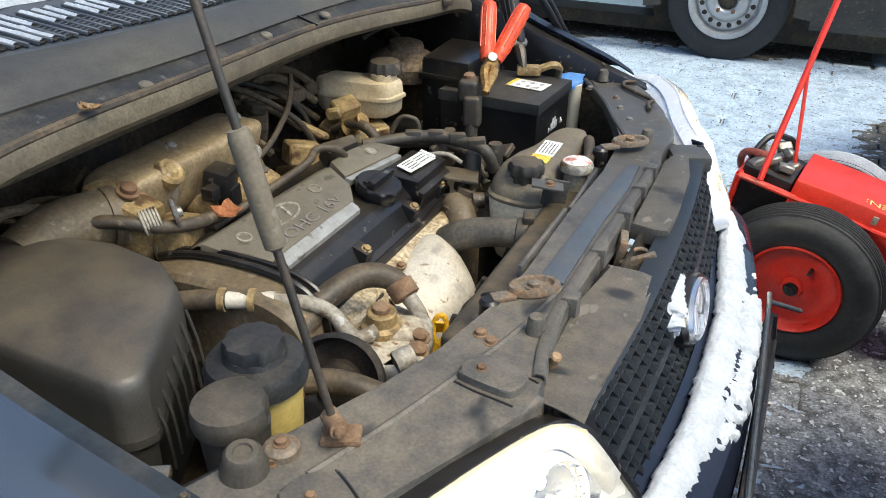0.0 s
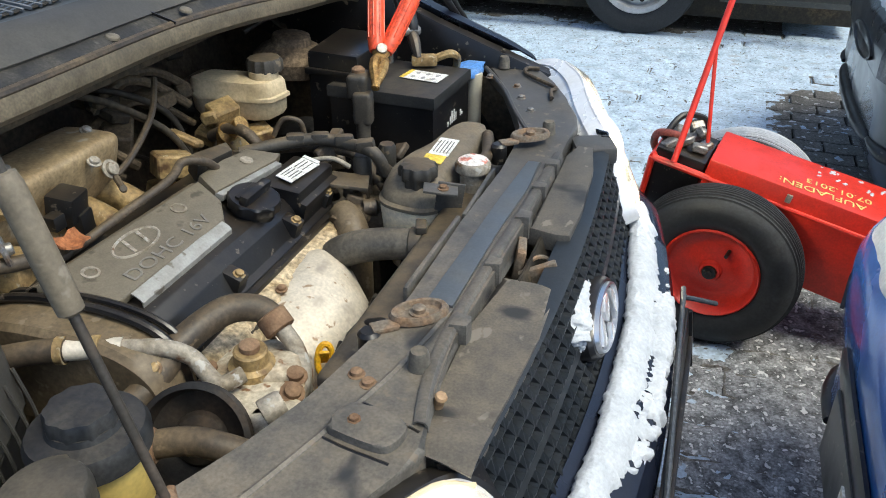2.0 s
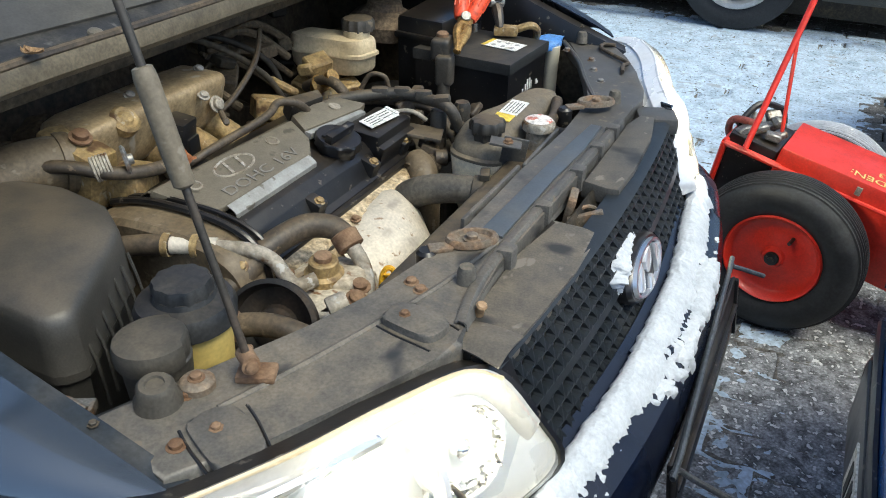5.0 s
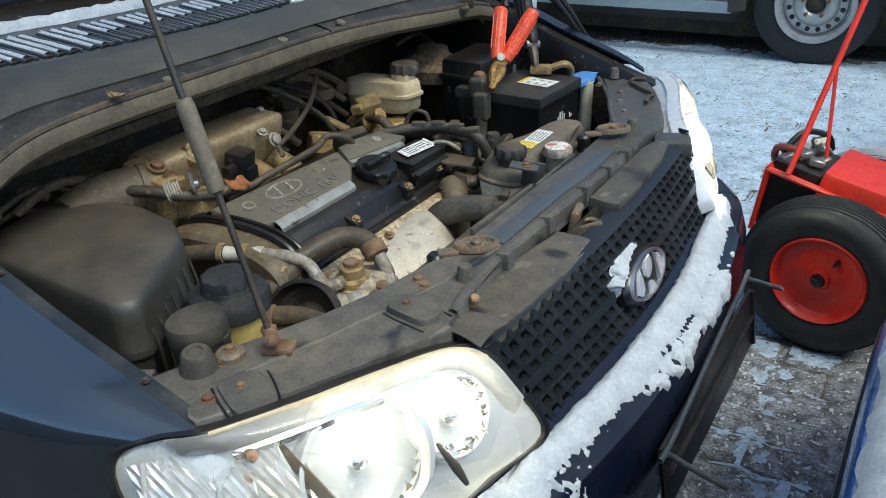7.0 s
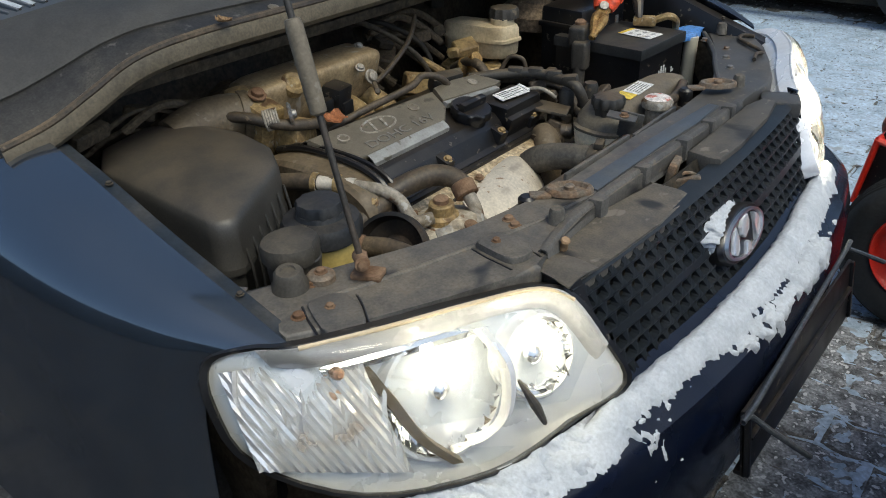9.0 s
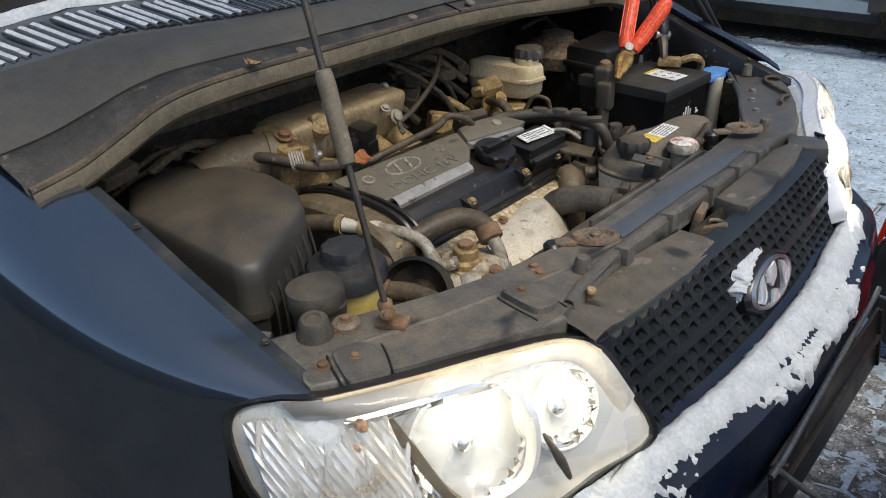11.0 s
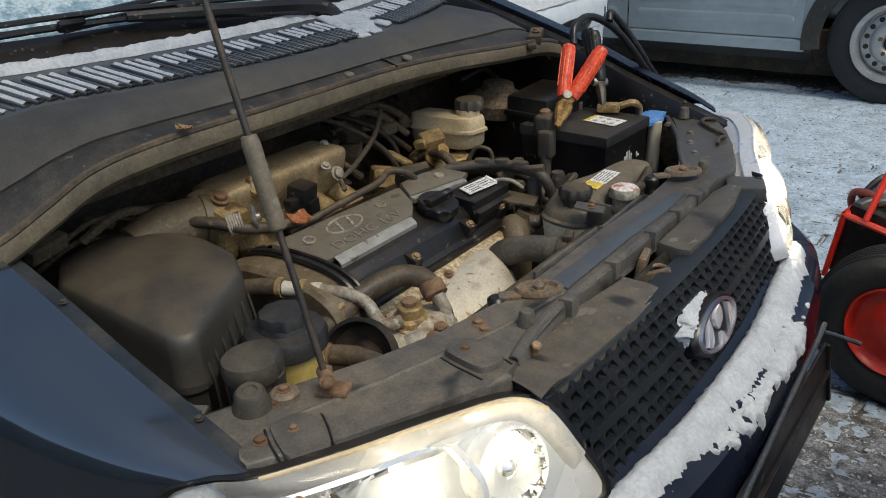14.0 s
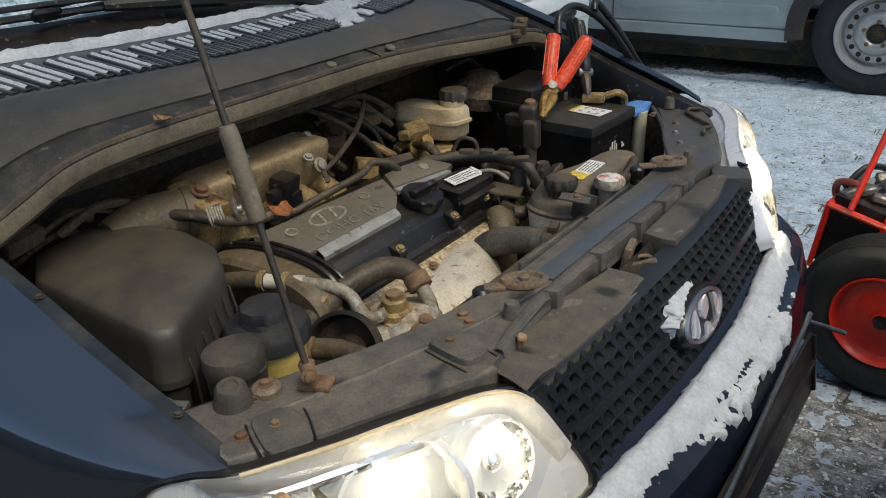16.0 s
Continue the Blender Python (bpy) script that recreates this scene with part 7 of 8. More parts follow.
def terminal_clamp():
    """Covered positive clamp with its thick cable, on the battery's near edge."""
    c = thing("battery_clamp", "grey dusty battery cable clamp with a cap", "cable clamp")
    bm = bmesh.new()
    rbox(bm, (-0.515, 0.372, 0.800), (0.038, 0.05, 0.045), (0, 0, 10), 0.010, 3)
    rbox(bm, (-0.500, 0.352, 0.765), (0.034, 0.03, 0.06), (0, 0, 10), 0.008, 3)
    tube(bm, [(-0.500, 0.35, 0.75), (-0.498, 0.345, 0.70), (-0.47, 0.325, 0.66), (-0.44, 0.30, 0.64)], 0.013, 12, 5)
    part("clamp_body", bm, plastic, c)
    bm = bmesh.new()
    lathe(bm, [(0.012, 0), (0.012, 0.006), (0.007, 0.010), (0, 0.010)], axis((-0.517, 0.375, 0.822), (0, 0, 1)), 14)
    part("stud", bm, rust, c)
    return c


terminal_clamp()


def jump_clamp(name, label, tip, mid, grip_end, spread, grip_mt, jaw_mt, tail):
    """A jump-lead clamp: two handles, two jaws, pivot and its black cable."""
    j = thing(name, label, "jumper clamp", "jump leads on the battery")
    tip, mid, end = Vector(tip), Vector(mid), Vector(grip_end)
    d = (end - mid).normalized()
    side = Vector(spread)
    for s in (-1, 1):
        bm = bmesh.new()
        a = mid + side * (0.25 * s)
        e = end + side * s
        tube(bm, [a, a.lerp(e, 0.12), a.lerp(e, 0.5), a.lerp(e, 0.93), e], [0.012, 0.0150, 0.0155, 0.0155, 0.012], 14, 4)
        part("handle", bm, grip_mt, j)
        for k in range(8):
            bm = bmesh.new()
            ang = 2 * math.pi * k / 8
            o = (e - a).normalized()
            u = o.orthogonal().normalized()
            v = o.cross(u)
            off = (u * math.cos(ang) + v * math.sin(ang)) * 0.0152
            tube(bm, [a.lerp(e, 0.2) + off, a.lerp(e, 0.9) + off], 0.0016, 5, 2)
            part("handle_ridge", bm, grip_mt, j)
        bm = bmesh.new()
        q = mid - side * (0.30 * s)
        tube(bm, [mid + side * (0.25 * s), q.lerp(tip, 0.3), q.lerp(tip, 0.7), tip + side * (0.05 * s)], [0.009, 0.011, 0.009, 0.006], 8, 4)
        part("jaw", bm, jaw_mt, j)
    bm = bmesh.new()
    nrm = d.cross(side).normalized()
    lathe(bm, [(0.009, -0.018), (0.010, -0.016), (0.010, 0.016), (0.009, 0.018)], axis(mid, nrm), 14)
    part("pivot", bm, steel, j)
    bm = bmesh.new()
    tube(bm, tail, 0.0085, 10, 6)
    part("cable", bm, black, j, "thick black lead")
    return j


jump_clamp("jumper_clamp", "jumper clamp with bright red grips and brass jaws", (-0.472, 0.345, 0.806), (-0.495, 0.43, 0.845), (-0.498, 0.515, 0.935), (-0.032, -0.016, 0.004), red_rubber, brass,
           [(-0.525, 0.51, 0.94), (-0.535, 0.535, 0.975), (-0.53, 0.60, 0.985), (-0.50, 0.67, 0.945), (-0.46, 0.73, 0.86), (-0.44, 0.80, 0.76), (-0.42, 0.90, 0.45), (-0.40, 1.0, 0.05)])
jump_clamp("jumper_clamp", "jumper clamp with bare dark metal grips on the far terminal", (-0.462, 0.535, 0.806), (-0.488, 0.565, 0.850), (-0.540, 0.615, 0.950), (-0.011, 0.007, 0.0), black, dark_steel,
           [(-0.505, 0.64, 0.97), (-0.51, 0.66, 0.985), (-0.49, 0.70, 0.94), (-0.455, 0.745, 0.86), (-0.43, 0.81, 0.75), (-0.40, 0.92, 0.4), (-0.38, 1.02, 0.05)])


def terminal_rust():
    bm = bmesh.new()
    rbox(bm, (-0.455, 0.548, 0.800), (0.05, 0.03, 0.02), (0, 0, 20), 0.006)
    tube(bm, [(-0.44, 0.555, 0.80), (-0.41, 0.565, 0.812), (-0.40, 0.585, 0.80), (-0.41, 0.61, 0.77)], 0.008, 8, 5)
    b = finish("ground_clamp", bm, casting, None, "rusty earth clamp and cable on the battery")
    return tagged(b, category="cable clamp")


terminal_rust()


def dry_leaf():
    bm = bmesh.new()
    for i, (dx, dy, a) in enumerate(((0, 0, 0), (0.005, 0.004, 40))):
        rows = [[pose(-0.655 + dx, -0.412 + dy, 0.979, 0, 10, a) @ Vector((u * 0.0095, v * 0.0085 * (1 - u * u * 0.7), 0.004 * v * v + 0.003 * u * u)) for v in (-1, -0.5, 0, 0.5, 1)] for u in (-1, -0.5, 0, 0.5, 1)]
        sheet(bm, rows, 0.0008)
    return tagged(finish("leaf", bm, leaf_mat, None, "curled orange dry leaf on the cowl"), category="leaf")


dry_leaf()


# ---- red charging cart ----
def cart():
    c = thing("charger_cart", "red two-wheeled jump-start cart with a lidded box and tall handle", "cart")
    # local x runs down along the tipped box, y away across it
    m = frame_m((0.1013, 1.049, 0.4122), (0.970, -0.145, -0.197), (0.148, 0.989, 0.0)) @ Matrix.Translation((-0.045, 0.115, -0.436))

    def lbox(bm, p, size, rot=(0, 0, 0), w=0.004, seg=2):
        t = rbox(bmesh.new(), p, size, rot, w, seg)
        bmesh.ops.transform(t, matrix=m, verts=t.verts)
        return absorb(bm, t)
    # body: lower tub and the sloped lid
    bm = bmesh.new()
    rings = []
    for x in (0.045, 0.60):
        rings.append([m @ Vector((x, y, z)) for y, z in ((-0.113, 0.246), (-0.115, 0.436), (-0.111, 0.486), (0.090, 0.490), (0.095, 0.246))])
    ring_mesh(bm, rings)
    bevel(bm, bm.edges[:], 0.006)
    part("box", bm, red_paint, c, "scuffed red sheet-metal box")
    bm = bmesh.new()
    tube(bm, [m @ Vector((0.035, -0.116, 0.436)), m @ Vector((0.60, -0.116, 0.436))], 0.006, 8, 2)
    part("lid_rim", bm, red_paint, c)
    bm = bmesh.new()
    lbox(bm, (0.25, -0.116, 0.462), (0.014, 0.006, 0.022), (0, 0, 0), 0.002)
    part("catch", bm, zinc, c, "small silver catch")
    text_mesh("painted_word", "AUFLADEN:", 0.040, m @ Matrix.Translation((0.315, -0.075, 0.4880)) @ pose(0, 0, 0, 0, 0, 182), ink_yellow, c, 0.0005, "hand-painted yellow word")
    rnd = random.Random(2)
    text_mesh("painted_date", "07.01.2013", 0.036, m @ Matrix.Translation((0.350, -0.030, 0.4885)) @ pose(0, 0, 0, 0, 0, 182), ink_yellow, c, 0.0005, "hand-painted yellow date")
    bm = bmesh.new()
    for i in range(24):
        lbox(bm, (0.29 + 0.22 * rnd.random(), 0.015 + 0.06 * rnd.random(), 0.4895), (0.006 + 0.014 * rnd.random(), 0.004 + 0.006 * rnd.random(), 0.003), (0, 0, rnd.uniform(0, 90)), 0.0015, 1)
    tagged(part("snow_scraps", bm, snow_mat, c, "scraps of snow on the lid"), kind="stuff")
    # open tray with the dark battery at the handle end
    bm = bmesh.new()
    for y in (-0.113, 0.095):
        tube(bm, [m @ Vector((-0.09, y, 0.437)), m @ Vector((0.06, y, 0.436))], 0.009, 8, 2)
    tube(bm, [m @ Vector((-0.09, -0.113, 0.437)), m @ Vector((-0.09, 0.095, 0.437))], 0.009, 8, 2)
    for y in (-0.113, 0.095):
        tube(bm, [m @ Vector((-0.09, y, 0.437)), m @ Vector((-0.08, y, 0.255)), m @ Vector((0.06, y, 0.250))], 0.009, 8, 1)
    part("tray_frame", bm, red_paint, c, "red tube frame")
    bm = bmesh.new()
    lbox(bm, (-0.025, -0.005, 0.362), (0.13, 0.18, 0.20), (0, 0, 0), 0.008)
    part("battery_block", bm, black, c, "black battery block")
    for i in range(9):
        bm = bmesh.new()
        lbox(bm, (rnd.uniform(-0.08, 0.02), rnd.uniform(-0.07, 0.07), 0.470 + rnd.uniform(-0.005, 0.015)), (0.04, 0.03, 0.02), (rnd.uniform(-30, 30), rnd.uniform(-30, 30), rnd.uniform(0, 90)), 0.004, 1)
        part("lug", bm, steel, c, "grimy metal lug")
    bm = bmesh.new()
    tube(bm, [m @ Vector(p) for p in ((-0.09, -0.03, 0.46), (-0.07, 0.03, 0.51), (-0.02, 0.09, 0.50), (0.0, 0.11, 0.46))], 0.009, 8, 5)
    part("lead", bm, black, c)
    bm = bmesh.new()
    tube(bm, [(0.035, 1.13, 0.480), (-0.005, 1.14, 0.482), (-0.030, 1.155, 0.470), (-0.035, 1.18, 0.43), (-0.016, 1.205, 0.388)], 0.010, 10, 5)
    part("hook_handle", bm, M("brown_red_hook", (0.30, 0.07, 0.05), 0.5, 0, (0.12, 0.06, 0.05), 0.5, 0.65, 30), c, "bent worn red hook")
    # tall handle bars
    bm = bmesh.new()
    b0, p0 = Vector((0.027, 1.050, 0.450)), Vector((0.079, 1.187, 0.704))
    d = (p0 - b0)
    tube(bm, [b0 + d * -0.03, b0 + d * 0.5, b0 + d * 2.1], 0.0082, 12, 2)
    tube(bm, [(0.10, 1.135, 0.465), p0 + d * 0.02], 0.0050, 10, 2)
    part("handle_bar", bm, red_paint, c, "tall red handle tube")
    # wheels
    axd = Vector((-0.15, -1, 0)).normalized()
    o = Vector((0.158, 0.955, 0.2125))
    for k, q in enumerate((o, o - axd * 0.42)):
        mm = axis(q, axd)
        bm = bmesh.new()
        prof = [(0.112, -0.050), (0.135, -0.060), (0.170, -0.064), (0.195, -0.058), (0.207, -0.046), (0.2115, -0.030), (0.2115, 0.000), (0.207, 0.020), (0.195, 0.040), (0.172, 0.050), (0.140, 0.047), (0.124, 0.036), (0.114, 0.030)]
        rings = []
        for i in range(97):
            a = 2 * math.pi * i / 96
            rings.append([mm @ Vector((r * math.cos(a), r * math.sin(a), h)) for r, h in prof])
        ring_mesh(bm, rings, False, False)
        ty = part("tyre", bm, tyre_mat, c, "black pneumatic tyre" if k == 0 else "black tyre dusted with snow")
        bm = bmesh.new()
        for h, rr in ((-0.053, 0.2025), (-0.044, 0.2080), (-0.035, 0.2110), (-0.026, 0.2125), (-0.017, 0.2130), (-0.008, 0.2130), (0.001, 0.2125), (0.010, 0.2110), (0.019, 0.2085), (0.028, 0.2040)):
            rings = [[mm @ Vector(((rr + dr) * math.cos(a), (rr + dr) * math.sin(a), h + dh)) for dr, dh in ((-0.003, -0.003), (0.0016, -0.0018), (0.0016, 0.0018), (-0.003, 0.003))] for a in (2 * math.pi * i / 72 for i in range(73))]
            ring_mesh(bm, rings, False, False)
        part("tread_ribs", bm, tyre_mat if k == 0 else snow_mat, ty)
        bm = bmesh.new()
        lathe(bm, [(0.114, 0.022), (0.122, 0.036), (0.118, 0.041), (0.112, 0.036), (0.107, 0.014), (0.100, 0.008), (0.070, 0.004), (0.054, 0.012), (0.030, 0.018), (0.025, 0.028), (0.019, 0.030), (0.018, 0.022), (0, 0.022)], mm, 48)
        part("rim", bm, red_paint, c, "red pressed-steel rim")
        bm = bmesh.new()
        lathe(bm, [(0.017, 0.02), (0.017, 0.036), (0.008, 0.038), (0.008, 0.046), (0, 0.046)], mm, 18)
        part("hub", bm, black, c, "black axle end")
        bm = bmesh.new()
        tube(bm, [mm @ Vector((0.036, 0.060, 0.010)), mm @ Vector((0.032, 0.054, 0.034))], 0.005, 8, 2)
        part("valve", bm, black, c)
    bm = bmesh.new()
    tube(bm, [o, o - axd * 0.42], 0.011, 10, 2)
    part("axle", bm, steel, c)
    # leg and foot under the low end
    bm = bmesh.new()
    tube(bm, [m @ Vector((0.50, -0.05, 0.25)), Vector((0.548, 1.03, 0.03))], 0.012, 10, 2)
    part("leg", bm, red_paint, c)
    bm = bmesh.new()
    lathe(bm, [(0.020, 0.0), (0.022, 0.01), (0.022, 0.04), (0.014, 0.046), (0, 0.046)], pose(0.548, 1.03, 0.001), 16)
    part("rubber_foot", bm, black, c, "black rubber foot")
    return c


cart()


# ---- bodies behind the bonnets ----
def cabin(c, m, body, x0, x1, belt, screen, roof, wheel_x):
    """Doors, glass, roof, tail and wheels of a car; local x points out of its nose."""
    n = 24
    xs = [x0 + (x1 - x0) * i / n for i in range(n + 1)]

    def half(x):
        t = max(0, (x - x1 - 0.45) / -0.45)
        return 1 - 0.16 * t * t
    rx0, rx1, rz = roof[0][0], roof[-1][0], max(z for x, z in roof)
    for s in (-1, 1):
        bm = bmesh.new()
        sheet(bm, [[m @ Vector((x, s * y * half(x), z)) for x in xs] for y, z in ((0.80, 0.20), (0.845, 0.30), (0.858, 0.52), (0.855, 0.70), (0.845, 0.82), (0.80, belt))], 0.004)
        side = part("side_panel", bm, body, c)
        # two doors with panes, handles and the pillars between them
        for a, b in ((x0 - 0.12, x0 - 1.15), (x0 - 1.20, x0 - 2.05)):
            bm = bmesh.new()
            sheet(bm, [[m @ Vector((a + (b - a) * u, s * (0.798 - 0.135 * v), belt + 0.01 + (rz - 0.09 - belt) * v)) for u in ((0.42 * v if a > x0 - 0.5 else 0), 0.5, 0.8, (1 if a > x0 - 0.5 else 1 - 0.25 * v))] for v in (0, 0.35, 0.7, 1)], 0.004)
            part("side_window", bm, screen_mat, c, "dark side window")
            bm = bmesh.new()
            tube(bm, [m @ Vector((b + q, s * (0.862 + e), 0.79)) for q, e in ((0.24, -0.01), (0.22, 0.022), (0.10, 0.022), (0.08, -0.01))], 0.010, 8, 4)
            part("door_handle", bm, body, side)
        for p, q in (((screen[0][0], 0.79), (rx0, 0.675)), ((x0 - 1.175, 0.798), (x0 - 1.175, 0.665)), ((x0 - 2.12, 0.795), (rx1 + 0.12, 0.655))):
            bm = bmesh.new()
            tube(bm, [m @ Vector((p[0], s * p[1], belt)), m @ Vector(((p[0] + q[0]) / 2, s * (p[1] + q[1]) / 2 + s * 0.008, (belt + rz) / 2 - 0.02)), m @ Vector((q[0], s * q[1], rz - 0.06))], 0.032, 10, 5)
            part("pillar", bm, body, c)
        for wx in (wheel_x, wheel_x - 2.5):
            o = m @ Vector((wx, s * (0.58 if c is car else 0.66), 0.305))
            d = (m.to_3x3() @ Vector((0, s, 0))).normalized()
            bm = bmesh.new()
            lathe(bm, [(0.19, 0.0), (0.29, 0.0), (0.303, 0.02), (0.305, 0.10), (0.303, 0.18), (0.285, 0.205), (0.22, 0.207), (0.20, 0.195), (0.19, 0.15)], axis(o, d), 40)
            wheel = part("tyre", bm, rubber_mat, c, "black rubber tyre")
            bm = bmesh.new()
            lathe(bm, [(0.0, 0.175), (0.03, 0.178), (0.035, 0.165), (0.12, 0.160), (0.175, 0.185), (0.20, 0.192), (0.20, 0.12)], axis(o, d), 40)
            part("rim", bm, zinc, wheel, "dull metal rim")
    ys = [-1 + 2 * i / 12 for i in range(13)]
    bm = bmesh.new()
    sheet(bm, [[m @ Vector((x, y * 0.69, z - 0.05 * abs(y) ** 3)) for y in ys] for x, z in roof], 0.012)
    part("roof", bm, body, c)
    if c is not car:
        bm = bmesh.new()
        sheet(bm, [[m @ Vector((screen[0][0] + (screen[1][0] - screen[0][0]) * u, y * (0.77 - 0.09 * u), screen[0][1] + (screen[1][1] - screen[0][1]) * u - 0.04 * abs(y) ** 3)) for y in ys] for u in (0, 0.25, 0.5, 0.75, 1)], 0.006)
        part("windscreen", bm, screen_mat, c, "dark windscreen")
    back = roof[-1]
    bm = bmesh.new()
    sheet(bm, [[m @ Vector((x, y * w, z - 0.05 * abs(y) ** 3)) for y in ys] for x, z, w in ((back[0], back[1], 0.69), ((back[0] + x1) / 2 + 0.02, (back[1] + belt) / 2 + 0.04, 0.70), (x1 + 0.06, belt + 0.03, 0.72))], 0.006)
    part("rear_window", bm, screen_mat, c, "dark rear window")
    bm = bmesh.new()
    sheet(bm, [[m @ Vector((x + 0.05 * (1 - abs(y) ** 4) - 0.05, y * w, z)) for y in ys] for x, z, w in ((x1 + 0.07, belt + 0.03, 0.72), (x1 + 0.01, 0.80, 0.715), (x1 - 0.02, 0.60, 0.72), (x1 - 0.06, 0.52, 0.72), (x1 - 0.05, 0.32, 0.72), (x1 + 0.05, 0.20, 0.70))], 0.006)
    part("tailgate", bm, body, c)


rubber_mat = M("tyre_rubber", (0.03, 0.03, 0.031), 0.8, 0, (0.06, 0.057, 0.053), 0.4, 0.7, 10, 0.3)
screen_mat = M("dark_cabin_glass", (0.03, 0.035, 0.04), 0.2, 0, (0.1, 0.11, 0.12), 0.5, 0.7, 4, 0.02)
cabin(car, pose(0, 0, 0), paint, -1.58, -3.95, 0.985, [(-1.25, 1.04), (-1.70, 1.53)], [(-1.70, 1.545), (-2.1, 1.57), (-2.6, 1.57), (-3.1, 1.53), (-3.35, 1.47)], -0.74)


# ---- parked cars in front ----
def car_nose(name, label, m, body, snow_label, plated=True):
    """The front of a parked car; local x points out of its nose, y across, half-width 0.84."""
    c = thing(name, label, "car")

    def nose(y):
        a = abs(y)
        return -0.05 * y * y - (3.6 * (a - 0.45) ** 2.2 if a > 0.45 else 0)
    ys = [-0.84 + 1.68 * i / 36 for i in range(37)]
    fine = [-0.84 + 1.68 * i / 120 for i in range(121)]
    low = [(-0.25, 0.16), (-0.11, 0.18), (-0.07, 0.26), (-0.052, 0.36), (-0.050, 0.46), (-0.040, 0.50)]
    up = [(-0.038, 0.505), (-0.030, 0.56), (-0.028, 0.625), (-0.040, 0.662), (-0.075, 0.690), (-0.16, 0.730), (-0.32, 0.80), (-0.62, 0.87), (-1.05, 0.95), (-1.45, 1.0)]
    bm = bmesh.new()
    sheet(bm, [[m @ Vector((x + nose(y), y, z)) for y in ys] for x, z in low], 0.004)
    b = part("bumper", bm, body, c)
    bm = bmesh.new()
    sheet(bm, [[m @ Vector((x + nose(y) * (1 if z < 0.7 else 0.6), y * (1 if z < 0.7 else 0.97), z - 0.07 * abs(y) ** 4)) for y in ys] for x, z in up], 0.004)
    part("bonnet", bm, body, c)
    # sides
    for s in (-1, 1):
        bm = bmesh.new()
        sheet(bm, [[m @ Vector((x, s * (0.80 + 0.05 * min(1, -x - 0.2)), z)) for x in (-0.26, -0.5, -0.9, -1.4, -2.2)] for z in (0.2, 0.45, 0.7, 0.82)], 0.004)
        part("side_panel", bm, body, c)
        bm = bmesh.new()
        sheet(bm, [[m @ Vector((nose(y) - 0.026 - (0.012 if z > 0.63 else 0), s * y, z)) for y in (0.46, 0.55, 0.64, 0.72, 0.77)] for z in (0.53, 0.59, 0.65)], 0.006)
        lamp = part("headlight", bm, lens_dark, c, "unlit headlight")
        bm = bmesh.new()
        tube(bm, [m @ Vector((nose(y) - 0.052, s * y, 0.33)) for y in (0.42, 0.55, 0.68, 0.76)], [0.008, 0.022, 0.022, 0.006], 10, 4)
        part("lower_vent", bm, black, c, "black lower bumper vent")
    # dark grille under the bonnet's edge, and the slit in the bumper
    if plated:
        bm = bmesh.new()
        sheet(bm, [[m @ Vector((x + 0.005 + nose(y), y * k, z)) for y in (-0.32, -0.28, -0.2, 0.0, 0.2, 0.28, 0.32)] for x, z, k in ((-0.054, 0.385, 0.96), (-0.051, 0.40, 1), (-0.050, 0.46, 1), (-0.038, 0.505, 1), (-0.031, 0.55, 0.98), (-0.033, 0.562, 0.94))], 0.006)
        part("grille", bm, black, c, "black grille behind the plate")
    else:
        bm = bmesh.new()
        out = [(0.08 + 0.21 * math.cos(a), 0.545 + 0.042 * math.sin(a)) for a in (2 * math.pi * i / 28 for i in range(28))]
        ring_mesh(bm, [[m @ Vector((-0.032 + dx + nose(y), 0.08 + (y - 0.08) * f, 0.545 + (z - 0.545) * f)) for y, z in out] for f, dx in ((1.0, -0.01), (1.0, 0.008), (0.93, 0.010), (0.88, 0.003), (0.02, 0.003))])
        part("grille", bm, black, c, "dark oval grille opening")
        bm = bmesh.new()
        tube(bm, [m @ Vector((nose(y) - 0.056, y, 0.305 + 0.10 * abs(y) ** 2)) for y in (-0.40, -0.34, -0.2, 0.0, 0.2, 0.34, 0.40)], [0.006, 0.020, 0.026, 0.026, 0.026, 0.020, 0.006], 10, 4)
        part("lower_grille", bm, black, c, "black slit in the bumper")
    if plated:
        bm = bmesh.new()
        rbox(bm, m @ Vector((-0.030, 0.0, 0.455)), (0.014, 0.53, 0.115), tuple(math.degrees(a) for a in m.to_euler()), 0.003)
        p = part("plate_frame", bm, black, c, "black plate frame")
        bm = bmesh.new()
        rbox(bm, m @ Vector((-0.0215, 0.08, 0.455)), (0.003, 0.34, 0.075), tuple(math.degrees(a) for a in m.to_euler()), 0)
        part("plate", bm, label_white, c, "white number plate")
        bm = bmesh.new()
        for i in range(8):
            rbox(bm, m @ Vector((-0.0195, -0.053 + 0.038 * i, 0.455)), (0.002, 0.022, 0.050), tuple(math.degrees(a) for a in m.to_euler()), 0)
        part("plate_bars", bm, ink, c)
    cabin(c, m, body, -1.4, -4.15, 0.95, [(-1.2, 0.98), (-1.75, 1.38)], [(-1.75, 1.385), (-2.1, 1.44), (-2.6, 1.46), (-3.1, 1.43), (-3.45, 1.36)], -0.78)
    # snow on the bonnet, parted by the bare seam of the grille
    bm = bmesh.new()
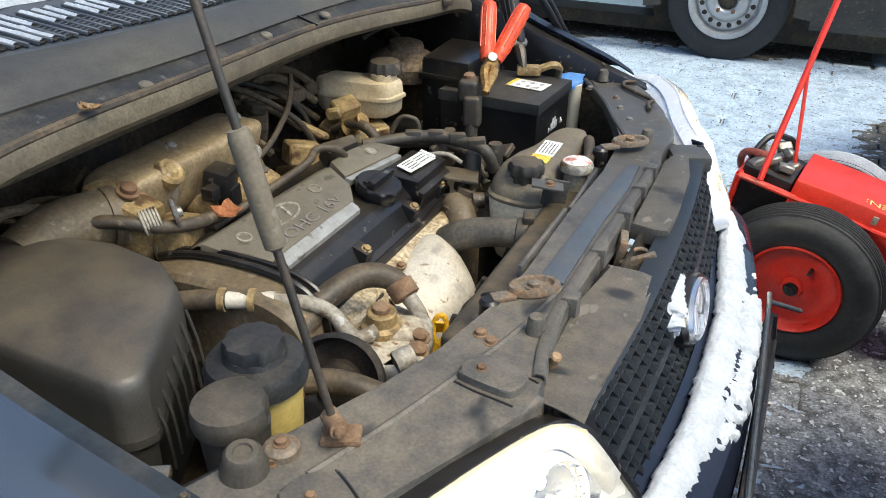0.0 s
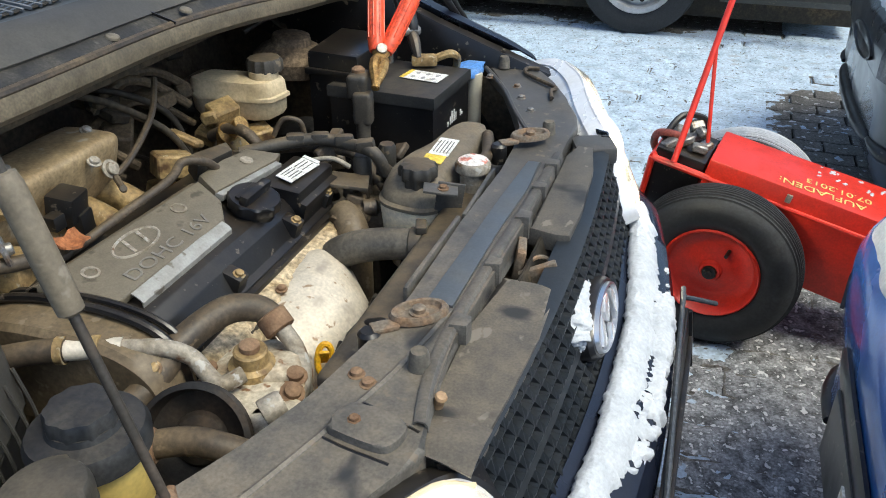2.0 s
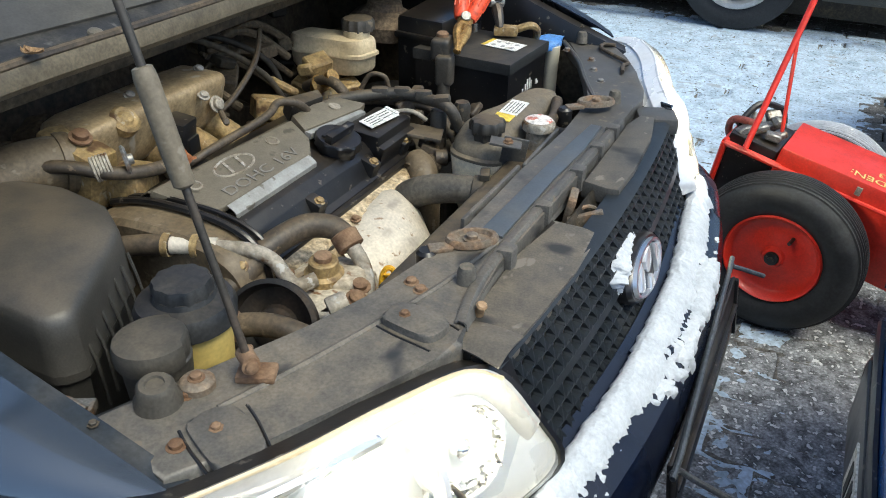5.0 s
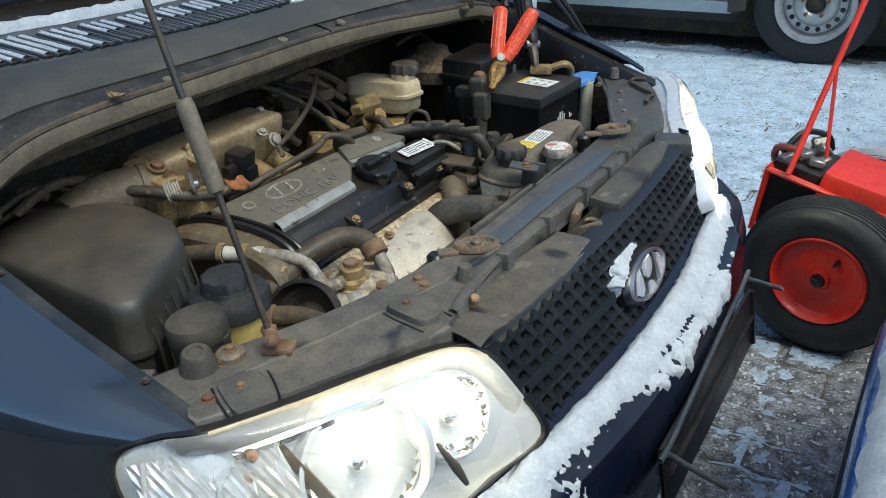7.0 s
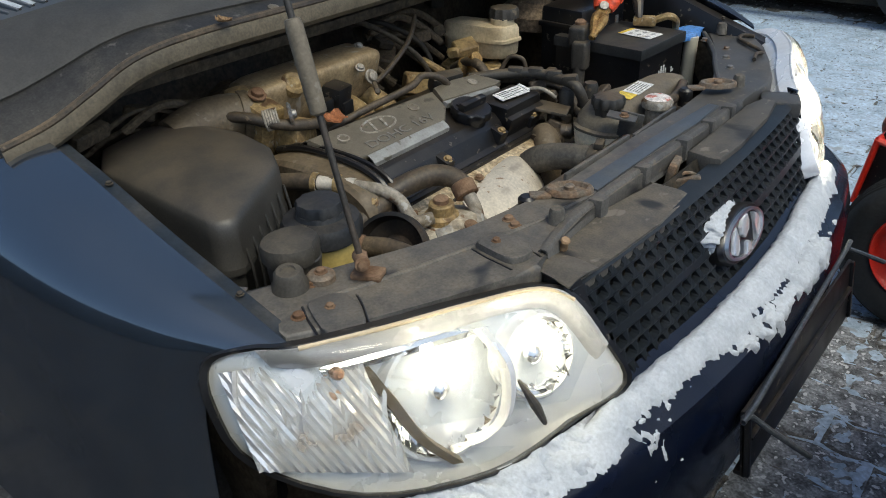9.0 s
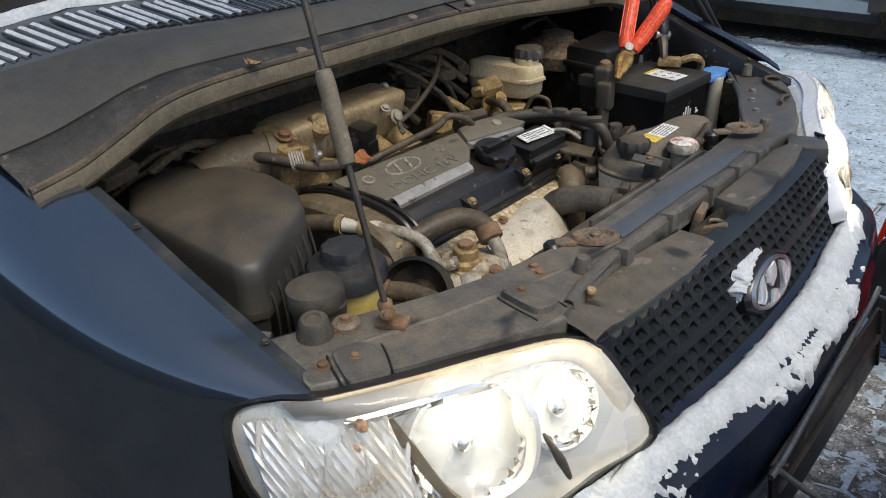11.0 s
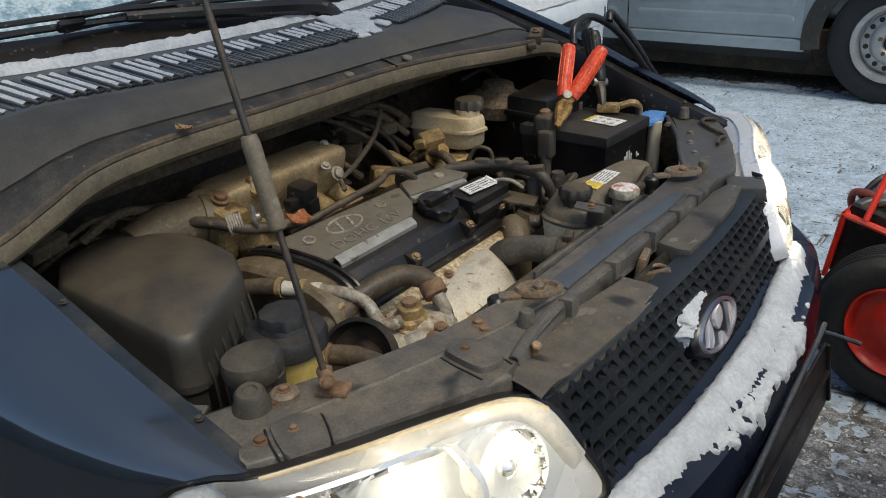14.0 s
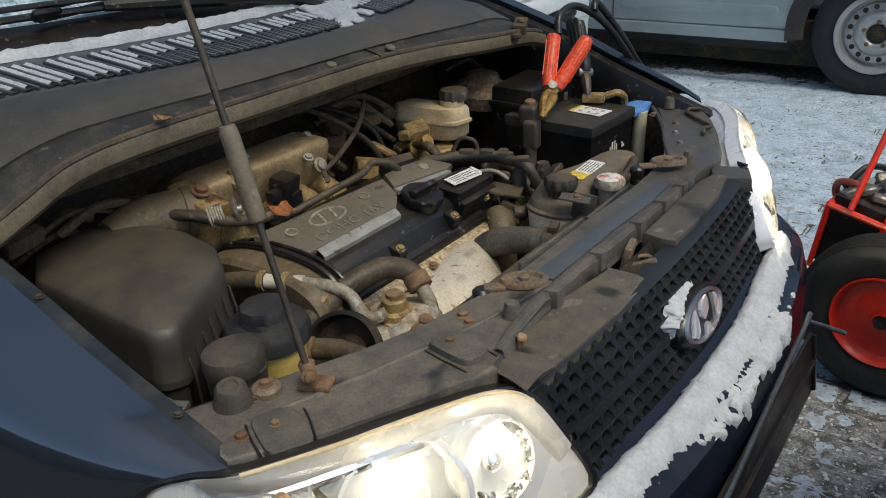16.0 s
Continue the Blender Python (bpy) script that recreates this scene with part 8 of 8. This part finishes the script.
    for x0, x1, n in ((-0.046, -0.112, 7), (-0.124, -1.15, 40)):
        rows = []
        for i in range(n + 1):
            x = x0 + (x1 - x0) * i / n
            k = next(q for q in range(1, len(up)) if up[q][0] <= x and q > 2 or q == len(up) - 1)
            (xa, za), (xb, zb) = up[k - 1], up[k]
            z = za + (zb - za) * (x - xa) / (xb - xa)
            rim = 0.4 if i in (0, n) else 1.0
            rows.append([m @ Vector((x + nose(y) * (1 if z < 0.7 else 0.6) + 0.008 * noise.noise(Vector((y * 25, x * 9, 2))), y * 0.93, z + rim * (0.020 + 0.008 * noise.noise(Vector((y * 20, x * 20, 0)))) - 0.07 * abs(y) ** 4)) for y in fine])
        sheet(bm, rows, 0.008)
    sn = finish(name + "_snow", bm, snow_mat, None, snow_label, 80)
    tagged(sn, category="snow", kind="stuff")
    return c


lens_dark = M("unlit_lamp", (0.12, 0.12, 0.13), 0.15, 0.3, (0.2, 0.2, 0.2), 0.5, 0.7, 12, 0.02)
car_nose("blue_car", "bright blue parked car with snow on its bonnet, nose to nose", pose(0.300, -0.13, 0, 0, 0, 180), blue_paint, "snow on the blue bonnet")
car_nose("dark_car", "dark blue-grey parked car with snow on its bonnet", pose(0.50, 2.10, 0, 0, 0, 180), grey_paint, "snow on the dark bonnet", False)


car_nose("white_car", "pale parked car with a snow-covered bonnet", pose(-1.66, 2.60, 0, 0, 0, 0), pale_paint, "thick snow on the pale bonnet", False)


# ---- silver van ----
def van():
    v = thing("van", "silver panel van parked on the snowy paving", "van")
    y0 = 3.87

    def skin(x0, x1, zs, mt, name, lab=""):
        bm = bmesh.new()
        n = max(2, int((x1 - x0) / 0.1))
        sheet(bm, [[Vector((x0 + (x1 - x0) * i / n, y0 + dy, z)) for i in range(n + 1)] for dy, z in zs], 0.008)
        return part(name, bm, mt, v, lab)
    prof = [(0.02, 0.338), (0.0, 0.345), (-0.004, 0.40), (-0.004, 0.60), (0.0, 0.80), (0.03, 1.1), (0.08, 1.5), (0.14, 1.9)]
    for a, b in ((-4.2, -1.93), (-1.92, -0.86)):
        skin(a, b, prof, silver_paint, "door_panel", "silver door panel with a pressed crease")
    for x0, x1 in ((-4.1, -2.02), (-1.84, -0.94)):
        for z in (0.437, 0.532):
            bm = bmesh.new()
            out = [(x1 + 0.032 * math.sin(a), 0.032 * math.cos(a)) for a in (math.pi * i / 8 for i in range(9))] + [(x0 - 0.032 * math.sin(a), -0.032 * math.cos(a)) for a in (math.pi * i / 8 for i in range(9))]
            rings = [[Vector(((x0 + x1) / 2 + (x - (x0 + x1) / 2) * (1 - (1 - f) * 0.03), y0 - 0.006 + dy, z + h * f)) for x, h in out] for f, dy in ((1.0, 0.004), (0.92, -0.006), (0.72, -0.009), (0.3, -0.010))]
            ring_mesh(bm, rings)
            part("pressed_rib", bm, silver_paint, v)
    skin(-4.2, -0.84, [(0.03, 0.268), (-0.012, 0.273), (-0.014, 0.322), (0.02, 0.332)], silver_paint, "sill", "silver sill")
    skin(-4.2, -0.80, [(0.10, 0.20), (0.02, 0.26), (0.02, 0.31)], black, "underbody")
    # arch and front quarter
    bm = bmesh.new()
    rows = []
    for r0 in (0.365, 0.40, 0.465):
        rows.append([Vector((-0.395 + r0 * math.cos(a), y0 - 0.005 + 0.03 * (r0 > 1), 0.34 + r0 * math.sin(a))) for a in (math.radians(-8 + 196 * i / 24) for i in range(25))])
    sheet(bm, rows, 0.02)
    part("wheel_arch", bm, plastic, v, "grey plastic wheel arch")
    bm = bmesh.new()
    sheet(bm, [[Vector((-0.395 + r0 * math.cos(a), y0 + 0.004 + 0.02 * (r0 > 0.8), 0.34 + r0 * math.sin(a))) for a in (math.radians(0 + 180 * i / 24) for i in range(25))] for r0 in (0.46, 0.6, 1.0)], 0.01)
    part("quarter_panel", bm, silver_paint, v, "silver quarter panel over the wheel")
    skin(0.06, 0.85, [(0.05, 0.22), (0.0, 0.26), (-0.02, 0.42), (0.0, 0.60), (0.04, 0.9), (0.1, 1.4)], plastic, "front_bumper", "grey plastic front bumper")
    bm = bmesh.new()
    rbox(bm, (-1.8, y0 + 1.10, 1.20), (4.8, 1.7, 1.6), (0, 0, 0), 0.1, 3)
    part("body", bm, silver_paint, v)
    # Low block that stands in for the dark shade under the van.
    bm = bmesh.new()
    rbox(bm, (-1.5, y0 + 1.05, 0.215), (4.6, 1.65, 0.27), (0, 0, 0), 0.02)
    part("floor_shade_block", bm, void, v)
    mm = axis((-0.390, y0 + 0.10, 0.338), (0, -1, 0))
    bm = bmesh.new()
    prof = [(0.205, -0.09), (0.25, -0.105), (0.305, -0.105), (0.330, -0.09), (0.338, -0.06), (0.338, 0.06), (0.330, 0.09), (0.305, 0.105), (0.25, 0.105), (0.205, 0.09)]
    rings = [[mm @ Vector((r * math.cos(a), r * math.sin(a), h)) for r, h in prof] for a in (2 * math.pi * i / 80 for i in range(81))]
    ring_mesh(bm, rings, False, False)
    w = part("wheel", bm, tyre_mat, v, "black tyre on a pale steel wheel")
    bm = bmesh.new()
    lathe(bm, [(0.203, 0.085), (0.216, 0.100), (0.212, 0.107), (0.187, 0.101), (0.181, 0.085), (0.175, 0.038), (0.168, 0.036), (0.162, 0.056), (0.126, 0.060), (0.114, 0.078), (0.100, 0.092), (0.080, 0.097), (0.060, 0.090), (0.052, 0.078), (0.048, 0.06), (0, 0.06)], mm, 64)
    rim = part("rim", bm, rim_mat, w, "pale steel rim with round holes")
    # Near-black discs on the closed rim imitate the shade inside round holes.
    for i in range(16):
        a = 2 * math.pi * (i + 0.5) / 16
        bm = bmesh.new()
        lathe(bm, [(0.0145, 0), (0.014, 0.003), (0, 0.0032)], mm @ Matrix.Translation((0.143 * math.cos(a), 0.143 * math.sin(a), 0.0572)), 14)
        part("rim_hole_shade", bm, void, w)
    bm = bmesh.new()
    lathe(bm, [(0.050, 0.06), (0.049, 0.078), (0.03, 0.084), (0, 0.085)], mm, 24)
    part("hub", bm, void, w)
    for i in range(5):
        a = 2 * math.pi * i / 5 + 0.3
        bm = bmesh.new()
        lathe(bm, [(0.012, 0.08), (0.012, 0.103), (0, 0.105)], mm @ Matrix.Translation((0.070 * math.cos(a), 0.068 * math.sin(a), 0)), 6)
        part("wheel_bolt", bm, rust, w)
    return v


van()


# ---- snow on the ground ----
def joint(x, y):
    """How far x, y lies from the nearest joint of the pavers."""
    a, b, z = 0.111, 0.222, 0.012
    f = (x / (b / 2)) % 1
    q = (y + z * (1 - abs(2 * f - 1))) / a
    row = round(q)
    u = x / b - (0.5 if row % 2 else 0) - 0.5
    return min(abs(q - 0.5 - round(q - 0.5)) * a, abs(u - round(u)) * b)


def bare(x, y):
    """1 where the paving lies bare, 0 under full snow."""
    b = 0.0
    if y < 1.05 and x > -0.2:
        b = max(b, 0.70 * min(1, (1.05 - y) / 0.25))
    if x > 0.16 and y < 1.55:
        b = max(b, min(0.95, (x - 0.16) * 5, (1.55 - y) * 4))
    if x < 0.45:
        b = max(b, min(1, max(0, (y - (3.97 + 0.05 * math.sin(x * 5) + 0.10 * noise.noise(Vector((x * 3, y * 3, 4))))) / 0.16)))      # under the van
    dx, dy = (x - 0.62) / 0.26, (y - 2.62) / 0.55                      # bare patch by the dark car
    b = max(b, min(1, max(0, 1.35 - math.hypot(dx, dy)) * 2.2))
    if x > 0.40 and y < 3.1 and x > 0.47 + 0.05 * math.sin(y * 5):
        b = max(b, 0.75)
    if y < 0.0 or x < -4:
        b = max(b, min(1, -y * 4))
    return b


def ground_snow():
    bm = bmesh.new()
    step = 0.0165
    nx, ny = int(5.2 / step), int(4.1 / step)
    grid = {}

    def h(i, j):
        x, y = -3.9 + i * step, 0.1 + j * step
        n1 = noise.noise(Vector((x * 2.2, y * 2.2, 0)))
        n2 = noise.noise(Vector((x * 9, y * 9, 3)))
        n3 = noise.noise(Vector((x * 34, y * 34, 8)))
        gap = max(0, min(1, 0.42 + 1.5 * noise.noise(Vector((x * 3.1, y * 3.1, 21))) + 0.9 * n2))
        return 0.0095 - 0.016 * bare(x, y) + 0.0022 * n1 + 0.0035 * n2 + 0.0058 * n3 - (0.0035 + 0.019 * gap) * math.exp(-(joint(x, y) / 0.010) ** 2)
    hs = [[h(i, j) for j in range(ny + 1)] for i in range(nx + 1)]

    def vert(i, j):
        if (i, j) not in grid:
            x, y = -3.9 + i * step, 0.1 + j * step
            grid[i, j] = bm.verts.new((x + 0.006 * noise.noise(Vector((x * 50, y * 50, 1))), y + 0.006 * noise.noise(Vector((x * 50, y * 50, 5))), max(-0.030, 0.001 + hs[i][j] * (0.8 if hs[i][j] > -0.008 else 1.3))))
        return grid[i, j]
    for i in range(nx):
        for j in range(ny):
            if max(hs[i][j], hs[i + 1][j], hs[i][j + 1], hs[i + 1][j + 1]) > -0.006:
                bm.faces.new((vert(i, j), vert(i + 1, j), vert(i + 1, j + 1), vert(i, j + 1)))
    # coarser snow farther out, with trodden gaps, kept off the ground below the cars
    far = 0.065
    low = {}

    def hf(i, j):
        x, y = -7.0 + i * far, -4.4 + j * far
        n = noise.noise(Vector((x * 1.3, y * 1.3, 0))) + 0.8 * noise.noise(Vector((x * 5, y * 5, 3))) + 0.5 * noise.noise(Vector((x * 13, y * 13, 8)))
        edge = 0.25
        if -4.5 < x < 2.2 and y < 0.1:
            edge -= 2.2
        for cx0, cx1, cy0, cy1 in ((-3.9, 0.1, -0.85, 0.85), (0.3, 4.4, -0.95, 0.7), (0.5, 4.6, 1.3, 2.9), (-5.7, -1.7, 1.8, 3.4), (-5.3, 0.45, 4.0, 6.1)):
            if cx0 < x < cx1 and cy0 < y < cy1:
                edge -= 2.0
        return (n + edge) * 0.008
    fx, fy = int(12.0 / far), int(12.2 / far)

    def vf(i, j):
        if (i, j) not in low:
            low[i, j] = bm.verts.new((-7.0 + i * far, -4.4 + j * far, max(-0.008, min(0.010, hf(i, j)))))
        return low[i, j]
    for i in range(fx):
        for j in range(fy):
            x, y = -7.0 + i * far, -4.4 + j * far
            if -3.9 - far < x < 1.27 and 0.1 - far < y < 4.14:
                continue
            if max(hf(i, j), hf(i + 1, j), hf(i, j + 1), hf(i + 1, j + 1)) > -0.005:
                bm.faces.new((vf(i, j), vf(i + 1, j), vf(i + 1, j + 1), vf(i, j + 1)))
    return tagged(finish("ground_snow", bm, ground_snow_mat, None, "thin trodden snow on the paving", 80), category="snow", kind="stuff")


def slush():
    """Thin grey frozen slush with holes, between the parked cars."""
    bm = bmesh.new()
    step, grid = 0.012, {}
    nx, ny = int(1.35 / step), int(2.5 / step)

    def h(i, j):
        x, y = 0.0 + i * step, -0.85 + j * step
        n = 0.9 * noise.noise(Vector((x * 4, y * 4, 11))) + 0.7 * noise.noise(Vector((x * 21, y * 21, 5))) + 0.65 * noise.noise(Vector((x * 62, y * 62, 2)))
        edge = 0.80 - 0.7 * max(0, 0.30 - y) - 2.0 * max(0, y - 1.35)
        return (n + edge) * 0.005 - 0.0075 * math.exp(-(joint(x, y) / 0.009) ** 2)
    hs = [[h(i, j) for j in range(ny + 1)] for i in range(nx + 1)]

    def v(i, j):
        if (i, j) not in grid:
            grid[i, j] = bm.verts.new((i * step + 0.003 * noise.noise(Vector((i * 0.7, j * 0.7, 0))), -0.85 + j * step, max(-0.028, min(0.004, hs[i][j] if hs[i][j] > -0.006 else hs[i][j] * 2))))
        return grid[i, j]
    for i in range(nx):
        for j in range(ny):
            if max(hs[i][j], hs[i + 1][j], hs[i][j + 1], hs[i + 1][j + 1]) > -0.006:
                bm.faces.new((v(i, j), v(i + 1, j), v(i + 1, j + 1), v(i, j + 1)))
    return tagged(finish("slush", bm, slush_mat, None, "thin grey frozen slush on the paving", 80), category="slush", kind="stuff")


slush()


ground_snow_mat = flecks(flecks(M("trodden_snow", (0.455, 0.555, 0.665), 0.6, 0, (0.33, 0.415, 0.51), 0.46, 0.66, 9, 0.9, 90, 0, 0.16), 64, 0.635, 0.66, (0.10, 0.10, 0.105), (0.9, 1.1, 1)), 14, 0.62, 0.70, (0.33, 0.36, 0.39), (0.6, 1.3, 1))
ground_snow()
paver_mat.node_tree.nodes["Principled BSDF"].inputs["Specular IOR Level"].default_value = 0.25
flecks(paver_mat, 26, 0.62, 0.66, (0.55, 0.56, 0.57))


# ---- interlocking pavers, the last of the file ----
def pavers():
    a, b, z = 0.111, 0.222, 0.012
    out = [(-b / 2, -a / 2), (-b / 4, -a / 2 - z), (0, -a / 2), (b / 4, -a / 2 - z), (b / 2, -a / 2), (b / 2 + z * 0, 0), (b / 2, a / 2), (b / 4, a / 2 - z), (0, a / 2), (-b / 4, a / 2 - z), (-b / 2, a / 2)]
    ctr = Vector((0, 0, 0))

    def block(bm, off, k=0.965, dz=0.0):
        top = [bm.verts.new((off[0] + x * k * 0.97, off[1] + y * k * 0.95, dz)) for x, y in out]
        mid = [bm.verts.new((off[0] + x * k, off[1] + y * k, dz - 0.005)) for x, y in out]
        low = [bm.verts.new((off[0] + x * k, off[1] + y * k, -0.03)) for x, y in out]
        n = len(out)
        bm.faces.new(top)
        for i in range(n):
            j = (i + 1) % n
            bm.faces.new((mid[i], mid[j], top[j], top[i]))
            bm.faces.new((low[i], low[j], mid[j], mid[i]))
    tmp = bmesh.new()
    block(tmp, (0, 0))
    me = bpy.data.meshes.new("paver")
    bmesh.ops.recalc_face_normals(tmp, faces=tmp.faces)
    tmp.to_mesh(me)
    tmp.free()
    me.materials.append(paver_mat)
    rest = bmesh.new()
    rnd = random.Random(9)
    count = 0
    for j in range(-40, 71):
        for i in range(-32, 24):
            x, y = (i + (0.5 if j % 2 else 0)) * b, j * a
            dz = rnd.uniform(-0.003, 0.0)
            if count < 300 and -0.1 < x < 1.35 and -0.55 < y < 2.4:
                ob = new("paver", me)
                ob.parent = ground_ob
                ob.location = (x, y, dz)
                ob.rotation_euler = (rnd.uniform(-0.006, 0.006), rnd.uniform(-0.006, 0.006), 0)
                count += 1
            else:
                block(rest, (x, y), 0.965, dz)
    r = finish("paver_field", rest, paver_mat, ground_ob, "wet interlocking concrete pavers", 0)
    tagged(r, kind="stuff")


pavers()
